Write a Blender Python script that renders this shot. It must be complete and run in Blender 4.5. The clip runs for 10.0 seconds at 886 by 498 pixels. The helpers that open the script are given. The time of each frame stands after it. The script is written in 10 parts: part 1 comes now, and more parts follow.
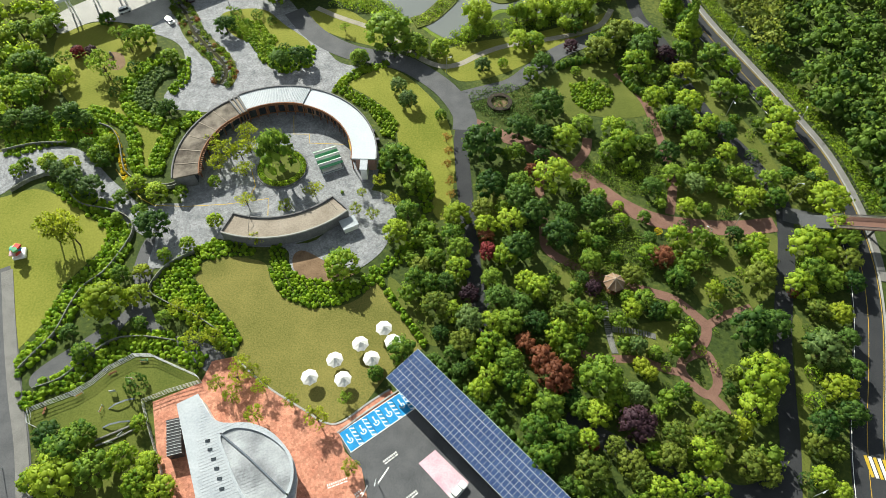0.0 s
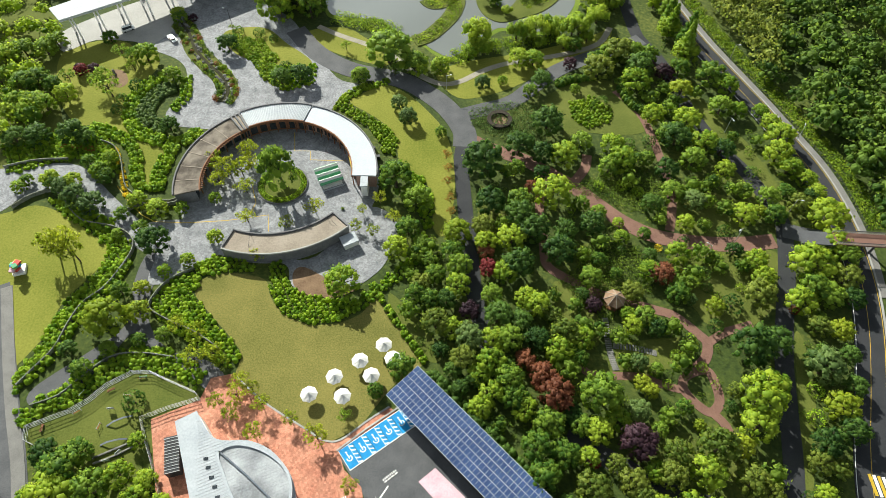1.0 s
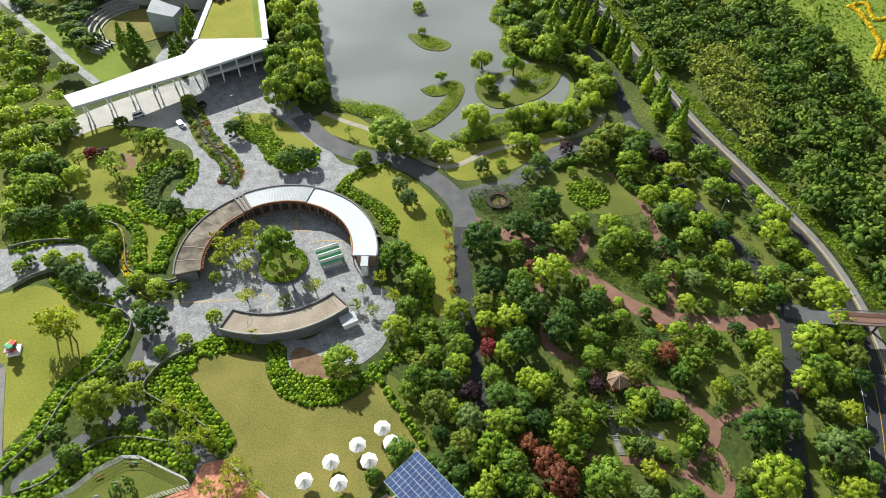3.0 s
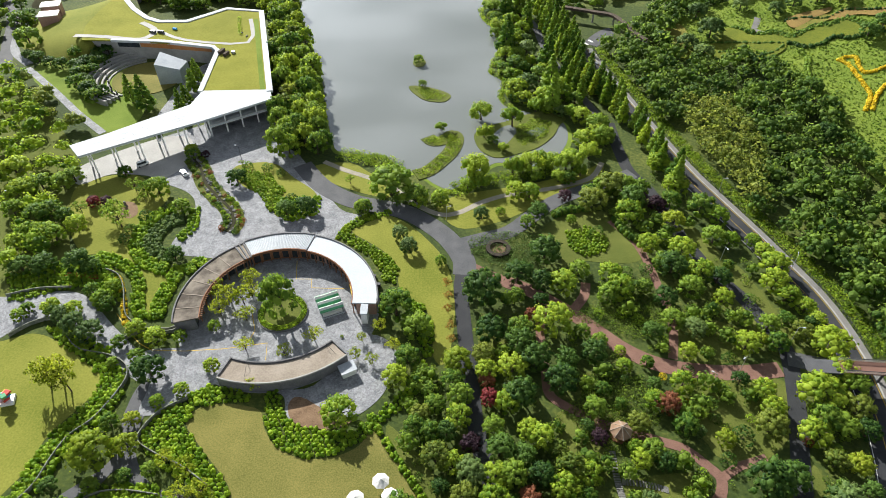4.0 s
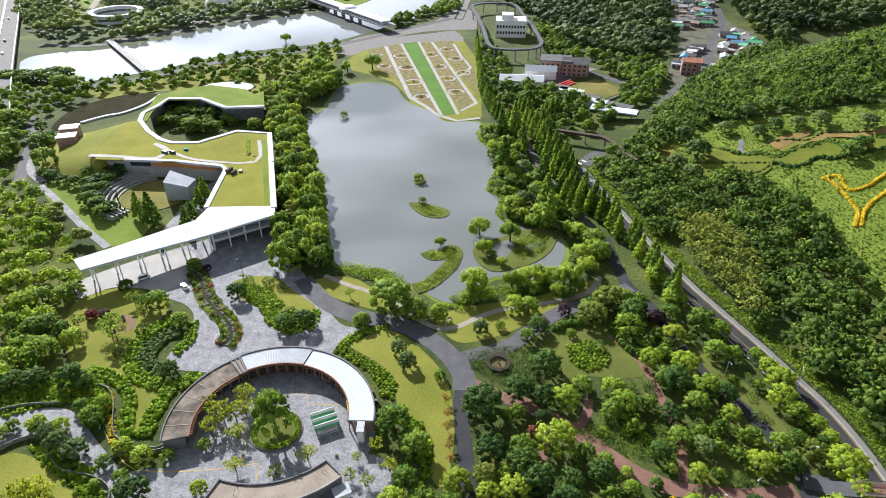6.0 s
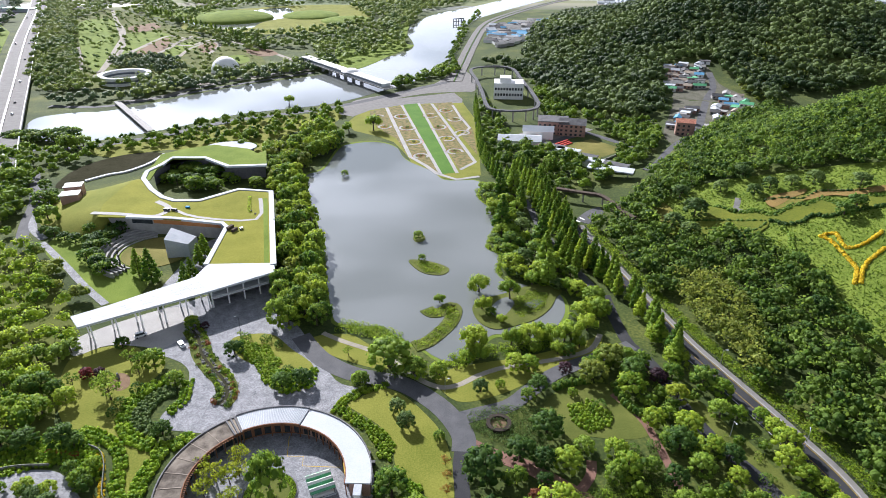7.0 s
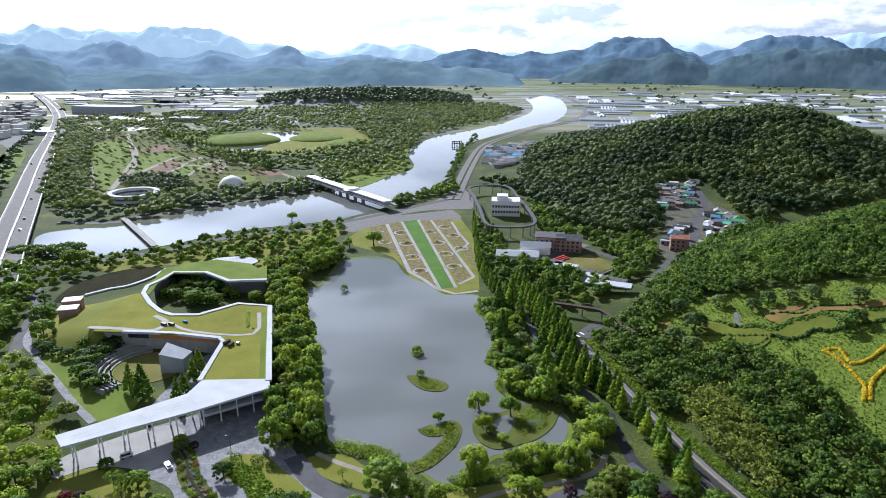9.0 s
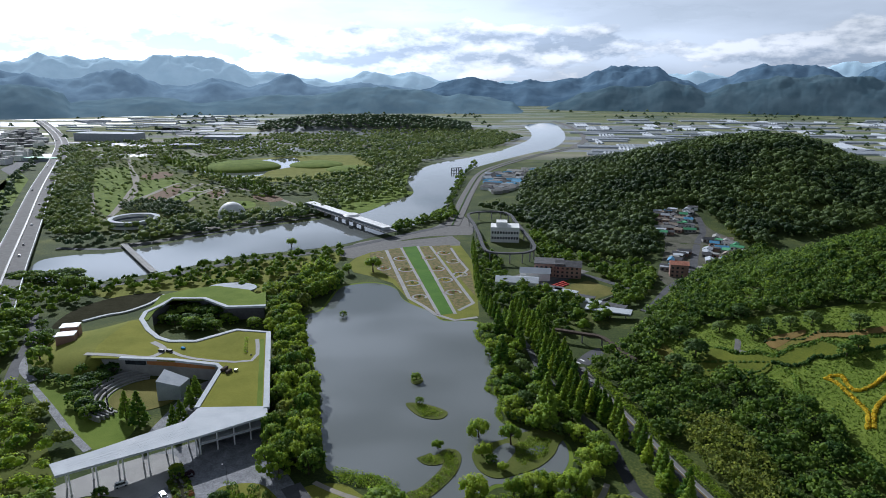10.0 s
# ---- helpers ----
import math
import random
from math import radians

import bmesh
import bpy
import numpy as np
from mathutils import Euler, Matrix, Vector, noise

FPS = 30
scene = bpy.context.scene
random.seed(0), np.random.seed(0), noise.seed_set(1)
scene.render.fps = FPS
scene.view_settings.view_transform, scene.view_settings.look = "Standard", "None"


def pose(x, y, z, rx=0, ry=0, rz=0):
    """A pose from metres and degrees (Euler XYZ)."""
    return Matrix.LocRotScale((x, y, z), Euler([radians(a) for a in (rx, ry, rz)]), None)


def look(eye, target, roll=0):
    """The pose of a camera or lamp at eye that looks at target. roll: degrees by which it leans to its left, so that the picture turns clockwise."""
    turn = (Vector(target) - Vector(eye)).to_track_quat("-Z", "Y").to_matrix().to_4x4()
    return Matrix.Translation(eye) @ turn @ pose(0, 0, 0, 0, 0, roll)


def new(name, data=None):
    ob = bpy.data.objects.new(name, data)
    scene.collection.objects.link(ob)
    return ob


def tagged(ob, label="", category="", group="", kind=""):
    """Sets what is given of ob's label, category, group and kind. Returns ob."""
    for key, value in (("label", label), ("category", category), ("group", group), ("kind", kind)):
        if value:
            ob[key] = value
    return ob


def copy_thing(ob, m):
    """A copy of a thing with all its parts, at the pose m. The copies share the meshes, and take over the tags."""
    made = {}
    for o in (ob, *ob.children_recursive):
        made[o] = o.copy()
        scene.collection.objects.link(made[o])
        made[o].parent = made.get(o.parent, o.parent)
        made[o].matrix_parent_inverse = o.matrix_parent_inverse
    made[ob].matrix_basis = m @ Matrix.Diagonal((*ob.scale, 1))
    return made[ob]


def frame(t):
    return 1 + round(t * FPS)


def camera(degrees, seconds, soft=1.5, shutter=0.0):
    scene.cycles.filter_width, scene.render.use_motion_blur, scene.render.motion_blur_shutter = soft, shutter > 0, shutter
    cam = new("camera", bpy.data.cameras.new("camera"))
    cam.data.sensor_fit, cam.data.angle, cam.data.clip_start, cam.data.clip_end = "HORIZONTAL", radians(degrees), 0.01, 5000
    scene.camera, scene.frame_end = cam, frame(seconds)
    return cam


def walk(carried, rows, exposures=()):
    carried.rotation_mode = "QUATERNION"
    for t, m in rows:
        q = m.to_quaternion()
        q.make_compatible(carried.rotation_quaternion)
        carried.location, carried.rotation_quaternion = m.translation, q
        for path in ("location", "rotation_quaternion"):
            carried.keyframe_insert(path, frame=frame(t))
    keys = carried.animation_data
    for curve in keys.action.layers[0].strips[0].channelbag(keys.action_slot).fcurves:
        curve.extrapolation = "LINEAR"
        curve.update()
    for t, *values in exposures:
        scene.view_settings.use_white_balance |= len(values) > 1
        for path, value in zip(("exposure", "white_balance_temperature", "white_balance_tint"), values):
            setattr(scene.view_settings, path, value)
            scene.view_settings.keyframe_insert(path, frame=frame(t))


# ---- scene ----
from mathutils.geometry import tessellate_polygon

# ---------------------------------------------------------------- camera
cam = camera(70.0, 10.0, 0.5)
EYE = (0.0, 0.0, 145.0)
# seconds, pitch, yaw, roll of a hovering camera that tilts up
PATH = [
    (0, -56.26, 0.00, -0.03),
    (0.5, -55.78, 0.00, -0.03),
    (1, -54.78, 0.02, -0.03),
    (1.5, -53.59, 0.01, -0.03),
    (2, -51.80, 0.00, -0.08),
    (2.5, -49.66, 0.01, -0.08),
    (4, -43.26, -0.00, -0.07),
    (4.5, -40.74, -0.01, -0.04),
    (5, -38.12, -0.02, -0.03),
    (5.5, -35.56, -0.05, 0.00),
    (7, -27.83, -0.15, 0.09),
    (7.5, -25.24, -0.16, 0.10),
    (8, -22.63, -0.19, 0.13),
    (8.5, -20.06, -0.21, 0.16),
    (9, -17.49, -0.23, 0.16),
    (9.5, -15.34, -0.25, 0.16),
    (10, -15.13, -0.28, 0.19),
]

def aim(pitch, yaw, roll):
    a, b = radians(pitch), radians(yaw)
    way = Vector((-math.sin(b) * math.cos(a), math.cos(b) * math.cos(a), math.sin(a)))
    return look(EYE, Vector(EYE) + 10 * way, roll)


walk(cam, [(t, aim(p, y, r)) for t, p, y, r in PATH],
     [(0, 0.98, 6500, 3), (4.0, 1.0, 6300, 10), (5.5, 0.98, 6100, 14), (7.5, 0.93, 5800, 18), (8.5, 0.78, 5600, 18), (9.0, 0.48, 5550, 17),
         (9.5, -0.03, 5550, 15), (10.0, -0.22, 5550, 13)])

# ---------------------------------------------------------------- sky and sun
SUN_TURN, SUN_HIGH = 28.7, 31.0     # degrees to the left of straight ahead, degrees above the horizon
world = bpy.data.worlds.new("sky")
scene.world = world
world.use_nodes = True
wn, wl = world.node_tree.nodes, world.node_tree.links
sky = wn.new("ShaderNodeTexSky")
sky.sky_type, sky.sun_disc = "NISHITA", False
sky.sun_elevation, sky.sun_rotation = radians(SUN_HIGH), radians(-SUN_TURN)
sky.air_density, sky.dust_density = 1.0, 0.8
wtex = wn.new("ShaderNodeTexCoord")
wmap = wn.new("ShaderNodeMapping")
wmap.inputs["Scale"].default_value = (1.0, 1.0, 4.6)
cloud = wn.new("ShaderNodeTexNoise")
cloud.inputs["Scale"].default_value, cloud.inputs["Detail"].default_value, cloud.inputs["Roughness"].default_value = 4.0, 10, 0.62
puff = wn.new("ShaderNodeValToRGB")
puff.color_ramp.elements[0].position, puff.color_ramp.elements[0].color = 0.27, (0.15, 0.15, 0.15, 1)
puff.color_ramp.elements[1].position, puff.color_ramp.elements[1].color = 0.46, (1, 1, 1, 1)
shade = wn.new("ShaderNodeTexNoise")
shade.inputs["Scale"].default_value, shade.inputs["Detail"].default_value = 3.2, 6
tone = wn.new("ShaderNodeValToRGB")
tone.color_ramp.elements[0].position, tone.color_ramp.elements[0].color = 0.4, (0.95, 1.05, 1.15, 1)
tone.color_ramp.elements[1].position, tone.color_ramp.elements[1].color = 0.6, (3.1, 3.12, 3.14, 1)
wmix = wn.new("ShaderNodeMix")
wmix.data_type = "RGBA"
back = wn["Background"]
back.inputs["Strength"].default_value = 0.056
wl.new(wtex.outputs["Generated"], wmap.inputs["Vector"])
wl.new(wmap.outputs["Vector"], cloud.inputs["Vector"])
wl.new(wmap.outputs["Vector"], shade.inputs["Vector"])
wl.new(cloud.outputs["Fac"], puff.inputs["Fac"])
wl.new(shade.outputs["Fac"], tone.inputs["Fac"])
wl.new(sky.outputs["Color"], wmix.inputs["A"])
grey = wn.new("ShaderNodeRGBToBW")
lit = wn.new("ShaderNodeMix")
lit.data_type, lit.blend_type = "RGBA", "MULTIPLY"
lit.inputs["Factor"].default_value = 1.0
wl.new(sky.outputs["Color"], grey.inputs["Color"])
wl.new(grey.outputs["Val"], lit.inputs["A"])
wl.new(lit.outputs["Result"], wmix.inputs["B"])

def sums(op, a, b=None, c=None):
    """A math node; numbers or sockets in."""
    q = wn.new("ShaderNodeMath")
    q.operation = op
    for k, v in enumerate((a, b, c)):
        if v is None:
            continue
        if isinstance(v, (int, float)):
            q.inputs[k].default_value = v
        else:
            wl.new(v, q.inputs[k])
    return q.outputs[0]


# banks of cumulus low over the horizon: bright heads, grey-blue feet
wsep = wn.new("ShaderNodeSeparateXYZ")
wl.new(wtex.outputs["Generated"], wsep.inputs["Vector"])
bearing = sums("ARCTAN2", wsep.outputs["X"], wsep.outputs["Y"])


def bank_noise(lift, scale, detail):
    c = wn.new("ShaderNodeCombineXYZ")
    wl.new(bearing, c.inputs["X"])
    wl.new(sums("MULTIPLY_ADD", wsep.outputs["Z"], 2.3, lift), c.inputs["Y"])
    t = wn.new("ShaderNodeTexNoise")
    t.inputs["Scale"].default_value, t.inputs["Detail"].default_value, t.inputs["Roughness"].default_value = scale, detail, 0.58
    wl.new(c.outputs["Vector"], t.inputs["Vector"])
    return t.outputs["Fac"]


low = wn.new("ShaderNodeMapRange")     # thin even cloud low down, broken cloud higher up
low.inputs["From Min"].default_value, low.inputs["From Max"].default_value = 0.12, 0.3
low.inputs["To Min"].default_value, low.inputs["To Max"].default_value = 1.0, 0.0
wl.new(wsep.outputs["Z"], low.inputs["Value"])
wl.new(sums("MAXIMUM", puff.outputs["Color"], sums("MULTIPLY", low.outputs["Result"], 0.93)), wmix.inputs["Factor"])
calm = wn.new("ShaderNodeMix")
calm.data_type = "RGBA"
calm.inputs["B"].default_value = (2.15, 2.2, 2.2, 1)
wl.new(sums("MULTIPLY", low.outputs["Result"], 0.8), calm.inputs["Factor"])
wl.new(tone.outputs["Color"], calm.inputs["A"])
wl.new(calm.outputs["Result"], lit.inputs["B"])
body, above, broad = bank_noise(3.1, 7.0, 10), bank_noise(3.1 + 0.03, 7.0, 10), bank_noise(8.4, 2.2, 1)
height = sums("ABSOLUTE", sums("SUBTRACT", wsep.outputs["Z"], 0.045))
cover = sums("SUBTRACT", sums("MULTIPLY_ADD", broad, 0.9, body), sums("MULTIPLY_ADD", height, 5.5, 0.79))
mask = wn.new("ShaderNodeMapRange")
mask.inputs["From Min"].default_value, mask.inputs["From Max"].default_value = 0.0, 0.06
wl.new(cover, mask.inputs["Value"])
relief = wn.new("ShaderNodeMapRange")
relief.inputs["From Min"].default_value, relief.inputs["From Max"].default_value = -0.06, 0.09
wl.new(sums("SUBTRACT", body, above), relief.inputs["Value"])
heads = wn.new("ShaderNodeValToRGB")
heads.color_ramp.elements[0].color, heads.color_ramp.elements[1].color = (0.55, 0.61, 0.68, 1), (1.22, 1.2, 1.16, 1)
wl.new(relief.outputs["Result"], heads.inputs["Fac"])
veil = wn.new("ShaderNodeMix")
veil.data_type = "RGBA"
veil.inputs["A"].default_value = (0.9, 0.95, 1.0, 1)
wl.new(mask.outputs["Result"], veil.inputs["Factor"])
wl.new(heads.outputs["Color"], veil.inputs["B"])
banked = wn.new("ShaderNodeMix")
banked.data_type, banked.blend_type = "RGBA", "MULTIPLY"
banked.inputs["Factor"].default_value = 1.0
wl.new(wmix.outputs["Result"], banked.inputs["A"])
wl.new(veil.outputs["Result"], banked.inputs["B"])
wl.new(banked.outputs["Result"], back.inputs["Color"])
sun = new("sun", bpy.data.lights.new("sun", "SUN"))
sun.data.energy, sun.data.angle, sun.data.color = 5.0, radians(0.6), (1.0, 0.955, 0.86)
sa, sb = radians(SUN_HIGH), radians(SUN_TURN)
sun.matrix_world = look((-100 * math.sin(sb), 100 * math.cos(sb), 160), (0, 0, 160 - 100 * math.tan(sa)))

# ---------------------------------------------------------------- materials


def nodes_of(name):
    m = bpy.data.materials.new(name)
    m.use_nodes = True
    return m, m.node_tree.nodes, m.node_tree.links, m.node_tree.nodes["Principled BSDF"]


def ramp_of(n, stops):
    r = n.new("ShaderNodeValToRGB")
    while len(r.color_ramp.elements) < len(stops):
        r.color_ramp.elements.new(0.5)
    for e, (p, c) in zip(r.color_ramp.elements, stops):
        e.position, e.color = p, (*c, 1)
    return r


def surface(name, dark, light, coarse=0.15, fine=3.0, rough=0.85, bump=0.15, metal=0.0, spread=0.5, dist=0.1, gloss=0.2):
    """Two colours mixed by coarse stains and fine grain, in metres of the world."""
    m, n, l, b = nodes_of(name)
    geo = n.new("ShaderNodeNewGeometry")
    big, small = n.new("ShaderNodeTexNoise"), n.new("ShaderNodeTexNoise")
    big.inputs["Scale"].default_value, big.inputs["Detail"].default_value = coarse, 5
    small.inputs["Scale"].default_value, small.inputs["Detail"].default_value = fine, 4
    l.new(geo.outputs["Position"], big.inputs["Vector"])
    l.new(geo.outputs["Position"], small.inputs["Vector"])
    add = n.new("ShaderNodeMix")
    add.inputs["Factor"].default_value = spread
    l.new(big.outputs["Fac"], add.inputs["A"])
    l.new(small.outputs["Fac"], add.inputs["B"])
    r = ramp_of(n, [(0.34, dark), (0.66, light)])
    l.new(add.outputs["Result"], r.inputs["Fac"])
    l.new(r.outputs["Color"], b.inputs["Base Color"])
    b.inputs["Roughness"].default_value, b.inputs["Metallic"].default_value = rough, metal
    b.inputs["Specular IOR Level"].default_value = gloss if rough > 0.3 else 0.5
    if bump:
        bp = n.new("ShaderNodeBump")
        bp.inputs["Strength"].default_value, bp.inputs["Distance"].default_value = bump, dist
        l.new(small.outputs["Fac"], bp.inputs["Height"])
        l.new(bp.outputs["Normal"], b.inputs["Normal"])
    return m


def foliage(name, dark, light, patch=0.0, through_light=0.5, drift=0.5):
    """Leaves: each leaf and each plant differs a little, light shines through them."""
    m, n, l, b = nodes_of(name)
    geo, inf = n.new("ShaderNodeNewGeometry"), n.new("ShaderNodeObjectInfo")
    mixv = n.new("ShaderNodeMix")
    mixv.inputs["Factor"].default_value = drift
    l.new(geo.outputs["Random Per Island"], mixv.inputs["A"])
    if patch:
        tex = n.new("ShaderNodeTexNoise")
        tex.inputs["Scale"].default_value, tex.inputs["Detail"].default_value = patch, 2
        l.new(geo.outputs["Position"], tex.inputs["Vector"])
        sp = n.new("ShaderNodeMapRange")
        sp.inputs["From Min"].default_value, sp.inputs["From Max"].default_value = 0.3, 0.7
        l.new(tex.outputs["Fac"], sp.inputs["Value"])
        l.new(sp.outputs["Result"], mixv.inputs["B"])
        rough_n = n.new("ShaderNodeTexNoise")
        rough_n.inputs["Scale"].default_value, rough_n.inputs["Detail"].default_value = 0.9, 4
        l.new(geo.outputs["Position"], rough_n.inputs["Vector"])
        bmp = n.new("ShaderNodeBump")
        bmp.inputs["Strength"].default_value, bmp.inputs["Distance"].default_value = 1.0, 1.4
        l.new(rough_n.outputs["Fac"], bmp.inputs["Height"])
        l.new(bmp.outputs["Normal"], b.inputs["Normal"])
    else:
        l.new(inf.outputs["Random"], mixv.inputs["B"])
    r = ramp_of(n, [(0.25, dark), (0.75, light)])
    l.new(mixv.outputs["Result"], r.inputs["Fac"])
    l.new(r.outputs["Color"], b.inputs["Base Color"])
    b.inputs["Roughness"].default_value = 0.55
    b.inputs["Specular IOR Level"].default_value = 0.14
    tr = n.new("ShaderNodeBsdfTranslucent")
    warm = ramp_of(n, [(0.25, (dark[0] * 1.5, dark[1] * 1.35, dark[2])), (0.75, (light[0] * 1.35, light[1] * 1.25, light[2]))])
    l.new(mixv.outputs["Result"], warm.inputs["Fac"])
    l.new(warm.outputs["Color"], tr.inputs["Color"])
    ms = n.new("ShaderNodeMixShader")
    ms.inputs["Fac"].default_value = through_light
    l.new(b.outputs["BSDF"], ms.inputs[1])
    l.new(tr.outputs["BSDF"], ms.inputs[2])
    l.new(ms.outputs["Shader"], n["Material Output"].inputs["Surface"])
    return m


M = {}
M["ground"] = surface("park_soil_and_grass", (0.045, 0.07, 0.018), (0.11, 0.13, 0.035), 0.06, 1.2, 0.95, 0.3)
M["lawn"] = surface("lawn_grass", (0.09, 0.1, 0.022), (0.23, 0.2, 0.062), 0.06, 2.6, 0.95, 0.35, gloss=0.1)
M["lawn_lush"] = surface("lush_grass", (0.09, 0.14, 0.016), (0.185, 0.24, 0.04), 0.08, 2.5, 0.95, 0.3, gloss=0.1)
# sunny copy of the lawn, brighter and yellower in its base colour
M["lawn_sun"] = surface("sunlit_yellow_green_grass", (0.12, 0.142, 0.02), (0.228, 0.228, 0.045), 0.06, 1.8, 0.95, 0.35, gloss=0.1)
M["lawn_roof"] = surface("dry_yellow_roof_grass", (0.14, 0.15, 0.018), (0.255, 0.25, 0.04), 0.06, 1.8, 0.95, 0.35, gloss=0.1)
# shaded copy of the lawn, the shade is part of its base colour
M["lawn_shade"] = surface("shade_toned_grass", (0.06, 0.082, 0.015), (0.135, 0.148, 0.035), 0.08, 2.5, 0.95, 0.25, gloss=0.1)
M["setts"] = surface("grey_granite_setts", (0.13, 0.135, 0.15), (0.29, 0.295, 0.31), 0.3, 3.0, 0.8, 0.6)


def paved(m, cell, dark):
    """Adds joints between slabs of that size to a surface."""
    n, l, b = m.node_tree.nodes, m.node_tree.links, m.node_tree.nodes["Principled BSDF"]
    geo = n.new("ShaderNodeNewGeometry")
    vo = n.new("ShaderNodeTexVoronoi")
    vo.feature, vo.distance = "F1", "CHEBYCHEV"
    vo.inputs["Scale"].default_value, vo.inputs["Randomness"].default_value = 1 / cell, 0.6
    l.new(geo.outputs["Position"], vo.inputs["Vector"])
    src = b.inputs["Base Color"].links[0].from_socket
    hs = n.new("ShaderNodeHueSaturation")
    mr = n.new("ShaderNodeMapRange")
    mr.inputs["To Min"].default_value, mr.inputs["To Max"].default_value = dark, 2 - dark
    sc3 = n.new("ShaderNodeSeparateColor")
    l.new(vo.outputs["Color"], sc3.inputs["Color"])
    l.new(sc3.outputs["Red"], mr.inputs["Value"])
    l.new(mr.outputs["Result"], hs.inputs["Value"])
    l.new(src, hs.inputs["Color"])
    l.new(hs.outputs["Color"], b.inputs["Base Color"])


paved(M["setts"], 0.5, 0.8)
M["setts_light"] = surface("pale_granite_slabs", (0.24, 0.235, 0.225), (0.36, 0.35, 0.335), 0.12, 2.5, 0.75, 0.2)
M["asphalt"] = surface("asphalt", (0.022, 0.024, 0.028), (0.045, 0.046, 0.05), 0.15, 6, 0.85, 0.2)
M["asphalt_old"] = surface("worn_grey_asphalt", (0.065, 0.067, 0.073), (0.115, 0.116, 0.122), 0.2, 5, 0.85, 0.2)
M["brick"] = surface("red_brick_paving", (0.34, 0.13, 0.085), (0.52, 0.25, 0.17), 0.3, 5, 0.85, 0.25)
paved(M["brick"], 0.55, 0.75)
M["redpath"] = surface("red_brown_path", (0.13, 0.07, 0.055), (0.22, 0.125, 0.095), 0.25, 4, 0.9, 0.2)
M["footway"] = surface("grey_footway_slabs", (0.13, 0.125, 0.12), (0.21, 0.205, 0.195), 0.3, 4, 0.9, 0.2)
M["dirt"] = surface("pale_dirt_path", (0.22, 0.2, 0.165), (0.34, 0.315, 0.265), 0.3, 4, 0.95, 0.2)
M["soil"] = surface("bare_brown_soil", (0.12, 0.075, 0.045), (0.24, 0.16, 0.1), 0.3, 3, 0.95, 0.3)
M["concrete"] = surface("pale_concrete", (0.24, 0.235, 0.225), (0.38, 0.375, 0.36), 0.3, 5, 0.85, 0.15)
M["roof_brown"] = surface("weathered_brown_roof", (0.06, 0.048, 0.038), (0.22, 0.19, 0.155), 0.3, 2.5, 0.85, 0.15, 0.0, 0.2)
M["roof_tan"] = surface("tan_membrane_roof", (0.2, 0.165, 0.13), (0.33, 0.285, 0.235), 0.2, 2.5, 0.85, 0.1)
M["roof_white"] = surface("white_roof_membrane", (0.4, 0.43, 0.47), (0.49, 0.52, 0.55), 0.12, 2, 0.8, 0.05)
M["white"] = surface("white_paint", (0.68, 0.68, 0.67), (0.82, 0.82, 0.8), 0.3, 3, 0.55, 0.03)
M["white_metal"] = surface("white_coated_metal", (0.4, 0.43, 0.46), (0.55, 0.57, 0.59), 0.15, 2, 0.8, 0.04)
M["zinc"] = surface("grey_standing_seam_metal", (0.3, 0.33, 0.365), (0.43, 0.455, 0.485), 0.2, 2, 0.75, 0.05, 0.0)
M["zinc_stained"] = surface("stained_seam_metal", (0.19, 0.2, 0.215), (0.44, 0.46, 0.485), 0.16, 2.2, 0.6, 0.05, 0.0, 0.22)
M["slate"] = surface("dark_slate_metal", (0.09, 0.105, 0.13), (0.16, 0.18, 0.21), 0.4, 3, 0.5, 0.05)
M["steel"] = surface("galvanised_steel", (0.4, 0.41, 0.42), (0.56, 0.57, 0.58), 0.6, 6, 0.4, 0.05, 0.6)
M["dark_metal"] = surface("dark_painted_metal", (0.03, 0.032, 0.035), (0.07, 0.07, 0.075), 0.5, 4, 0.5, 0.05)
M["wood"] = surface("brown_timber", (0.14, 0.06, 0.03), (0.28, 0.13, 0.07), 0.5, 4, 0.75, 0.15)
M["dark_wood"] = surface("dark_woven_branches", (0.02, 0.016, 0.012), (0.06, 0.048, 0.038), 1.5, 7, 0.95, 0.5)
M["orange_wood"] = surface("orange_cladding", (0.35, 0.14, 0.05), (0.5, 0.22, 0.08), 0.5, 4, 0.7, 0.1)
M["stone"] = surface("grey_stone", (0.1, 0.1, 0.095), (0.24, 0.235, 0.22), 0.8, 5, 0.9, 0.5)
M["dark_wall"] = surface("dark_grey_wall", (0.1, 0.1, 0.105), (0.18, 0.18, 0.185), 0.5, 4, 0.85, 0.2)
M["wall_stone"] = surface("weathered_wall_coping", (0.07, 0.085, 0.05), (0.3, 0.3, 0.27), 0.9, 3, 0.9, 0.4)
M["bed_mix"] = surface("low_bedding_plants", (0.06, 0.085, 0.022), (0.26, 0.19, 0.085), 0.35, 1.6, 0.95, 0.4, spread=0.35)
M["yard"] = surface("grey_brown_yards", (0.06, 0.068, 0.035), (0.15, 0.14, 0.115), 0.12, 1.2, 0.95, 0.2)
M["thatch"] = surface("straw_thatch", (0.15, 0.095, 0.06), (0.27, 0.18, 0.12), 0.6, 6, 0.95, 0.4)
M["yellow"] = surface("yellow_paint", (0.4, 0.27, 0.02), (0.52, 0.36, 0.045), 0.5, 4, 0.6, 0.05)
M["blue"] = surface("blue_parking_paint", (0.012, 0.17, 0.42), (0.02, 0.27, 0.56), 0.4, 4, 0.7, 0.1)
M["pink"] = surface("pink_parking_paint", (0.5, 0.3, 0.36), (0.68, 0.48, 0.53), 0.25, 3, 0.75, 0.1)
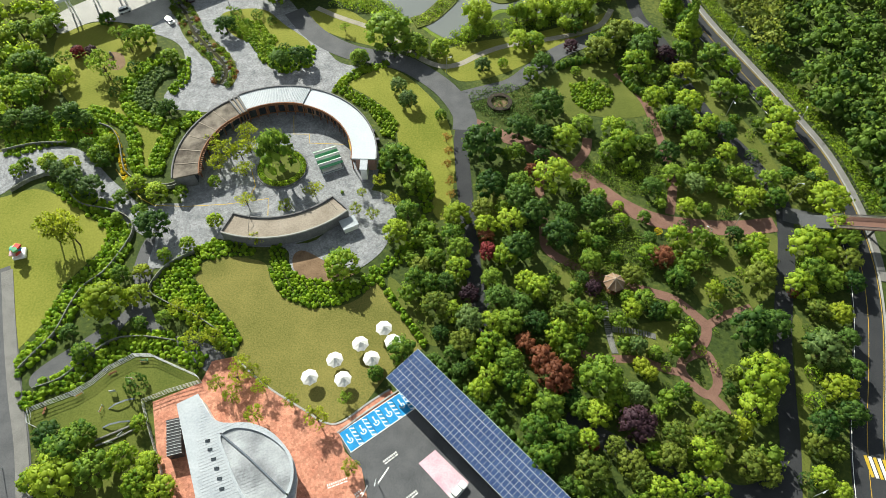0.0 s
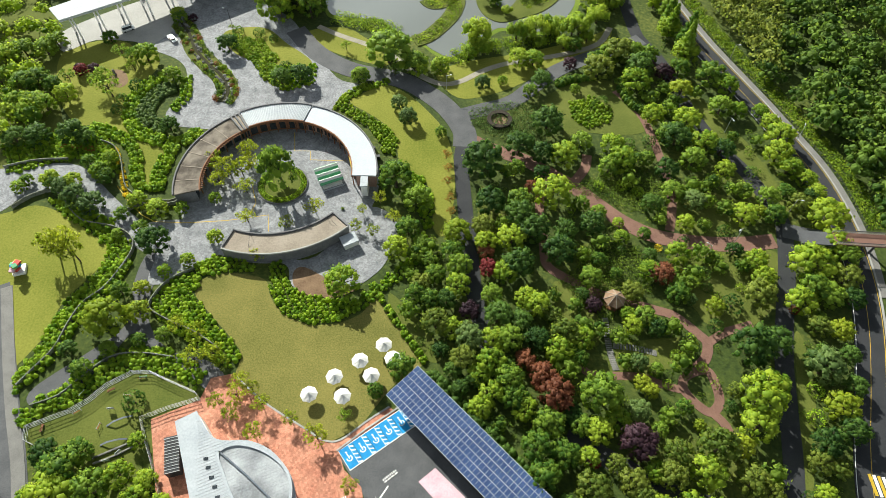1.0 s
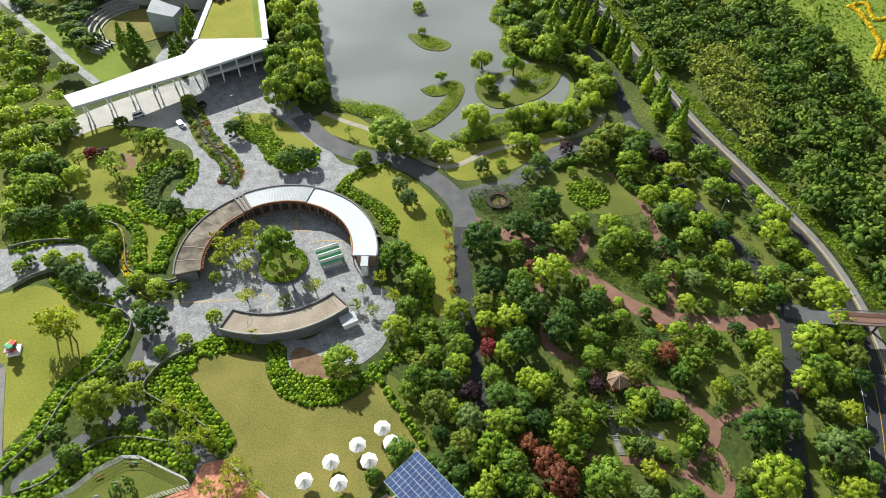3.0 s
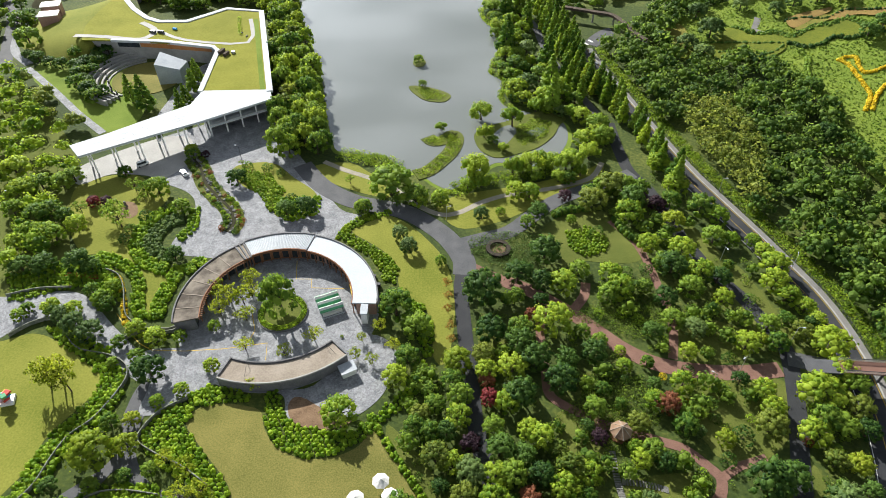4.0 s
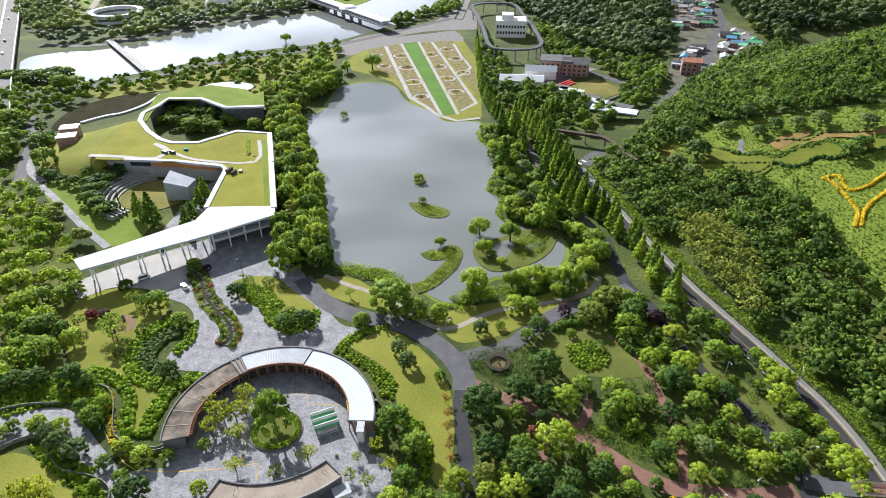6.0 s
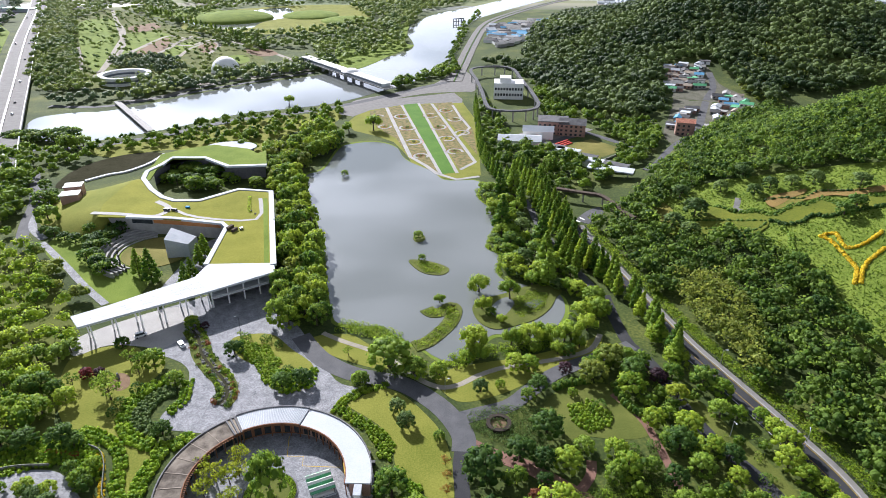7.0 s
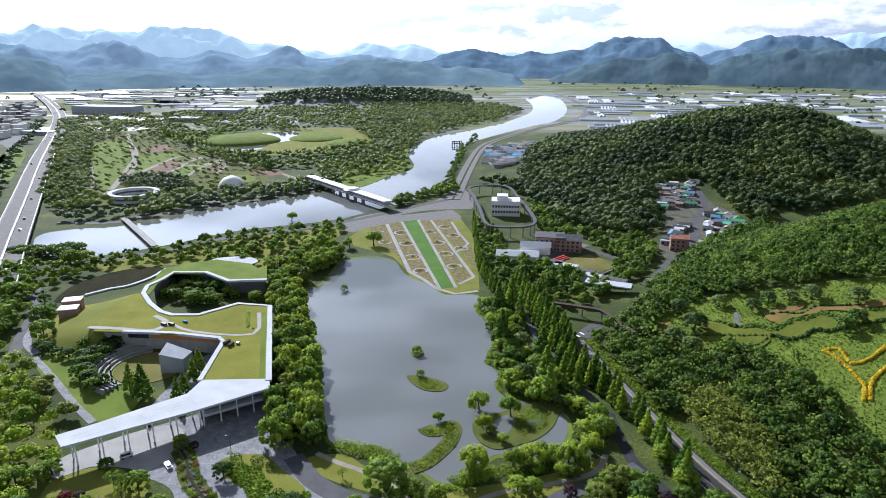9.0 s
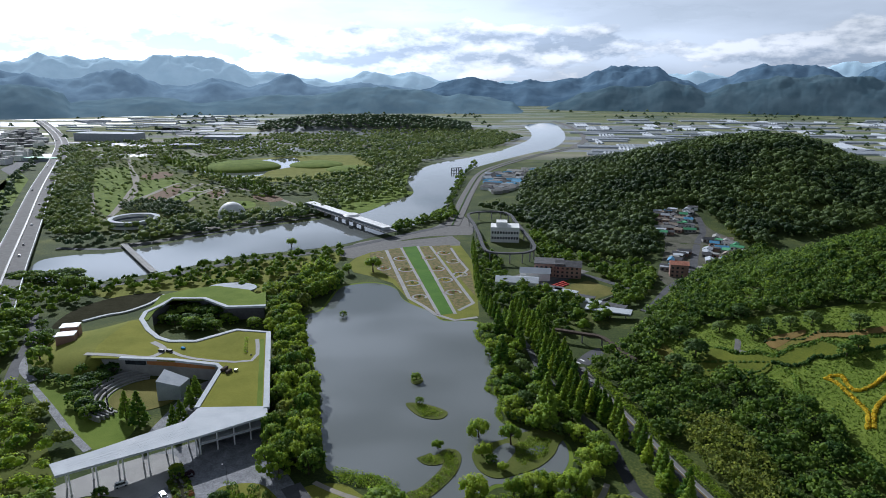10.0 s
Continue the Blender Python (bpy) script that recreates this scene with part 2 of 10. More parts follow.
M["panel"] = surface("blue_solar_cells", (0.028, 0.05, 0.125), (0.05, 0.085, 0.19), 0.25, 1.2, 0.22, 0.0)
M["canvas"] = surface("white_canvas", (0.58, 0.575, 0.55), (0.68, 0.67, 0.645), 0.6, 3, 0.8, 0.05)
M["glass"] = surface("dark_window_glass", (0.02, 0.025, 0.03), (0.05, 0.06, 0.07), 0.3, 1, 0.08, 0.0)
M["bark"] = surface("bark", (0.045, 0.034, 0.025), (0.11, 0.085, 0.065), 1.5, 9, 0.95, 0.4)
M["green_paint"] = surface("green_paint", (0.08, 0.3, 0.14), (0.14, 0.42, 0.22), 0.6, 4, 0.6, 0.05)
M["turf_green"] = surface("bright_green_turf", (0.05, 0.125, 0.012), (0.09, 0.19, 0.02), 0.08, 2, 0.95, 0.2)
M["terrace"] = surface("terraced_grass", (0.10, 0.105, 0.018), (0.19, 0.17, 0.03), 0.05, 1.0, 0.95, 0.3)
M["terrace_olive"] = surface("olive_clipped_planting", (0.07, 0.095, 0.007), (0.15, 0.165, 0.014), 0.07, 1.3, 0.95, 0.5)
M["terrace_rust"] = surface("rusty_low_planting", (0.13, 0.09, 0.024), (0.24, 0.16, 0.045), 0.1, 1.3, 0.85, 0.5)
M["red"] = surface("red_paint", (0.4, 0.04, 0.03), (0.55, 0.08, 0.06), 0.5, 4, 0.6, 0.05)
M["roof_blue"] = surface("blue_roof_sheet", (0.08, 0.25, 0.42), (0.15, 0.36, 0.55), 0.3, 3, 0.6, 0.05)
M["roof_dark"] = surface("dark_roof_tiles", (0.06, 0.06, 0.065), (0.14, 0.14, 0.145), 0.3, 3, 0.8, 0.1)
M["brickwall"] = surface("brown_brick_wall", (0.25, 0.15, 0.12), (0.38, 0.25, 0.2), 0.3, 3, 0.85, 0.1)
M["car_white"] = surface("white_car_paint", (0.72, 0.73, 0.74), (0.82, 0.82, 0.83), 0.3, 2, 0.25, 0.0)
M["tyre"] = surface("black_rubber", (0.015, 0.015, 0.016), (0.03, 0.03, 0.032), 1, 5, 0.8, 0.05)
M["f_dark"] = foliage("dark_green_leaves", (0.03, 0.078, 0.016), (0.115, 0.205, 0.036))
M["f_mid"] = foliage("green_leaves", (0.062, 0.14, 0.018), (0.235, 0.345, 0.042))
M["f_light"] = foliage("light_green_leaves", (0.125, 0.23, 0.018), (0.34, 0.44, 0.042))
M["f_yellow"] = foliage("yellow_green_leaves", (0.18, 0.26, 0.018), (0.36, 0.42, 0.04))
M["f_grey"] = foliage("grey_green_leaves", (0.07, 0.13, 0.035), (0.19, 0.27, 0.08))
M["f_red"] = foliage("red_maple_leaves", (0.14, 0.022, 0.028), (0.27, 0.055, 0.055))
M["f_rust"] = foliage("rust_brown_leaves", (0.15, 0.055, 0.03), (0.28, 0.115, 0.06))
M["f_plum"] = foliage("dark_plum_leaves", (0.035, 0.02, 0.03), (0.085, 0.045, 0.06))
M["f_olive"] = foliage("olive_leaves", (0.085, 0.14, 0.02), (0.22, 0.27, 0.045))
M["f_orange"] = foliage("orange_yellow_leaves", (0.2, 0.12, 0.025), (0.34, 0.22, 0.06))
M["f_wood"] = foliage("woodland_leaves", (0.055, 0.12, 0.018), (0.235, 0.345, 0.042), 0.11)
M["f_slopewood"] = foliage("slope_woodland_leaves", (0.05, 0.11, 0.02), (0.19, 0.29, 0.05), 0.11)
# far leaves paler and greyer: distance haze is mixed into the colour
M["f_far"] = foliage("haze_pale_far_leaves", (0.055, 0.1, 0.045), (0.15, 0.21, 0.09), 0.05, 0.2)
M["f_west"] = foliage("west_woodland_leaves", (0.1, 0.2, 0.02), (0.36, 0.48, 0.05), 0.11)
# park leaves lightened too, standing in for haze past the river
M["f_park"] = foliage("haze_pale_park_leaves", (0.1, 0.165, 0.045), (0.25, 0.32, 0.09), 0.025, 0.4, 0.65)
M["f_hill"] = foliage("hill_forest_leaves", (0.03, 0.062, 0.02), (0.14, 0.2, 0.055), 0.016, 0.3, 0.68)
M["f_bamboo"] = foliage("bamboo_leaves", (0.12, 0.18, 0.03), (0.31, 0.36, 0.08), 0.2)
M["f_shrub"] = foliage("azalea_leaves", (0.125, 0.25, 0.018), (0.36, 0.51, 0.04), 0.5)
M["f_lush"] = foliage("bright_reed_leaves", (0.13, 0.24, 0.016), (0.32, 0.44, 0.04), 0.25)
M["f_slope"] = foliage("rough_slope_grass", (0.08, 0.15, 0.015), (0.19, 0.27, 0.035), 0.08)
M["f_bloom"] = foliage("yellow_blossom", (0.6, 0.48, 0.018), (0.78, 0.64, 0.04), 0.5)
M["f_redbloom"] = foliage("orange_red_blossom", (0.35, 0.09, 0.03), (0.5, 0.16, 0.06), 0.5)

mw, n, l, b = nodes_of("pond_water")
b.inputs["Base Color"].default_value = (0.15, 0.162, 0.157, 1)
b.inputs["Specular IOR Level"].default_value = 0.9
b.inputs["Roughness"].default_value, b.inputs["IOR"].default_value = 0.035, 1.33
wv = n.new("ShaderNodeTexNoise")
wv.inputs["Scale"].default_value, wv.inputs["Detail"].default_value = 0.35, 3
wb = n.new("ShaderNodeBump")
wb.inputs["Strength"].default_value, wb.inputs["Distance"].default_value = 0.04, 0.1
geo = n.new("ShaderNodeNewGeometry")
l.new(geo.outputs["Position"], wv.inputs["Vector"])
l.new(wv.outputs["Fac"], wb.inputs["Height"])
l.new(wb.outputs["Normal"], b.inputs["Normal"])
M["water"] = mw
M["murky"] = surface("murky_brown_water", (0.035, 0.035, 0.022), (0.06, 0.058, 0.038), 0.1, 0.6, 0.95, 0.02, gloss=0.0)

# land: green near by, a patchwork of wet and planted fields far out on the plain
ml, n, l, b = nodes_of("land")
geo = n.new("ShaderNodeNewGeometry")
sep = n.new("ShaderNodeSeparateXYZ")
l.new(geo.outputs["Position"], sep.inputs["Vector"])
rot = n.new("ShaderNodeMapping")
rot.inputs["Rotation"].default_value = (0, 0, 0.22)
rot.inputs["Scale"].default_value = (1 / 210, 1 / 48, 0.0)
l.new(geo.outputs["Position"], rot.inputs["Vector"])
cell = n.new("ShaderNodeTexVoronoi")
cell.distance = "CHEBYCHEV"
cell.inputs["Randomness"].default_value = 0.55
cell.inputs["Scale"].default_value = 1.0
l.new(rot.outputs["Vector"], cell.inputs["Vector"])
sepc = n.new("ShaderNodeSeparateColor")
l.new(cell.outputs["Color"], sepc.inputs["Color"])
plots = ramp_of(n, [(0.0, (0.1, 0.14, 0.055)), (0.35, (0.18, 0.2, 0.09)), (0.5, (0.26, 0.25, 0.17)), (0.62, (0.2, 0.2, 0.16)), (0.66, (0.14, 0.15, 0.14)), (1.0, (0.2, 0.21, 0.21))])
l.new(sepc.outputs["Red"], plots.inputs["Fac"])
gn1, gn2 = n.new("ShaderNodeTexNoise"), n.new("ShaderNodeTexNoise")
gn1.inputs["Scale"].default_value, gn1.inputs["Detail"].default_value = 0.035, 5
gn2.inputs["Scale"].default_value, gn2.inputs["Detail"].default_value = 0.9, 5
for q in (gn1, gn2):
    l.new(geo.outputs["Position"], q.inputs["Vector"])
gmix = n.new("ShaderNodeMix")
gmix.inputs["Factor"].default_value = 0.45
l.new(gn1.outputs["Fac"], gmix.inputs["A"])
l.new(gn2.outputs["Fac"], gmix.inputs["B"])
# near grass darkened and mottled in colour to suggest tree shade
grass = ramp_of(n, [(0.36, (0.022, 0.04, 0.008)), (0.52, (0.052, 0.074, 0.013)), (0.68, (0.125, 0.138, 0.026))])
l.new(gmix.outputs["Result"], grass.inputs["Fac"])
far = n.new("ShaderNodeMapRange")
far.inputs["From Min"].default_value, far.inputs["From Max"].default_value = 1120, 1240
l.new(sep.outputs["Y"], far.inputs["Value"])
fm = n.new("ShaderNodeMix")
fm.data_type = "RGBA"
l.new(far.outputs["Result"], fm.inputs["Factor"])
l.new(grass.outputs["Color"], fm.inputs["A"])
l.new(plots.outputs["Color"], fm.inputs["B"])
beyond = n.new("ShaderNodeMapRange")
beyond.inputs["From Min"].default_value, beyond.inputs["From Max"].default_value = 2150, 2350
l.new(sep.outputs["Y"], beyond.inputs["Value"])
green_plots = ramp_of(n, [(0.0, (0.07, 0.1, 0.035)), (0.5, (0.13, 0.16, 0.06)), (1.0, (0.2, 0.2, 0.1))])
l.new(sepc.outputs["Green"], green_plots.inputs["Fac"])
fm2 = n.new("ShaderNodeMix")
fm2.data_type = "RGBA"
l.new(beyond.outputs["Result"], fm2.inputs["Factor"])
l.new(fm.outputs["Result"], fm2.inputs["A"])
l.new(green_plots.outputs["Color"], fm2.inputs["B"])
l.new(fm2.outputs["Result"], b.inputs["Base Color"])
wet = n.new("ShaderNodeMath")
wet.operation = "GREATER_THAN"
wet.inputs[1].default_value = 0.66
l.new(sepc.outputs["Red"], wet.inputs[0])
wet_here = n.new("ShaderNodeMath")
wet_here.operation = "MULTIPLY"
l.new(wet.outputs[0], wet_here.inputs[0])
l.new(far.outputs["Result"], wet_here.inputs[1])
shine = n.new("ShaderNodeMapRange")
shine.inputs["To Min"].default_value, shine.inputs["To Max"].default_value = 0.95, 0.3
l.new(wet_here.outputs[0], shine.inputs["Value"])
l.new(shine.outputs["Result"], b.inputs["Roughness"])
b.inputs["Specular IOR Level"].default_value = 0.25
bp = n.new("ShaderNodeBump")
bp.inputs["Strength"].default_value, bp.inputs["Distance"].default_value = 0.5, 0.4
l.new(gn2.outputs["Fac"], bp.inputs["Height"])
l.new(bp.outputs["Normal"], b.inputs["Normal"])
M["land"] = ml


# backdrop material: air haze is held in the bluish colour and an emission glow
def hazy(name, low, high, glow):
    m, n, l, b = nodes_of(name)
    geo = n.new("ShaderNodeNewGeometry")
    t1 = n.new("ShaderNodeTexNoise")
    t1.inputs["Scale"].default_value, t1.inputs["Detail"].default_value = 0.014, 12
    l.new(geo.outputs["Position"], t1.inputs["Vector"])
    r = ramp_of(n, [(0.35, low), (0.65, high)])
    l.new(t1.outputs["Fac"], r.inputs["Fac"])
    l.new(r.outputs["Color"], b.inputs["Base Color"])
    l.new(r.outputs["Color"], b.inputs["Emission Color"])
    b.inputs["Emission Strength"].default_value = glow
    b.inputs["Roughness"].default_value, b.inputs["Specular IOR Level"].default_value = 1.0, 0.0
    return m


# ---------------------------------------------------------------- helpers of the build
def smooth(a):
    a = min(1.0, max(0.0, a))
    return a * a * (3 - 2 * a)


def terrain(x, y):
    """Height of the land: the flat park, the wooded slope past the road, the hill behind the village and a low ridge."""
    road = 118 - 0.235 * (max(y, 109) - 109)
    slope = 42 * smooth((x - road - 14) / 240) * (1 - smooth((y - 290 - 0.55 * (x - 100)) / 120))
    hill = (69 * math.exp(-(((x - 450) / (250 if x < 450 else 125)) ** 2) - ((y - 850) / 190) ** 2) - 2.5) * smooth((x - 70) / 130)
    ridge = 31 * math.exp(-(((x + 210) / 280) ** 4) - ((y - 1850) / 85) ** 2)
    return slope + (hill if hill > 0.3 else 0) + (ridge if ridge > 0.3 else 0)

def grid_mesh(name, verts, faces, mat, smoothed=False, normals=None):
    """A mesh from numpy arrays; the faces are all triangles or all quads. Leaves take the normals of their clump."""
    verts, faces = np.asarray(verts, dtype=np.float32), np.asarray(faces, dtype=np.int32)
    me = bpy.data.meshes.new(name)
    k = faces.shape[1]
    me.vertices.add(len(verts))
    me.vertices.foreach_set("co", verts.ravel())
    me.loops.add(faces.size)
    me.loops.foreach_set("vertex_index", faces.ravel())
    me.polygons.add(len(faces))
    me.polygons.foreach_set("loop_start", np.arange(0, faces.size, k, dtype=np.int32))
    me.update(calc_edges=True)
    if smoothed:
        me.polygons.foreach_set("use_smooth", np.ones(len(faces), dtype=bool))
    me.materials.append(mat)
    if normals is not None:
        me.polygons.foreach_set("use_smooth", np.ones(len(faces), dtype=bool))
        me.normals_split_custom_set_from_vertices(np.asarray(normals, dtype=np.float32))
    return me


def from_bm(name, bm, mat, smoothed=False):
    me = bpy.data.meshes.new(name)
    bmesh.ops.recalc_face_normals(bm, faces=bm.faces)
    if smoothed:
        for f in bm.faces:
            f.smooth = True
    bm.to_mesh(me)
    bm.free()
    me.materials.append(mat)
    return me


def part(name, bm, mat, parent=None, label="", smoothed=False):
    me = bm if isinstance(bm, bpy.types.Mesh) else from_bm(name, bm, mat, smoothed)
    ob = new(name, me)
    if parent is not None:
        ob.parent = parent
    if label:
        ob["label"] = label
    return ob


def thing(name, label, category, place=None, group="", kind=""):
    ob = tagged(new(name), label, category, group, kind)
    if place is not None:
        ob.matrix_world = place
    return ob


def setting(name, bm, mat, label, category, smoothed=False):
    return tagged(part(name, bm, mat, None, "", smoothed), label, category, kind="structure")


def box(bm, x0, y0, z0, x1, y1, z1, m=None):
    vs = [bm.verts.new((x, y, z)) for z in (z0, z1) for x, y in ((x0, y0), (x1, y0), (x1, y1), (x0, y1))]
    if m is not None:
        for v in vs:
            v.co = m @ v.co
    for q in ((3, 2, 1, 0), (4, 5, 6, 7), (0, 1, 5, 4), (1, 2, 6, 5), (2, 3, 7, 6), (3, 0, 4, 7)):
        bm.faces.new([vs[i] for i in q])
    return vs


def rod(bm, a, b, r0, r1=None, sides=8):
    a, b = Vector(a), Vector(b)
    r1 = r0 if r1 is None else r1
    q = (b - a).to_track_quat("Z", "Y")
    rings = []
    for p, r in ((a, r0), (b, r1)):
        rings.append([bm.verts.new(p + q @ Vector((r * math.cos(2 * math.pi * i / sides), r * math.sin(2 * math.pi * i / sides), 0))) for i in range(sides)])
    for i in range(sides):
        j = (i + 1) % sides
        bm.faces.new((rings[0][i], rings[0][j], rings[1][j], rings[1][i]))
    bm.faces.new(rings[0][::-1])
    bm.faces.new(rings[1])


def curve(pts, steps=6, closed=False):
    """A smooth line through the points."""
    n = len(pts)
    out = []
    for i in range(n if closed else n - 1):
        p = [Vector(pts[k % n] if closed else pts[min(max(k, 0), n - 1)]) for k in (i - 1, i, i + 1, i + 2)]
        for s in range(steps):
            t = s / steps
            out.append(0.5 * (2 * p[1] + (p[2] - p[0]) * t + (2 * p[0] - 5 * p[1] + 4 * p[2] - p[3]) * t * t + (3 * p[1] - p[0] - 3 * p[2] + p[3]) * t ** 3))
    if not closed:
        out.append(Vector(pts[-1]))
    return out


def prism(pts, z0, z1, bm=None):
    """An upright block over the outline."""
    bm = bm or bmesh.new()
    area = sum(pts[i][0] * pts[(i + 1) % len(pts)][1] - pts[(i + 1) % len(pts)][0] * pts[i][1] for i in range(len(pts)))
    if area < 0:
        pts = pts[::-1]
    low = [bm.verts.new((p[0], p[1], z0)) for p in pts]
    top = [bm.verts.new((p[0], p[1], z1)) for p in pts]
    for i in range(len(pts)):
        j = (i + 1) % len(pts)
        bm.faces.new((low[i], low[j], top[j], top[i]))
    for tri in tessellate_polygon([[Vector((p[0], p[1], 0)) for p in pts]]):
        if len({*tri}) == 3:
            bm.faces.new([top[i] for i in tri])
    return bm


def band(pts, width, z0, z1, bm=None, closed=False, drape=False, offset=0.0):
    """A strip with thickness along a line: roads, kerbs, hedges, walls, roof rims."""
    bm = bm or bmesh.new()
    n = len(pts)
    rows = []
    for i, p in enumerate(pts):
        a = pts[(i - 1) % n] if closed else pts[max(i - 1, 0)]
        c = pts[(i + 1) % n] if closed else pts[min(i + 1, n - 1)]
        d = Vector((c[0] - a[0], c[1] - a[1]))
        d = d.normalized() if d.length > 1e-6 else Vector((1, 0))
        nrm = Vector((-d.y, d.x))
        h = terrain(p[0], p[1]) if drape else 0.0
        l2, r2 = Vector(p[:2]) + nrm * (width / 2 + offset), Vector(p[:2]) - nrm * (width / 2 - offset)
        rows.append([bm.verts.new((q.x, q.y, h + z)) for z in (z0, z1) for q in (l2, r2)])
    for i in range(n if closed else n - 1):
        a, b = rows[i], rows[(i + 1) % n]
        bm.faces.new((a[2], a[3], b[3], b[2]))
        bm.faces.new((a[0], a[2], b[2], b[0]))
        bm.faces.new((a[3], a[1], b[1], b[3]))
        bm.faces.new((a[1], a[0], b[0], b[1]))
    if not closed:
        bm.faces.new((rows[0][0], rows[0][1], rows[0][3], rows[0][2]))
        bm.faces.new((rows[-1][0], rows[-1][2], rows[-1][3], rows[-1][1]))
    return bm


def arc(cx, cy, r, a0, a1, n):
    return [Vector((cx + r * math.cos(radians(a0 + (a1 - a0) * i / n)), cy + r * math.sin(radians(a0 + (a1 - a0) * i / n)))) for i in range(n + 1)]


def inside(x, y, pts):
    hit = False
    for i in range(len(pts)):
        (x0, y0), (x1, y1) = pts[i][:2], pts[i - 1][:2]
        if (y0 > y) != (y1 > y) and x < (x1 - x0) * (y - y0) / (y1 - y0) + x0:
            hit = not hit
    return hit


def scattered(pts, gap, rng, holes=(), jitter=0.42):
    """Places on a jittered grid inside an outline."""
    xs, ys = [p[0] for p in pts], [p[1] for p in pts]
    out = []
    row = 0
    y = min(ys)
    while y < max(ys):
        x = min(xs) + (gap / 2 if row % 2 else 0)
        while x < max(xs):
            px, py = x + rng.uniform(-jitter, jitter) * gap, y + rng.uniform(-jitter, jitter) * gap
            if inside(px, py, pts) and not any(inside(px, py, h) for h in holes):
                out.append((px, py))
            x += gap
        y += gap * 0.87
        row += 1
    return out


def leaves(centres, radii, count, size, rng, low=-0.3, tilt=0.55, depth=0.3, hub=None, fluff=0.38):
    """Quads on the shells of ellipsoids: centres (n,3), radii (n,3), count for each; with normals that round off each clump."""
    c, r = np.repeat(np.asarray(centres, float), count, 0), np.repeat(np.asarray(radii, float), count, 0)
    n = len(c)
    z = rng.uniform(low, 1, n)
    a = rng.uniform(0, 2 * np.pi, n)
    s = np.sqrt(1 - z * z)
    d = np.stack([s * np.cos(a), s * np.sin(a), z], 1)
    p = c + d * r * (1 - depth * rng.random((n, 1)) ** 1.5)
    nrm = d / r * r.mean(1, keepdims=True) + rng.normal(0, tilt, (n, 3))
    nrm /= np.linalg.norm(nrm, axis=1, keepdims=True)
    u = np.cross(nrm, rng.normal(0, 1, (n, 3)))
    u /= np.linalg.norm(u, axis=1, keepdims=True)
    v = np.cross(nrm, u)
    k = (np.asarray(size) if np.ndim(size) == 0 else np.repeat(np.asarray(size), count)[:, None]) * rng.uniform(0.65, 1.3, (n, 1)) * 0.5
    u, v = u * k, v * k * 0.8
    verts = np.stack([p - u, p - v * 0.9 - u * 0.1, p + u, p + v], 1).reshape(-1, 3)
    puffed = d + rng.normal(0, fluff, (n, 3))
    if hub is not None:
        out = p - np.asarray(hub, float)
        puffed += 0.6 * out / np.maximum(np.linalg.norm(out, axis=1, keepdims=True), 0.01)
    puffed /= np.linalg.norm(puffed, axis=1, keepdims=True)
    return verts, np.arange(4 * n).reshape(-1, 4), np.repeat(puffed, 4, 0)


# ---------------------------------------------------------------- plants
RNG = np.random.default_rng(7)


def lumps(centres, radii, rng, fine=1, rough=(0.72, 1.2)):
    """Uneven little mounds: a rumpled icosahedron split once for each centre."""
    bm = bmesh.new()
    bmesh.ops.create_icosphere(bm, subdivisions=fine, radius=1)
    base = np.array([v.co[:] for v in bm.verts])
    keep = [f for f in bm.faces if f.calc_center_median().z > -0.55]
    tri = np.array([[v.index for v in f.verts] for f in keep])
    bm.free()
    n, k = len(centres), len(base)
    jit = rng.uniform(*rough, (n, k, 1))
    verts = np.asarray(centres)[:, None, :] + base[None] * np.asarray(radii)[:, None, :] * jit
    faces = tri[None] + (np.arange(n) * k)[:, None, None]
    return verts.reshape(-1, 3), faces.reshape(-1, 3), np.tile(base, (n, 1))


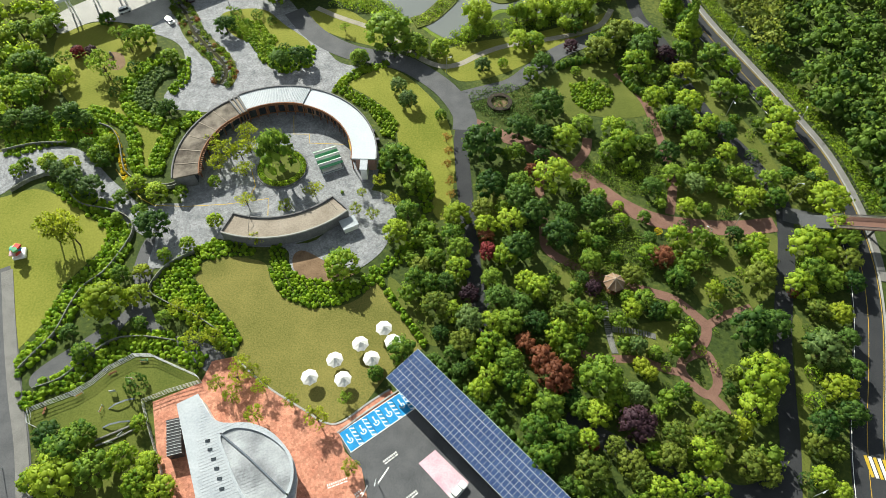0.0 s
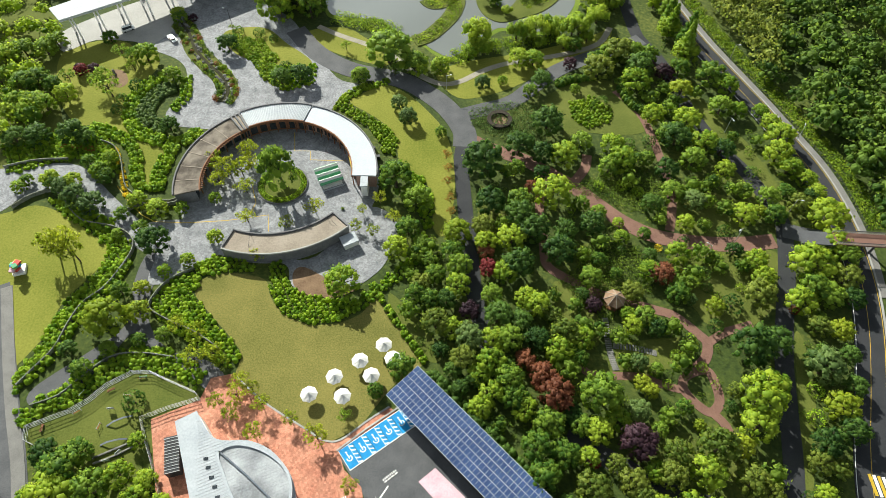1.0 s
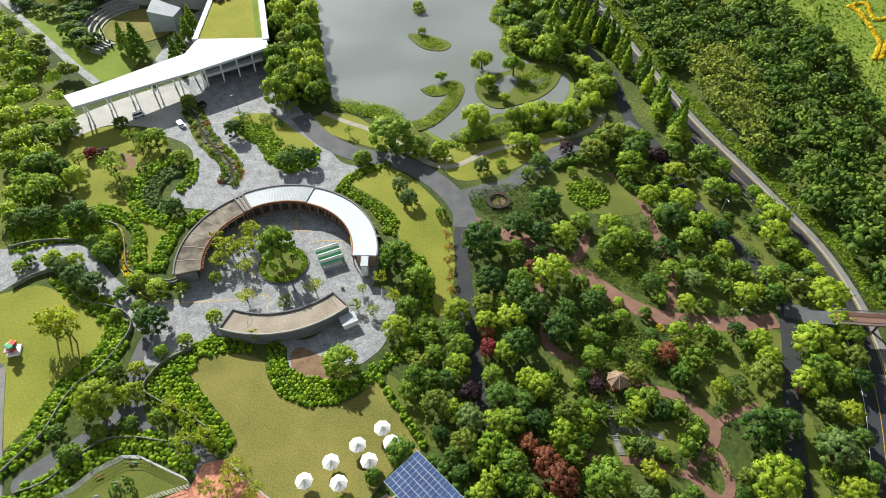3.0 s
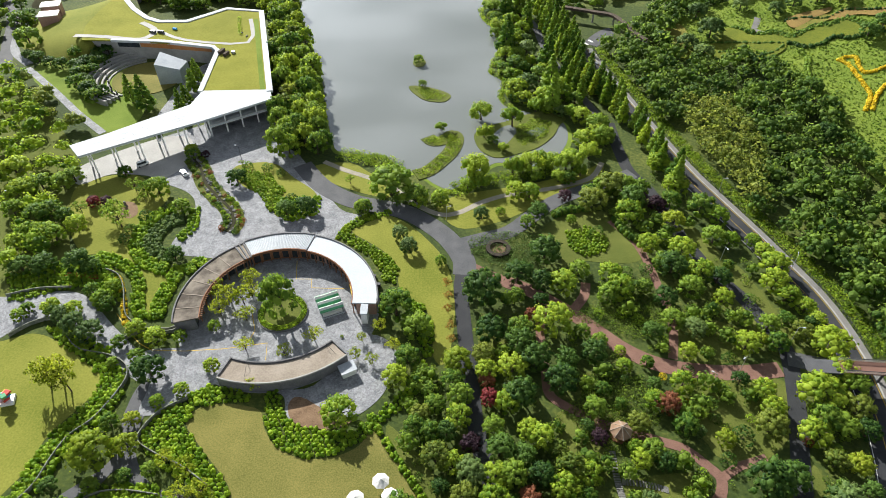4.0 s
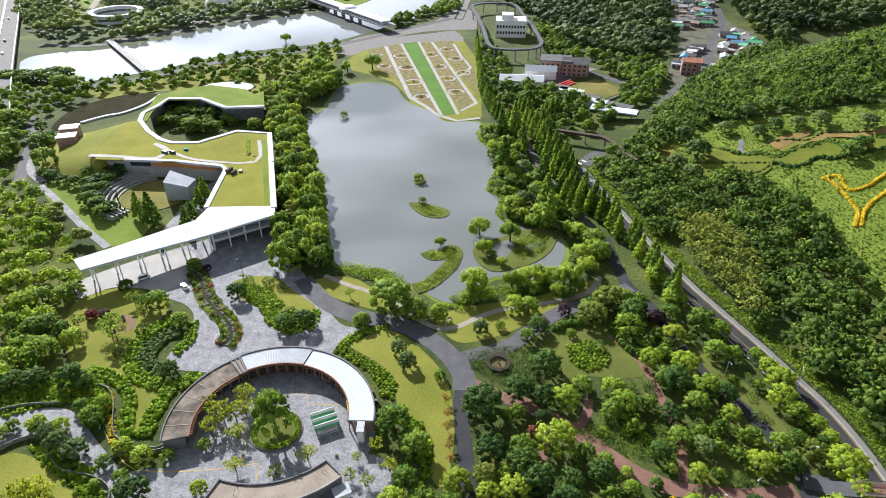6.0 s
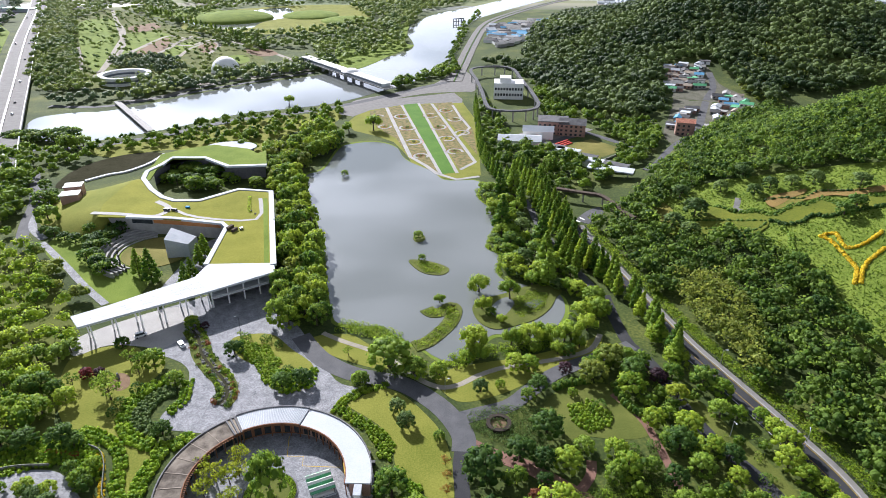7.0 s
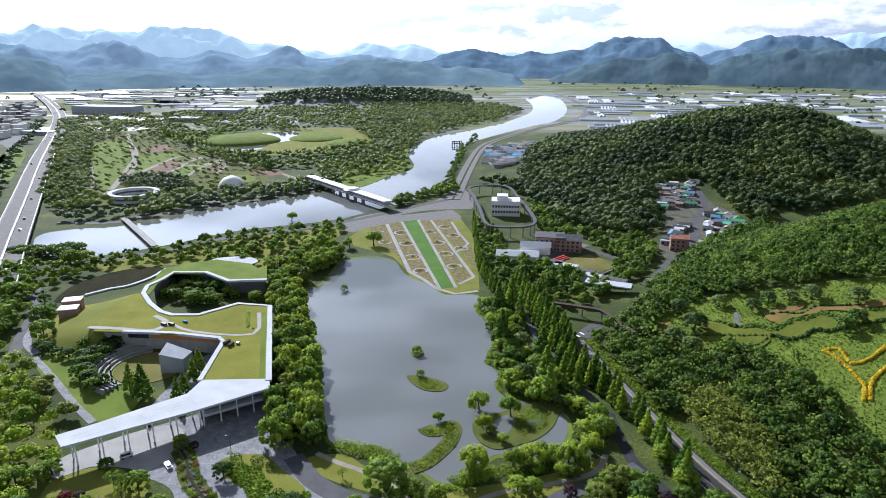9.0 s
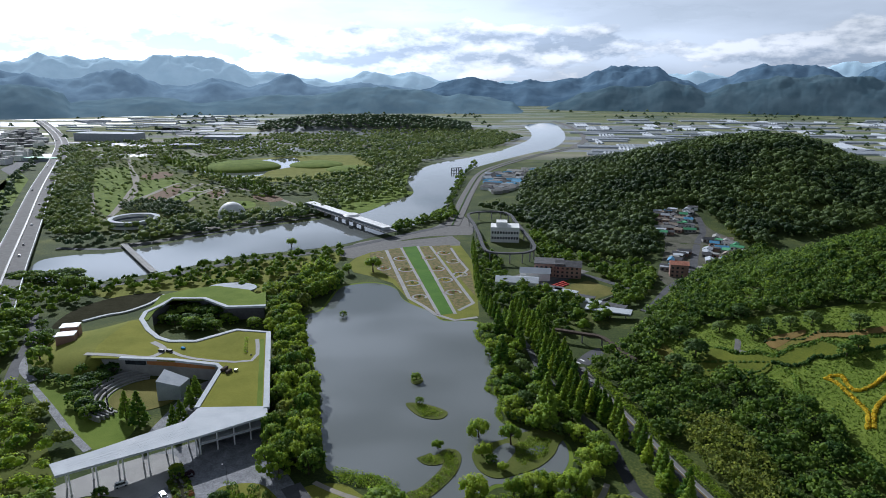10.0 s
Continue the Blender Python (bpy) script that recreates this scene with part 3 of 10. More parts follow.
def crown_mesh(name, kind, mat, seed, far=False):
    """A crown of unit radius whose foot is at z = 0, of many leaves on uneven lobes."""
    rng = np.random.default_rng(seed)
    few, wide = (0.55, 1.3) if far else (1.0, 1.0)
    if kind == "round":
        lobes = 46
        a = rng.uniform(0, 2 * np.pi, lobes)
        q = np.sqrt((np.arange(lobes) + 0.5) / lobes) * 0.9
        h = 0.62 + 0.92 * np.sqrt(1 - (q / 1.02) ** 2) * rng.uniform(0.88, 1.1, lobes)
        a = np.arange(lobes) * 2.4 + rng.uniform(-0.5, 0.5, lobes)
        q[-10:], h[-10:] = 0.74, 0.68 + rng.uniform(-0.08, 0.12, 10)      # skirt under the dome
        a[-10:] = np.arange(10) * 0.628 + rng.uniform(-0.2, 0.2, 10)
        c = np.stack([q * np.cos(a), q * np.sin(a), h - 0.2], 1)
        rr = rng.uniform(0.15, 0.32, (lobes, 1)) * np.array([[1, 1, 0.9]])
        v, f, nv = leaves(c, rr, int(15 * few), 0.13 * wide, rng, -0.5, 0.6, 0.22, (0, 0, 0.5))
    elif kind == "cone":
        k = 40
        t = ((np.arange(k) + 0.3) / k) ** 1.25          # boughs in a rising spiral, closer together low down
        a = np.arange(k) * 2.4 + rng.uniform(-0.35, 0.35, k)
        q = 0.74 * (1 - t) ** 0.85 * rng.uniform(0.8, 1.12, k)
        c = np.stack([q * np.cos(a), q * np.sin(a), 0.55 + 3.6 * t], 1)
        w = 0.36 * (1 - t) ** 0.6 * rng.uniform(0.85, 1.15, k) + 0.09
        rr = np.stack([w, w, w * 1.05], 1)
        v, f, nv = leaves(c, rr, int(26 * few), 0.17 * wide, rng, -0.6, 0.5, 0.25)
    elif kind == "willow":
        lobes = 17
        a = rng.uniform(0, 2 * np.pi, lobes)
        q = np.sqrt(rng.uniform(0, 1, lobes)) * 0.72
        c = np.stack([q * np.cos(a), q * np.sin(a), 1.15 - 0.6 * q * q + rng.uniform(-0.08, 0.08, lobes)], 1)
        rr = np.stack([np.full(lobes, 0.3), np.full(lobes, 0.3), rng.uniform(0.38, 0.55, lobes)], 1)
        v, f, nv = leaves(c, rr, int(66 * few), 0.115 * wide, rng, -0.75, 0.35, 0.2, (0, 0, 0.5))
    elif kind == "young":
        lobes = 24
        a = np.arange(lobes) * 2.4 + rng.uniform(-0.4, 0.4, lobes)
        q = np.sqrt(rng.uniform(0.01, 0.75, lobes))
        c = np.stack([q * np.cos(a), q * np.sin(a), 1.15 + (1 - q) * 0.5 + rng.uniform(-0.3, 0.3, lobes)], 1)
        rr = rng.uniform(0.16, 0.3, (lobes, 1)) * np.array([[1, 1, 0.8]])
        v, f, nv = leaves(c, rr, 30, 0.13, rng, -0.7, 0.7, 0.5)
    else:
        v, f, nv = leaves([(0, 0, 0.55)], [(0.95, 0.95, 0.85)], 190, 0.24, rng, -0.6, 0.45, 0.15)
    if kind in ("round", "willow", "cone"):
        v1, f1, n1 = lumps(c, rr * 0.74, rng, 1, (0.7, 1.15))
        hubs = v1 - np.array([[0, 0, 0.5]]) * (1 if kind != "cone" else 0) - (v1 * [[0, 0, 0.9]] if kind == "cone" else 0)
        n1 = n1 + 0.6 * hubs / np.maximum(np.linalg.norm(hubs, axis=1, keepdims=True), 0.01)
        n1 /= np.linalg.norm(n1, axis=1, keepdims=True)
        v, f, nv = np.concatenate([v1, v]), np.concatenate([f1, f[:, [0, 1, 2]] + len(v1), f[:, [0, 2, 3]] + len(v1)]), np.concatenate([n1, nv])
    return grid_mesh(name, v, f, mat, False, nv)


def trunk_mesh(kind, seed):
    rng = random.Random(seed)
    bm = bmesh.new()
    top = {"round": 1.0, "cone": 3.6, "willow": 1.0, "young": 1.15, "ball": 0.3}[kind]
    rod(bm, (0, 0, -0.15), (0.02, 0.03, top), 0.085 if kind != "young" else 0.06, 0.035, 7)
    if kind in ("round", "willow", "young"):
        for i in range(6):
            a = 2 * math.pi * i / 6 + rng.uniform(-0.4, 0.4)
            z = top * rng.uniform(0.5, 0.85)
            rod(bm, (0, 0, z), (0.55 * math.cos(a), 0.55 * math.sin(a), z + rng.uniform(0.35, 0.6)), 0.035, 0.01, 5)
    return from_bm("trunk", bm, M["bark"])


TRUNKS = {k: trunk_mesh(k, 3) for k in ("round", "cone", "willow", "young", "ball")}
TREES = {}
PLACED, LANES = [], []


def tree_kind(key, kind, mat, label, category, variants=3):
    TREES[key] = (kind, mat, label, category, variants, {False: [], True: []})


def tree_of(key, far, rng):
    """One of the models of a kind and whether it is new; far trees have fewer, larger leaves."""
    kind, mat, label, category, variants, made = TREES[key]
    if len(made[far]) < (min(2, variants) if far else variants):
        root = thing(category.replace(" ", "_"), label, category)
        part("trunk", TRUNKS[kind], None, root)
        part("crown", crown_mesh("crown", kind, M[mat], 31 * sorted(TREES).index(key) + 7 * len(made[far]) + 1, far), None, root)
        made[far].append(root)
        return root, True
    return rng.choice(made[far]), False


tree_kind("dark", "round", "f_dark", "broad evergreen tree with dense dark green crown", "evergreen tree")
tree_kind("mid", "round", "f_mid", "broadleaf tree with rounded green crown", "tree", 4)
tree_kind("light", "round", "f_light", "broadleaf tree with light green crown", "broadleaf tree")
tree_kind("yellow", "round", "f_yellow", "tree with bright yellow-green crown", "tree", 2)
tree_kind("olive", "round", "f_olive", "broadleaf tree with olive green crown", "tree", 2)
tree_kind("red", "round", "f_red", "maple tree with red leaves", "maple tree", 2)
tree_kind("rust", "round", "f_rust", "tree with rust-brown crown among green trees", "tree", 2)
tree_kind("plum", "round", "f_plum", "tree with dark plum-coloured leaves", "tree", 2)
tree_kind("grey", "round", "f_grey", "tree with grey-green crown", "tree", 2)
tree_kind("cone", "cone", "f_mid", "tall pointed redwood with feathery green foliage", "conifer", 3)
tree_kind("conelight", "cone", "f_light", "tall pointed conifer with light green foliage", "conifer", 2)
tree_kind("willow", "willow", "f_light", "willow with drooping pale green branches", "willow", 2)
tree_kind("greywillow", "willow", "f_grey", "willow with drooping grey-green branches", "willow", 2)
tree_kind("young", "young", "f_yellow", "slender young tree with sparse yellow-green leaves", "young tree", 3)
tree_kind("youngdark", "young", "f_mid", "slender young tree with sparse green leaves", "young tree", 2)
tree_kind("youngorange", "young", "f_orange", "slender young tree turning orange", "young tree", 2)
tree_kind("ball", "ball", "f_dark", "clipped round evergreen shrub", "shrub", 2)
tree_kind("balllight", "ball", "f_shrub", "rounded light green shrub", "shrub", 2)
tree_kind("ballolive", "ball", "f_olive", "rounded olive green shrub", "shrub", 2)
tree_kind("ballrust", "ball", "f_rust", "low rounded rust-coloured garden shrub", "shrub", 1)
tree_kind("ballyellow", "ball", "f_bloom", "rounded shrub covered in yellow blossom", "shrub", 1)


def plant(key, places, group="", rng=random.Random(11), high=1.0):
    """Trees of a kind at (x, y, crown radius)."""
    for x, y, r in places:
        model, fresh = tree_of(key, y > 235, rng)
        PLACED.append((x, y, r))
        up = r * rng.uniform(0.92, 1.12) * high
        m = pose(x, y, terrain(x, y), rng.uniform(-4, 4), rng.uniform(-4, 4), rng.uniform(0, 360)) @ Matrix.Diagonal((r * 1.16, r * rng.uniform(1.08, 1.24), up * 1.06, 1))
        if fresh:
            ob = model
            ob.matrix_basis = m
        else:
            sc = model.scale
            ob = copy_thing(model, m @ Matrix.Diagonal((1 / sc.x, 1 / sc.y, 1 / sc.z, 1)))
        if group:
            ob["group"] = group


def grove(pts, gap, kinds, rmin, rmax, seed, holes=(), group="", high=1.0):
    rng = random.Random(seed)
    for x, y in scattered(pts, gap, rng, holes):
        plant(rng.choice(kinds), [(x, y, rng.uniform(rmin, rmax))], group, rng, high)


def free(x, y, r, rng=None):
    """Whether a plant of radius r stands clear of the paths and of the other trees' middles."""
    return all((x - a) ** 2 + (y - b2) ** 2 > (w + r * 0.8) ** 2 for a, b2, w in LANES) and all((x - a) ** 2 + (y - b2) ** 2 > (0.78 * w + 0.5 * r) ** 2 for a, b2, w in PLACED)


def woodland(name, pts, gap, mat, label, rmin, rmax, seed, count=64, holes=(), lift=1.0, size=0.42, keep=None, clear=False, lobes=7, core=0.0, flat=0.95):
    """Far woods as one mesh of leafy crowns."""
    rng = random.Random(seed)
    nrg = np.random.default_rng(seed)
    c, r, s = [], [], []
    for x, y in scattered(pts, gap, rng, holes, 0.5):
        if keep and not keep(x, y, rng):
            continue
        q = rng.uniform(rmin, rmax)
        if clear and not free(x, y, q):
            continue
        z, tall = terrain(x, y) + q * lift, rng.uniform(0.75, 1.2)
        for k in range(lobes):
            w, a = (0.0, 0.0) if k == 0 else (0.6 * q, k * 6.28 / (lobes - 1) + rng.uniform(-0.3, 0.3))
            lobe = q * rng.uniform(0.4, 0.58) * (1.25 if k == 0 else 1.0)
            c.append((x + w * math.cos(a), y + w * math.sin(a), z + q * tall * (0.35 if k == 0 else rng.uniform(-0.2, 0.15))))
            r.append((lobe, lobe, lobe * flat))
            s.append(q * size)
    if not c:
        return None
    v, f, nv = leaves(c, np.asarray(r) * (1.12 if core else 1.0), max(4, count // lobes), s, nrg, -0.3, 0.5, 0.3 if not core else 0.15)
    if core:
        v1, f1, n1 = lumps(c, np.asarray(r) * core, nrg)
        v, f, nv = np.concatenate([v1, v]), np.concatenate([f1, f[:, [0, 1, 2]] + len(v1), f[:, [0, 2, 3]] + len(v1)]), np.concatenate([n1, nv])
    return tagged(new(name, grid_mesh(name, v, f, mat, False, nv)), label, "woodland", kind="stuff")


def mounds(name, c, rr, s, count, mat, nrg):
    """Rounded bushes: a dense rumpled core under a coat of leaves for each."""
    rr = np.asarray(rr)
    v1, f1, n1 = lumps(c, rr * 0.86, nrg, 2, (0.74, 1.16))
    v, f, nv = leaves(c, rr * 1.06, count, s, nrg, -0.1, 0.6, 0.2)
    return grid_mesh(name, np.concatenate([v1, v]), np.concatenate([f1, f[:, [0, 1, 2]] + len(v1), f[:, [0, 2, 3]] + len(v1)]), mat, False, np.concatenate([n1, nv]))


def loose(name, c, rr, s, count, mat, nrg):
    """Feathery low growth: leaves alone."""
    v, f, nv = leaves(c, rr, count, s, nrg, -0.1, 0.5, 0.25, None, 0.45)
    return grid_mesh(name, v, f, mat, False, nv)


def shrubs(name, pts, gap, mat, label, r, seed, count=30, high=0.8, holes=(), category="shrub bed", dense=False):
    """A planted bed of low mounds."""
    rng = random.Random(seed)
    nrg = np.random.default_rng(seed)
    c, rr, s = [], [], []
    for x, y in scattered(pts, gap, rng, holes, 0.2):
        q = r * rng.uniform(0.75, 1.25)
        c.append((x, y, terrain(x, y) + 0.25 * q * high))
        rr.append((q, q, q * high))
        s.append(q * 0.42)
    return tagged(new(name, mounds(name, c, rr, s, count, mat, nrg) if dense else loose(name, c, rr, s, count, mat, nrg)), label, category, kind="stuff")


def bed_line(name, line, width, mat, label, seed, gap=1.2, r=0.8, high=1.0, category="hedge", count=30, dense=True):
    """Mounds along a line: hedges and border planting."""
    rng = random.Random(seed)
    nrg = np.random.default_rng(seed)
    pts = curve(line, 8)
    c, rr, s = [], [], []
    left = 0.0
    for a, b2 in zip(pts, pts[1:]):
        d = b2 - a
        nrm = Vector((-d.y, d.x)).normalized() if d.length else Vector((0, 1))
        left += d.length
        while left > gap:
            left -= gap
            rows = max(1, round(width / gap))
            for k in range(rows):
                off = (k + 0.5) / rows * width - width / 2 + rng.uniform(-0.2, 0.2) * gap
                p = a + nrm * off + d * rng.random()
                q = r * rng.uniform(0.8, 1.25)
                c.append((p.x, p.y, terrain(p.x, p.y) + 0.3 * q * high))
                rr.append((q, q, q * high))
                s.append(q * 0.42)
    return tagged(new(name, mounds(name, c, rr, s, max(8, count // 2), mat, nrg) if dense else loose(name, c, rr, s, count, mat, nrg)), label, category, kind="stuff")


def sheet(name, pts, z, mat, label, category, rounded=True, depth=0.4):
    line = curve(pts, 5, True) if rounded else [Vector(p) for p in pts]
    return setting(name, prism(line, z - depth, z), mat, label, category)


def lane(name, pts, width, z, mat, label, category, drape=False, rounded=True):
    line = curve(pts, 6) if rounded else [Vector(p) for p in pts]
    LANES.extend((p.x, p.y, width / 2) for p in line)
    return setting(name, band(line, width, z - 0.4, z, None, False, drape), mat, label, category)


# ---------------------------------------------------------------- land
gx = np.concatenate([np.linspace(-3600, -500, 32), np.linspace(-480, 760, 156), np.linspace(800, 3600, 29)])
gy = np.concatenate([np.linspace(-400, -60, 8), np.linspace(-40, 1160, 151), np.linspace(1180, 2000, 60), np.linspace(2060, 4950, 30)])
gv = np.array([(x, y, terrain(x, y)) for y in gy for x in gx])
nx = len(gx)
gi = np.array([(j * nx + i, j * nx + i + 1, (j + 1) * nx + i + 1, (j + 1) * nx + i) for j in range(len(gy) - 1) for i in range(nx - 1)])
tagged(new("ground", grid_mesh("ground", gv, gi, M["land"], True)), "grassy park land, wooded slopes and far wet fields", "ground", kind="structure")


def ridge_line(name, dist, width, peaks, mat, label, seed, foot=0.0):
    """A far mountain range: heights over bearings (degrees from straight ahead, metres), with gullies."""
    cols, rows = 420, 24
    verts = []
    a0, a1 = peaks[0][0], peaks[-1][0]
    for j in range(rows):
        t = j / (rows - 1)
        for i in range(cols):
            a = a0 + (a1 - a0) * i / (cols - 1)
            k = next((k for k in range(len(peaks) - 1) if a <= peaks[k + 1][0] + 1e-6), len(peaks) - 2)
            s = smooth((a - peaks[k][0]) / (peaks[k + 1][0] - peaks[k][0]))
            h = peaks[k][1] + (peaks[k + 1][1] - peaks[k][1]) * s
            b = radians(a)
            rad = dist + width * t
            x, y = rad * math.sin(b), rad * math.cos(b)
            prof = math.sin(math.pi / 2 * min(1.0, t * 1.25)) if t < 0.8 else 1 - (t - 0.8) * 2
            bumps = noise.fractal(Vector((x / 190, y / 190, seed)), 0.9, 2.1, 6) * 0.2 * h * (0.35 + t) * (0.4 if t > 0.75 else 1.0)
            verts.append((x, y, foot + h * prof + bumps - 6))
    faces = [(j * cols + i, j * cols + i + 1, (j + 1) * cols + i + 1, (j + 1) * cols + i) for j in range(rows - 1) for i in range(cols - 1)]
    tagged(new(name, grid_mesh(name, verts, faces, mat, True)), label, "mountains", kind="structure")


# backdrop ranges glow faintly by themselves, the haze is in their colours
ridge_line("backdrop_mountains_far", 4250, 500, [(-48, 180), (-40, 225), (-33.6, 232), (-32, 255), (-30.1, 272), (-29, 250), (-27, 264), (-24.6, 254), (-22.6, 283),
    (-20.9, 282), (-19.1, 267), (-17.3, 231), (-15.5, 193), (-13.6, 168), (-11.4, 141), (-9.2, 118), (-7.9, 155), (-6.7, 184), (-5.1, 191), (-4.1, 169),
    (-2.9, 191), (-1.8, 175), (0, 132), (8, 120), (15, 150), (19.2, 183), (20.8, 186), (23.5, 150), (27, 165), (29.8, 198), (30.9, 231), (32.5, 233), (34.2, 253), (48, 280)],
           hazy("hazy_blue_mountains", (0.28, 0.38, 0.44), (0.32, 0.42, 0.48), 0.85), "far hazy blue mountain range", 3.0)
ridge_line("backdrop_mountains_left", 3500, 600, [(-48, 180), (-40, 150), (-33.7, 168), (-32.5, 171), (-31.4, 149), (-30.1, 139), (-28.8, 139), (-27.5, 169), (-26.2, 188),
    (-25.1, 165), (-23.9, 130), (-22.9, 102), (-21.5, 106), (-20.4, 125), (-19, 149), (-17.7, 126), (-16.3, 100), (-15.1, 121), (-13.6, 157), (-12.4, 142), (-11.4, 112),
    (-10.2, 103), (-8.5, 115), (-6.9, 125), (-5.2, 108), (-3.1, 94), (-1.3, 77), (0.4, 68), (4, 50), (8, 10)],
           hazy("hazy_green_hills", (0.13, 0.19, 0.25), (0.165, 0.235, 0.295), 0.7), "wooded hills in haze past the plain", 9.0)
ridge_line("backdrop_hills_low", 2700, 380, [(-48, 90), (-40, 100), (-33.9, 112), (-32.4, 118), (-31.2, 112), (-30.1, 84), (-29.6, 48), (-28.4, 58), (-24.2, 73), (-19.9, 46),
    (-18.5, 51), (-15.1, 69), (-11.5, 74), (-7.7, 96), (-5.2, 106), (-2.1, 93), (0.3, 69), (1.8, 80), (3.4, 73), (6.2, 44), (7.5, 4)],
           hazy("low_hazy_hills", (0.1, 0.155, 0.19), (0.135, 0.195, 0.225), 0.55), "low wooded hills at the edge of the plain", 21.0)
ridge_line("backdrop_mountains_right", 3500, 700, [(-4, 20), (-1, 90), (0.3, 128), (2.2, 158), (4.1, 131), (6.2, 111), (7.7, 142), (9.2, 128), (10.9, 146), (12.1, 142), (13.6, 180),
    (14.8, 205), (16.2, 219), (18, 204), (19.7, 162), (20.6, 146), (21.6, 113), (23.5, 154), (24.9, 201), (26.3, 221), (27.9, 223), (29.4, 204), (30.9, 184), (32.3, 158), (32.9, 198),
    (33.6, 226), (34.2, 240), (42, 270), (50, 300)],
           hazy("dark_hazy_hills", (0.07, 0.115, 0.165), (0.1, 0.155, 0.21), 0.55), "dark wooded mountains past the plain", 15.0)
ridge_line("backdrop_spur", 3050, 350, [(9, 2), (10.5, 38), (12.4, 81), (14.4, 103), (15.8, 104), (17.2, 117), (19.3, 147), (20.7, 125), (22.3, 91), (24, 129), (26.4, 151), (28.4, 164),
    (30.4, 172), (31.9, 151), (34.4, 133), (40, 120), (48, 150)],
           hazy("hazy_wooded_spur", (0.055, 0.09, 0.11), (0.085, 0.125, 0.145), 0.48), "wooded spur before the mountains", 27.0)

# ---------------------------------------------------------------- water
POND = [(-71.5, 425.6), (-63.1, 436.1), (-46.6, 439.7), (-32.0, 427.9), (-23.9, 402.7), (-6.4, 381.6), (2.4, 365.8), (22.7, 364.0), (20.9, 338.7),
    (26.9, 323.4), (28.0, 302.2), (21.8, 277.0), (27.5, 268.3), (25.0, 252.2), (29.0, 243.6), (35.5, 241.2), (43.8, 237.3), (50.2, 233.6), (51.9, 225.9),
    (49.7, 215.2), (41.6, 203.2), (32.4, 200.6), (21.6, 203.2), (15.8, 198.7), (10.1, 193.6), (3.5, 186.2), (-2.8, 189.3), (-8.3, 195.0), (-18.5, 202.5),
    (-23.4, 208.3), (-32.5, 209.1), (-41.9, 211.2), (-45.3, 219.4), (-51.0, 242.2), (-56.2, 268.4), (-66.3, 305.6), (-78.1, 342.8), (-84.8, 373.2),
    (-75.7, 385.5)]
sheet("bank", [(x * 1.0 + (x + 10) * 0.025, y + (y - 300) * 0.02) for x, y in POND], 0.05, M["lawn_lush"], "grassy bank round the pond", "bank")
sheet("water", POND, 0.12, M["water"], "still grey-green pond mirroring clouds", "pond")
RIVER = [(-305.0, 451.4), (-258.6, 439.6), (-213.0, 467.7), (-169.3, 509.5), (-108.5, 537.2), (-81.5, 557.1), (-43.8, 606.1), (-11.2, 652.5),
    (7.0, 693.4), (13.5, 783.3), (20.4, 869.1), (46.7, 1024.6), (102.7, 1140.8), (182.4, 1275.9), (244.6, 1373.0), (309.2, 1584.4), (355.1, 1868.7),
    (370.6, 2155.7), (271.2, 2047.1), (250.4, 1766.6), (213.8, 1552.0), (131.5, 1336.8), (54.3, 1198.4), (-8.9, 1107.5), (-39.6, 1003.9), (-47.0, 917.9),
    (-34.9, 823.3), (-44.8, 774.8), (-84.0, 717.8), (-109.8, 674.1), (-130.1, 651.2), (-170.7, 624.5), (-206.7, 595.1), (-250.8, 545.7), (-278.7, 521.1),
    (-308.2, 513.7), (-326.1, 494.9)]
sheet("water_river", RIVER, 0.12, M["water"], "broad bright river winding to the plain", "river")
sheet("bank_marsh", [(-119.2, 694.0), (-119.0, 725.6), (-101.8, 760.3), (-83.3, 839.4), (-68.7, 940.8), (-49.4, 1028.7), (-47.2, 848.6), (-34.7, 818.8),
    (-56.5, 764.4), (-82.9, 694.4), (-103.5, 676.4)], 0.3, M["lawn_lush"], "bright green reed bank at the river", "river bank")
sheet("water_moat", [(-233.1, 356.1), (-235.2, 382.9), (-224.4, 404.4), (-206.9, 416.1), (-190.3, 413.8), (-192.2, 393.6), (-206.9, 377.0),
    (-218.5, 365.3), (-225.0, 352.6)], 0.12, M["murky"], "dark curved pond beside the grass roof", "pond")
sheet("water_lake_garden", [(-398.9, 1029.3), (-364.3, 1078.2), (-317.9, 1156.1), (-272.4, 1182.4), (-241.6, 1087.9), (-272.2, 1018.7), (-278.0, 957.9),
    (-324.8, 957.1), (-371.5, 991.7)], 0.12, M["water"], "pale pond among round grass mounds", "pond")
# isles and reed banks in the pond
for label, pts in (("low grassy isle with shrubs in the pond", [(-15.5, 262.8), (-8.8, 262.8), (-0.8, 259.0), (3.6, 254.3), (0.5, 249.1), (-7.2, 250.1), (-12.6, 255.8)]),
                   ("small round isle in the pond", [(-14.5, 286.7), (-12.3, 290.5), (-9.5, 289.8), (-8.2, 285.5), (-10.4, 281.8), (-13.2, 282.4)]),
                   ("wooded isle in the pond", [(13.0, 222.8), (14.9, 211.9), (21.3, 206.3), (31.1, 209.5), (38.6, 213.6), (45.4, 221.5), (49.0, 229.5),
                       (52.5, 236.0), (45.0, 241.0), (36.3, 238.4), (27.2, 233.0), (19.0, 229.0)])):
    sheet("isle", pts, 0.35, M["lawn_shade"], label, "isle")
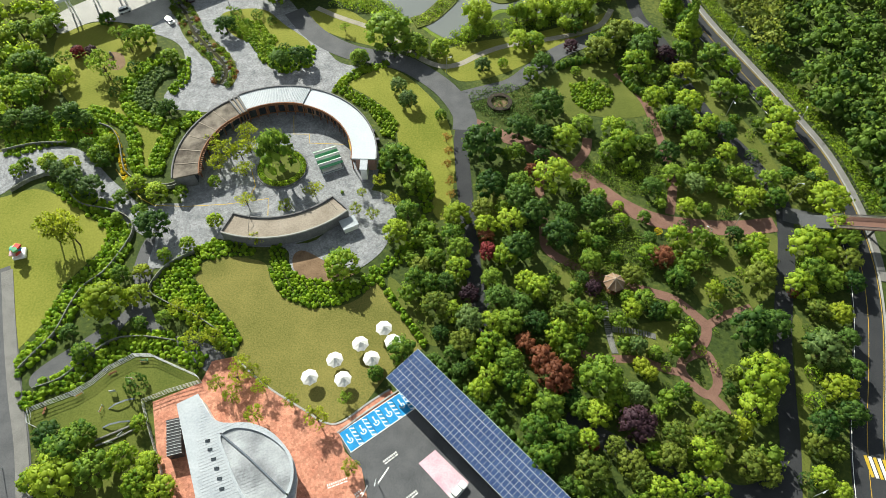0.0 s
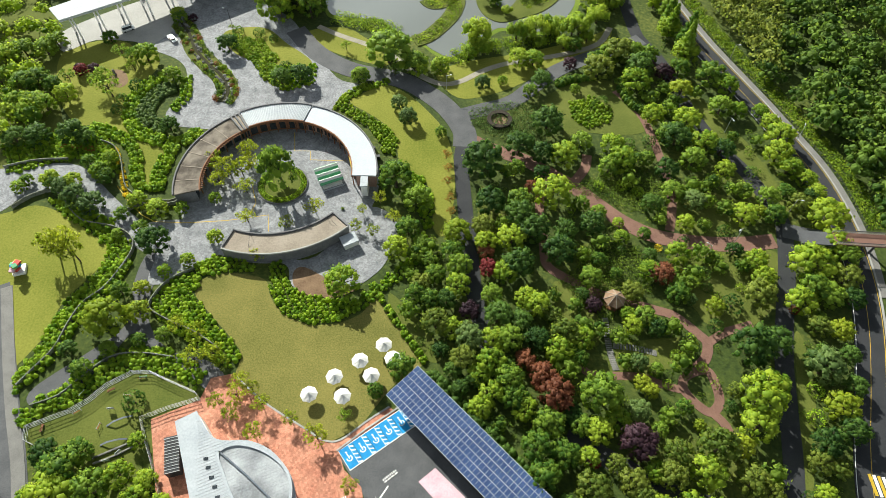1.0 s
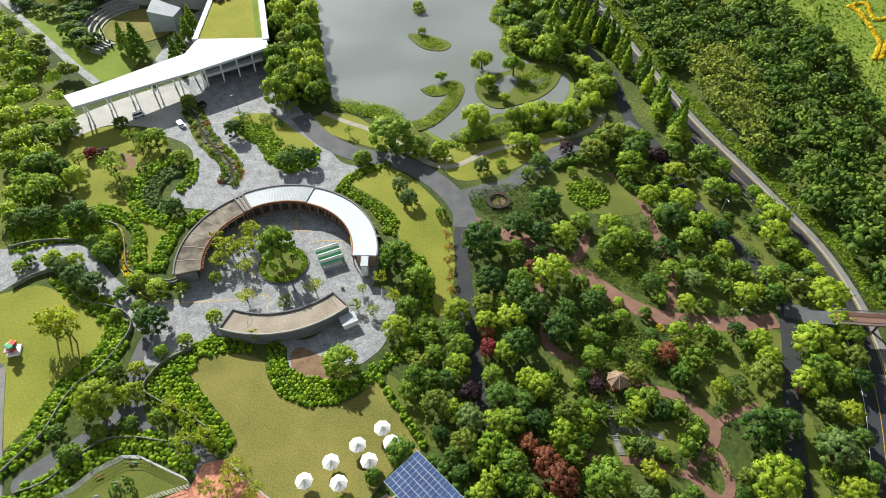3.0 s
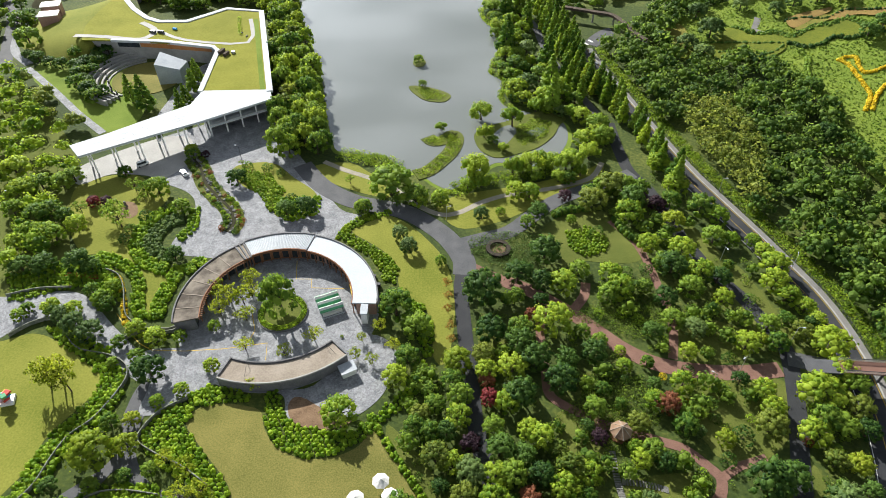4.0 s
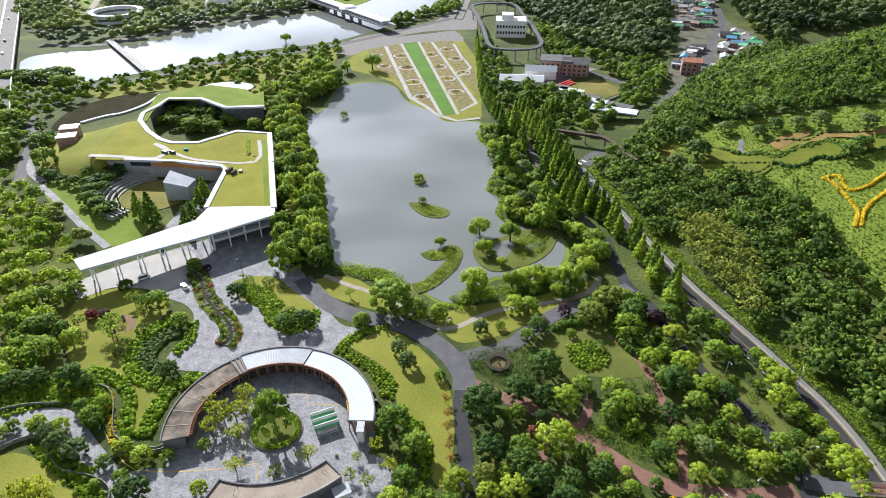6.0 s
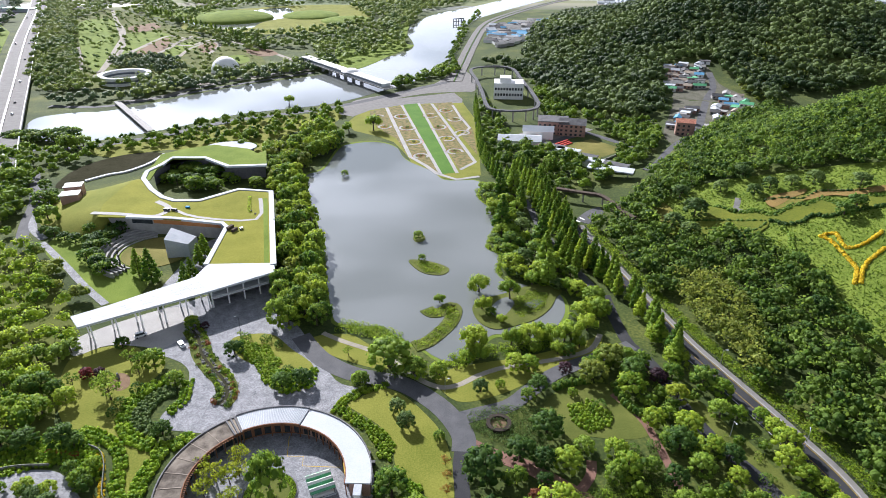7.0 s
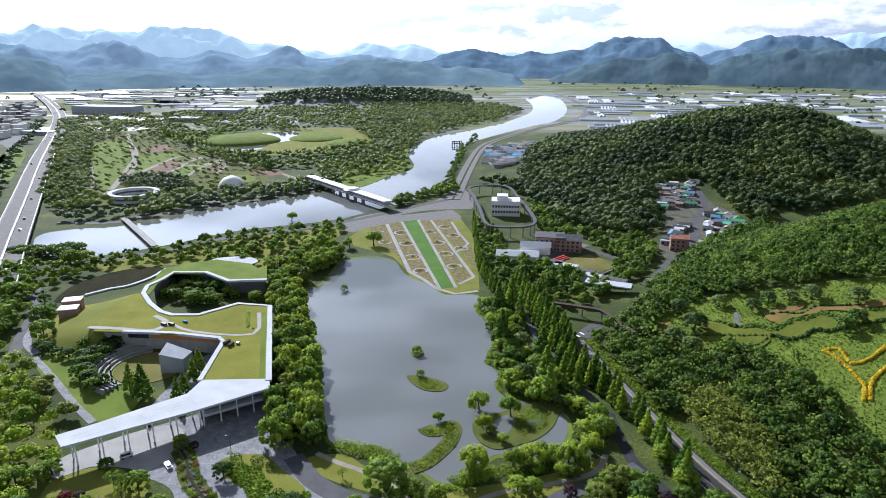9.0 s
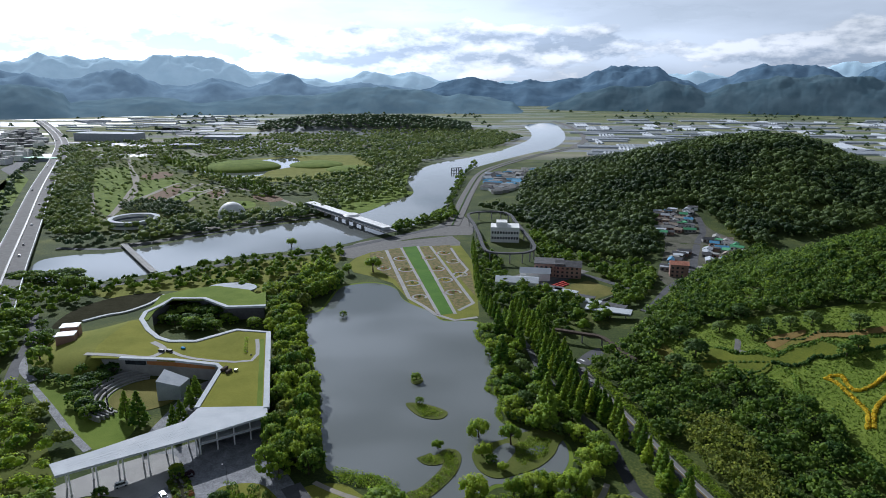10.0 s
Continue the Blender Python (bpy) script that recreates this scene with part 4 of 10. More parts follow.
for pts in ([(20.3, 219.0), (22.9, 226.0), (28.0, 229.8), (30.6, 225.5), (27.6, 218.6), (23.6, 214.0)], [(34.6, 223.0), (37.0, 226.5), (41.5, 228.6), (42.6, 225.0), (38.5, 221.4)]):
    sheet("pool", pts, 0.36, M["water"], "little pool of still water within the isle", "pool")
setting("isle_reed", band(curve([(-6.4, 221.1), (-3.5, 217.7), (1.1, 219.4), (4.0, 222.8), (5.4, 219.4), (3.4, 211.1), (-0.7, 204.0), (-5.7, 197.6),
    (-10.5, 195.0)], 5), 6.5, -0.2, 0.35), M["lawn_shade"], "curling reed bank in the pond", "isle")

# ---------------------------------------------------------------- lawns
LAWN_SOUTH = [(-66.4, 88.0), (-65.1, 92.5), (-59.3, 94.3), (-51.4, 93.4), (-47.7, 91.5), (-46.1, 87.1), (-42.1, 81.9), (-35.0, 78.5), (-27.0, 79.0),
    (-21.3, 81.9), (-18.3, 86.2), (-13.9, 81.0), (-6.3, 71.2), (-4.5, 67.8), (-11.6, 62.1), (-16.1, 56.3), (-19.2, 52.1), (-24.3, 48.7), (-27.5, 48.3),
    (-32.5, 51.4), (-42.8, 57.7), (-50.7, 63.6), (-50.6, 69.7), (-54.1, 74.5), (-60.5, 81.1)]
sheet("lawn_south", LAWN_SOUTH, 0.05, M["lawn"], "open sunlit lawn with white parasols", "lawn")
sheet("lawn_east", [(-31.2, 162.8), (-27.4, 166.9), (-20.0, 171.2), (-12.2, 166.9), (-4.4, 157.4), (0.2, 149.5), (2.8, 139.6), (3.6, 125.7),
    (1.8, 110.7), (-0.6, 106.7), (-3.1, 110.7), (-2.7, 119.1), (-5.8, 127.9), (-11.1, 132.5), (-13.9, 137.2), (-15.1, 145.8), (-19.0, 152.1),
    (-24.9, 157.4)], 0.05, M["lawn_sun"], "sunlit lawn beside the round building", "lawn")
sheet("lawn_west", [(-129.0, 114.9), (-120.3, 118.1), (-110.9, 114.9), (-100.5, 107.8), (-94.2, 102.8), (-93.6, 98.0), (-97.0, 91.6), (-100.8, 84.5),
    (-101.6, 76.1), (-104.4, 69.7), (-106.9, 65.1), (-109.1, 63.6), (-114.7, 63.6),
    (-135.6, 114.9)], 0.05, M["lawn_sun"], "lawn with a bright sculpture", "lawn")
sheet("lawn_dogs", [(-96.8, 50.8), (-91.7, 53.2), (-85.9, 56.3), (-80.8, 62.1), (-74.7, 65.1), (-67.4, 63.6), (-58.6, 58.5), (-70.2, 53.2),
    (-68.8, 42.8), (-62.8, 31.8), (-77.5, 29.4), (-94.7, 46.7)], 0.05, M["lawn_shade"], "fenced green lawn", "lawn")
sheet("lawn_small", [(-98.2, 145.8), (-89.1, 143.3), (-85.9, 139.7), (-87.0, 132.5), (-87.1, 126.2), (-91.7, 126.6),
    (-95.3, 134.9)], 0.05, M["lawn_sun"], "small lawn among shrub beds", "lawn")
sheet("lawn_forecourt", [(-81.0, 199.5), (-74.2, 203.3), (-65.2, 202.5), (-56.9, 194.0), (-46.5, 183.5), (-49.3, 175.4), (-58.4, 170.7), (-64.9, 181.9),
    (-75.0, 188.7)], 0.13, M["lawn_sun"], "grassy bed in the forecourt", "lawn")
sheet("lawn_canopy", [(-136.5, 188.7), (-123.5, 195.9), (-112.4, 192.2), (-107.0, 175.4), (-105.3, 163.3), (-108.3, 152.2), (-118.8, 154.9),
    (-131.4, 169.3)], 0.05, M["lawn_sun"], "sunlit lawn with young trees", "lawn")
sheet("lawn_link", [(-128.5, 163.3), (-131.8, 178.7), (-113.2, 188.7), (-105.9, 192.2), (-100.2, 181.9), (-105.0, 167.7), (-104.5, 157.6),
    (-99.6, 149.0), (-87.9, 141.9), (-88.8, 134.8), (-90.4, 129.8), (-92.2, 130.2), (-97.6, 141.9), (-103.0, 148.2), (-112.0, 152.2),
    (-119.4, 152.2)], 0.045, M["lawn_sun"], "lawn running between the shrub ribbons", "lawn")
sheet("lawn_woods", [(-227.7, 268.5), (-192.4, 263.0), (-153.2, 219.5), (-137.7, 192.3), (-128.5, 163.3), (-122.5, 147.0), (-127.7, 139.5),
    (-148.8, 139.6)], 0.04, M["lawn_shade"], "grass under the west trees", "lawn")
sheet("flower_patch", [(-116.5, 175.4), (-115.3, 179.3), (-111.1, 178.0), (-108.7, 172.9), (-110.3, 170.1),
    (-113.9, 171.1)], 0.07, M["soil"], "bare brown bed round a standing stone", "flower bed")
sheet("lawn_shore", [(-49.4, 201.4), (-36.4, 203.3), (-26.8, 195.8), (-20.0, 192.2), (-19.3, 181.9), (-27.8, 183.5), (-38.9, 188.7),
    (-46.1, 194.0)], 0.05, M["lawn_sun"], "shore lawn by the pond path", "lawn")
sheet("lawn_shore_east", [(-2.7, 176.9), (3.5, 181.8), (14.0, 185.2), (29.0, 188.6), (44.7, 193.9), (56.5, 199.4), (62.8, 203.2), (58.4, 192.1),
    (45.5, 185.2), (31.8, 175.3), (19.1, 167.6), (5.2, 164.7)], 0.05, M["lawn_sun"], "sloping lawn with young trees by the pond", "lawn")
sheet("lawn_arbour", [(34.1, 162.7), (43.7, 172.6), (53.5, 174.0), (60.8, 171.1), (65.6, 160.0), (65.6, 149.5), (57.0, 147.0), (42.8, 148.2),
    (38.5, 142.0), (38.9, 154.7)], 0.05, M["lawn_shade"], "lawn with arched arbour beds", "lawn")
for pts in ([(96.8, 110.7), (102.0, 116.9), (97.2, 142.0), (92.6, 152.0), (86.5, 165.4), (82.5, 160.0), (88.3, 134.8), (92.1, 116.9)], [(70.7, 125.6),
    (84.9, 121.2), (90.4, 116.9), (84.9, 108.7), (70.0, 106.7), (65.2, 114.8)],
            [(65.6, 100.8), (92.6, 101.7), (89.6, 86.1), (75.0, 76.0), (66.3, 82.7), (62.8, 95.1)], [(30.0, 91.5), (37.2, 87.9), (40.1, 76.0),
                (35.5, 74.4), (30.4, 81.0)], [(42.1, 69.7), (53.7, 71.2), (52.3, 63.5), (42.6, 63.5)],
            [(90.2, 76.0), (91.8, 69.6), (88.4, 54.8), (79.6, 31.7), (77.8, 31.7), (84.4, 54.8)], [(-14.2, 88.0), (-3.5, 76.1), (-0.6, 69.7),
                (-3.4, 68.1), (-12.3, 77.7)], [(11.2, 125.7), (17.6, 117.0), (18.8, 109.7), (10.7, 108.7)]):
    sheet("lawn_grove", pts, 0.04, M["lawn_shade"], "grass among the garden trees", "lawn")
sheet("lawn_theatre", [(-194.2, 274.2), (-190.9, 299.0), (-167.3, 305.7), (-144.0, 268.5), (-132.6, 252.3), (-130.2, 232.8), (-141.9, 226.0),
    (-166.3, 247.2)], 0.05, M["lawn_lush"], "grassy slope by the open-air theatre", "lawn")
sheet("lawn_north", [(-131.8, 866.8), (-90.5, 844.4), (-91.2, 781.9), (-119.6, 737.6)], 0.05, M["lawn_lush"], "lawn past the river", "lawn")

# ---------------------------------------------------------------- paved ground
sheet("pavement_forecourt", [(-136.4, 189.4), (-141.1, 197.7), (-132.4, 209.2), (-108.4, 226.0), (-76.7, 244.7), (-70.1, 228.2), (-64.4, 215.3),
    (-57.5, 209.2), (-48.2, 194.0), (-37.1, 175.4), (-28.5, 170.7), (-35.5, 163.2), (-41.5, 152.1), (-66.8, 149.5), (-83.7, 150.8), (-88.8, 152.2),
    (-91.6, 157.6), (-88.3, 167.7), (-89.8, 178.6), (-95.1, 185.3), (-105.3, 190.5), (-113.0, 195.1),
    (-126.8, 195.9)], 0.08, M["setts"], "grey stone forecourt of the entrance", "paving")
sheet("pavement_entry", [(-136.4, 189.4), (-141.6, 198.8), (-132.4, 209.2), (-114.1, 221.6), (-102.8, 219.5), (-99.9, 203.3), (-106.2, 193.0),
    (-113.0, 195.1), (-126.8, 195.9)], 0.10, M["setts_light"], "pale slabs under the entrance canopy", "paving")
setting("pavement_plaza", prism(arc(-49.3, 127.5, 30, 0, 360, 72)[:-1], -0.3, 0.10), M["setts"], "round grey sett-paved plaza", "paving")
sheet("pavement_plaza_south", [(-86.0, 110.8), (-74.2, 112.8), (-59.2, 110.8), (-47.9, 100.9), (-35.2, 99.9), (-23.8, 117.0), (-13.7, 112.8),
    (-14.8, 100.8), (-19.1, 93.4), (-27.8, 88.0), (-40.2, 89.7), (-43.5, 97.1), (-55.6, 99.9), (-63.5, 99.9), (-74.1, 91.6), (-79.9, 91.6),
    (-80.2, 100.9)], 0.095, M["setts"], "grey sett paving with tree shade", "paving")
sheet("pavement_west", [(-135.9, 132.6), (-126.2, 134.4), (-112.0, 133.7), (-98.0, 121.3), (-88.1, 112.8), (-82.2, 108.8), (-82.3, 100.9),
    (-94.3, 108.8), (-105.0, 117.0), (-113.8, 123.5), (-124.8, 121.3), (-129.4, 116.0), (-135.6, 114.9),
    (-142.8, 132.6)], 0.085, M["setts"], "grey walk between shrub beds", "paving")
# dark stone walk; its colour also carries the shade of the trees
sheet("pavement_walk_south", [(-82.3, 100.9), (-75.4, 97.1), (-78.2, 89.8), (-76.3, 79.4), (-69.2, 71.3), (-58.6, 68.2), (-53.4, 63.6), (-57.0, 60.6),
    (-63.5, 65.1), (-73.1, 69.7), (-79.1, 76.1), (-84.0, 68.2), (-90.5, 57.7), (-98.1, 56.3), (-99.7, 60.7), (-90.2, 69.7), (-83.4, 76.1), (-80.9, 82.8),
    (-83.5, 89.8)], 0.08, M["asphalt_old"], "dark grey walk under trees, shade in its tone", "paving")
sheet("pavement_brick", [(-68.9, 53.2), (-58.5, 58.0), (-56.9, 63.6), (-51.6, 64.8), (-42.7, 57.0), (-32.4, 51.0), (-27.5, 48.0), (-23.6, 48.3),
    (-12.8, 56.3), (-11.3, 54.9), (-24.0, 46.0), (-22.3, 41.5), (-18.2, 37.8), (-16.6, 31.7), (-17.1, 22.7),
    (-58.8, 22.7)], 0.10, M["brick"], "red brick paving with tree shadows", "paving", False)
sheet("road_parking", [(-24.2, 45.1), (-20.0, 41.8), (-11.1, 48.7), (-8.6, 52.1), (-3.3, 56.3), (36.7, 17.3), (-16.8, 17.3), (-16.5, 31.5),
    (-17.5, 35.9), (-21.7, 41.5)], 0.09, M["asphalt_old"], "grey asphalt car park", "car park", False)
lane("road_garden", [(-54.8, 202.1), (-45.0, 188.5), (-32.2, 179.4), (-16.3, 174.6), (-7.4, 168.9), (1.1, 160.0), (6.6, 149.5),
    (6.8, 142.0)], 7.5, 0.09, M["asphalt_old"], "grey park road in tree shade", "road")
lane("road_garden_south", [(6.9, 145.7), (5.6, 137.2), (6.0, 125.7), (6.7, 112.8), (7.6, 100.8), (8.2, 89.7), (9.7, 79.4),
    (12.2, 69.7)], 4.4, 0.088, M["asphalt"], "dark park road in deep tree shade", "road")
lane("road_pond", [(3.0, 155.2), (12.3, 158.7), (22.8, 162.7), (31.0, 170.6), (40.2, 179.0), (51.5, 185.6), (62.0, 190.3),
    (72.5, 196.2)], 6.0, 0.10, M["asphalt_old"], "curving grey park road", "road")
lane("path_red", [(6.5, 147.0), (14.4, 141.5), (25.6, 136.0), (34.5, 129.0), (40.0, 124.5), (45.9, 118.0), (53.0, 111.1), (61.9, 106.3), (75.8, 104.1),
    (85.3, 104.1), (93.9, 105.1)], 5.0, 0.085, M["redpath"], "red-brown garden path", "path")
lane("path_red_south", [(31.1, 129.0), (28.5, 119.1), (28.4, 104.7), (28.6, 97.0), (34.1, 92.2), (40.3, 88.3), (46.0, 86.3), (55.1, 83.0), (60.5, 80.8), (65.2, 75.8), (67.0, 72.9),
    (65.5, 68.8), (62.5, 66.3)], 2.6, 0.08, M["redpath"], "narrow red-brown garden path", "path")
lane("path_red_branch", [(66.8, 72.9), (72.2, 76.1), (75.0, 77.0), (80.0, 78.5)], 2.2, 0.074, M["redpath"], "short red-brown path", "path")
lane("path_red_cross", [(45.1, 138.4), (43.5, 132.5), (38.4, 125.6)], 3.0, 0.078, M["redpath"], "short red-brown path", "path")
lane("path_red_east", [(58.5, 168.3), (65.6, 154.7), (68.2, 130.1), (67.7, 119.1), (64.8, 108.7)], 2.6, 0.076, M["redpath"], "narrow red-brown path", "path")
setting("path_red_loop", band(curve([(65.0, 65.6), (59.8, 64.2), (58.3, 61.0), (60.4, 57.2), (63.4, 54.9), (66.1, 57.2), (66.4, 61.6)], 6, True), 2.3, -0.3, 0.07, None, True), M["redpath"], "red-brown path loop round a planted island", "path")
lane("path_red_end", [(64.0, 54.7), (66.2, 51.7), (66.8, 48.3)], 2.2, 0.066, M["redpath"], "red-brown path end", "path")
lane("path_red_mid", [(32.8, 68.8), (36.0, 64.8), (42.6, 64.2), (48.6, 63.9), (54.2, 61.6), (58.4, 60.4)], 2.0, 0.062, M["redpath"], "red-brown path among shrubs", "path")
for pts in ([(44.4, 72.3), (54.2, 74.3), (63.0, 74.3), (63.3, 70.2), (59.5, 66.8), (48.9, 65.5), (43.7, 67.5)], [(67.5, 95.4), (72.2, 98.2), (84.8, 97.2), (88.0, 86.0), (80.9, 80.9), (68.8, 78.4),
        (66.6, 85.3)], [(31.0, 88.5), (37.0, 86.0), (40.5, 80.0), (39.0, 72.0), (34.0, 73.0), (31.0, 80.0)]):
    sheet("lawn_garden", pts, 0.05, M["lawn_shade"], "dry grass in shade tone among the garden trees", "lawn")
stair = thing("garden_steps", "flight of grey stone steps in the grass", "steps")
slab = bmesh.new()
box(slab, -0.8, -0.22, 0, 0.8, 0.22, 0.16)
slab = from_bm("slab", slab, M["stone"])
for line, turn in (([(42.1, 80.1), (41.9, 74.3), (42.1, 69.5), (42.7, 65.8)], 0), ([(43.2, 72.3), (48.7, 71.6), (53.4, 70.2)], 85)):
    run = curve(line, 8)
    for k, p in enumerate(run):
        ob = part("slab", slab, None, stair)
        ob.location, ob.rotation_euler = (p.x, p.y, 0.0), (0, 0, radians(turn))
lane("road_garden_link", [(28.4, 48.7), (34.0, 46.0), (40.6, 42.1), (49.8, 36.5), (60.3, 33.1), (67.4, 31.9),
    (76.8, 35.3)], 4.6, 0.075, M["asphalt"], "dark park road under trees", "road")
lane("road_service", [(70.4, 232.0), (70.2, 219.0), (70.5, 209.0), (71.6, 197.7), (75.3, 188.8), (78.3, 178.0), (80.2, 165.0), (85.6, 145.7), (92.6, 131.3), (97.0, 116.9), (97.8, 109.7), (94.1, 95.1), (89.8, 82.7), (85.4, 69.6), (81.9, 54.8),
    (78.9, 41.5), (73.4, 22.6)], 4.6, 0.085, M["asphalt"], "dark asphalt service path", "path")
lane("road_bridge_link", [(97.2, 109.0), (103.8, 107.0), (109.1, 106.0), (113.0, 105.8)], 5.5, 0.09, M["asphalt_old"], "short asphalt link to the footbridge", "path")
lane("path_shore", [(-46.5, 204.1), (-38.0, 198.7), (-28.8, 194.0), (-19.8, 188.6), (-10.9, 178.6), (-1.7, 172.2), (5.4, 172.8), (13.7, 178.5),
    (22.2, 182.5), (30.7, 184.5), (46.0, 188.6), (56.6, 193.9), (62.1, 203.2)], 2.2, 0.09, M["dirt"], "pale winding shore path", "path")
lane("path_east_pond", [(70.4, 229.0), (65.7, 242.1), (58.6, 268.3), (51.7, 298.8), (49.1, 327.1), (43.6, 351.0),
    (36.7, 368.5)], 3.6, 0.08, M["asphalt_old"], "grey path between conifers", "path")
lane("path_theatre", [(-141.4, 224.7), (-157.9, 239.9), (-175.2, 257.6), (-193.4, 275.4), (-199.8, 281.2)], 3.2, 0.09, M["setts"], "grey winding garden path", "path")
lane("path_theatre_west", [(-200.6, 285.0), (-214.3, 299.0), (-222.3, 319.9), (-223.0, 343.0)], 4.0, 0.085, M["setts"], "grey path past the grass roof", "path")
lane("road_west", [(-209.8, 280.2), (-221.4, 305.7), (-233.4, 335.0), (-258.0, 378.0)], 6.0, 0.08, M["asphalt_old"], "service road beside trees", "road")

# foot of the fence beside the slope road; the road runs along it on the park side
FENCE_R = [(75.3, 301.4), (79.3, 277.5), (84.0, 256.9), (91.2, 224.0), (97.8, 198.0), (103.2, 182.0), (110.6, 161.2), (115.7, 145.0), (118.8, 134.6),
    (120.6, 123.5), (121.3, 109.5)]
ROAD_S = [(120.4, 97.0), (118.6, 86.1), (115.0, 72.8), (109.4, 57.6), (104.0, 44.0), (100.2, 31.7), (97.2, 18.3)]


def beside(pts, off):
    """A line moved sideways towards the park by off metres."""
    line = curve(pts, 6)
    out = []
    for i, p in enumerate(line):
        d = (line[min(i + 1, len(line) - 1)] - line[max(i - 1, 0)]).normalized()
        out.append(p + Vector((d.y, -d.x)) * off)
    return out


SLOPE_ROAD = FENCE_R + ROAD_S
lane("road_east", beside(SLOPE_ROAD, 6.4), 7.6, 0.09, M["asphalt"], "two-lane asphalt road along the slope", "road", rounded=False)
for off, w, mat, lab in ((2.9, 0.16, "yellow", "yellow edge line"), (6.4, 0.12, "yellow", "yellow centre line"), (9.8, 0.14, "white", "white edge line")):
    setting("road_marking", band(beside(SLOPE_ROAD, off), w, 0.09, 0.105), M[mat], lab, "road marking")
setting("kerb_slope_road", band(beside(SLOPE_ROAD, 2.3), 0.5, -0.1, 0.2), M["setts_light"], "pale kerb and gutter of the road", "kerb")
setting("pavement_roadside", band(beside(SLOPE_ROAD[:13], 1.15), 1.8, -0.1, 0.22), M["footway"], "concrete footway beside the road", "footway")
rail = thing("slope_fence", "dark post-and-rail fence between footway and slope", "fence")
for z in (0.55, 1.1):
    part("rail", band(beside(FENCE_R, 0.0), 0.07, z, z + 0.07), M["dark_metal"], rail)
post = bmesh.new()
box(post, -0.05, -0.05, 0, 0.05, 0.05, 1.2)
post = from_bm("post", post, M["dark_metal"])
for p in beside(FENCE_R, 0.0):
    ob = part("post", post, None, rail)
    ob.location = (p.x, p.y, 0.1)
lane("road_far", [(74.8, 305.5), (84.8, 318.2), (95.7, 325.5), (105.0, 338.7), (116.7, 359.6), (134.4, 387.3), (154.4, 418.7), (169.3, 435.9),
    (189.8, 480.9)], 8.0, 0.1, M["asphalt_old"], "grey road to the village", "road")
lane("road_west_edge", [(-120.8, 89.8), (-111.5, 69.7), (-104.7, 54.9), (-98.0, 41.6), (-90.3, 22.7)], 8.0, 0.09, M["asphalt_old"], "street with yellow line", "road")
lane("kerb_west_edge", [(-117.4, 89.8), (-108.9, 69.7), (-102.2, 54.9), (-95.7, 41.6), (-88.2, 22.7)], 3.0, 0.2, M["footway"], "paved footway", "footway")

# ---------------------------------------------------------------- formal garden by the pond
sheet("lawn_formal", [(-66.7, 520.4), (-48.0, 534.0), (-20.0, 548.0), (18.0, 552.0), (26.3, 502.4), (26.1, 417.3), (24.7, 374.0), (7.5, 366.2), (-3.0, 371.9), (-18.1, 392.4), (-25.0, 415.0), (-34.6, 440.2),
    (-50.6, 455.8), (-66.6, 466.8), (-74.7, 487.4)], 0.06, M["lawn_sun"], "grass round the formal garden", "lawn", False)
sheet("pavement_formal", [(-88.7, 537.4), (-60.6, 553.3), (-25.5, 568.0), (11.4, 583.5), (18.6, 560.0), (18.0, 548.0), (-8.0, 546.5), (-36.0, 539.5), (-60.0, 524.0), (-72.0, 505.0),
    (-84.0, 512.0)], 0.075, M["footway"], "grey paving round the formal garden", "paving", False)
sheet("lawn_strip", [(-32.9, 541.6), (-21.0, 545.6), (8.5, 378.9), (0.5, 375.9)], 0.12, M["turf_green"], "long bright green lawn strip", "lawn", False)
PATH_L = [(-46.8, 532.0), (-34.0, 470.0), (-21.0, 408.0), (-10.8, 392.3), (-3.0, 377.0), (9.3, 366.8), (23.6, 372.1)]
for pts, lab in (([(-17.6, 543.0), (-9.4, 542.0), (20.6, 399.0), (10.8, 386.0)], "bedding plants between two garden paths"),
                 ([(-45.2, 531.5), (-35.6, 538.0), (-2.6, 380.0), (-9.6, 393.4), (-19.4, 409.0)], "bedding plants beside the green strip"),
                 ([(-7.0, 546.0), (9.0, 550.0), (24.0, 470.0), (24.5, 412.0)], "bedding plants at the garden's edge"),
                 ([(-48.4, 531.0), (-60.0, 520.0), (-55.0, 488.0), (-42.0, 462.0), (-33.0, 448.0), (-22.6, 409.0)], "bedding plants towards the pond")):
    sheet("planting_bed", pts, 0.11, M["bed_mix"], lab, "flower bed", False)


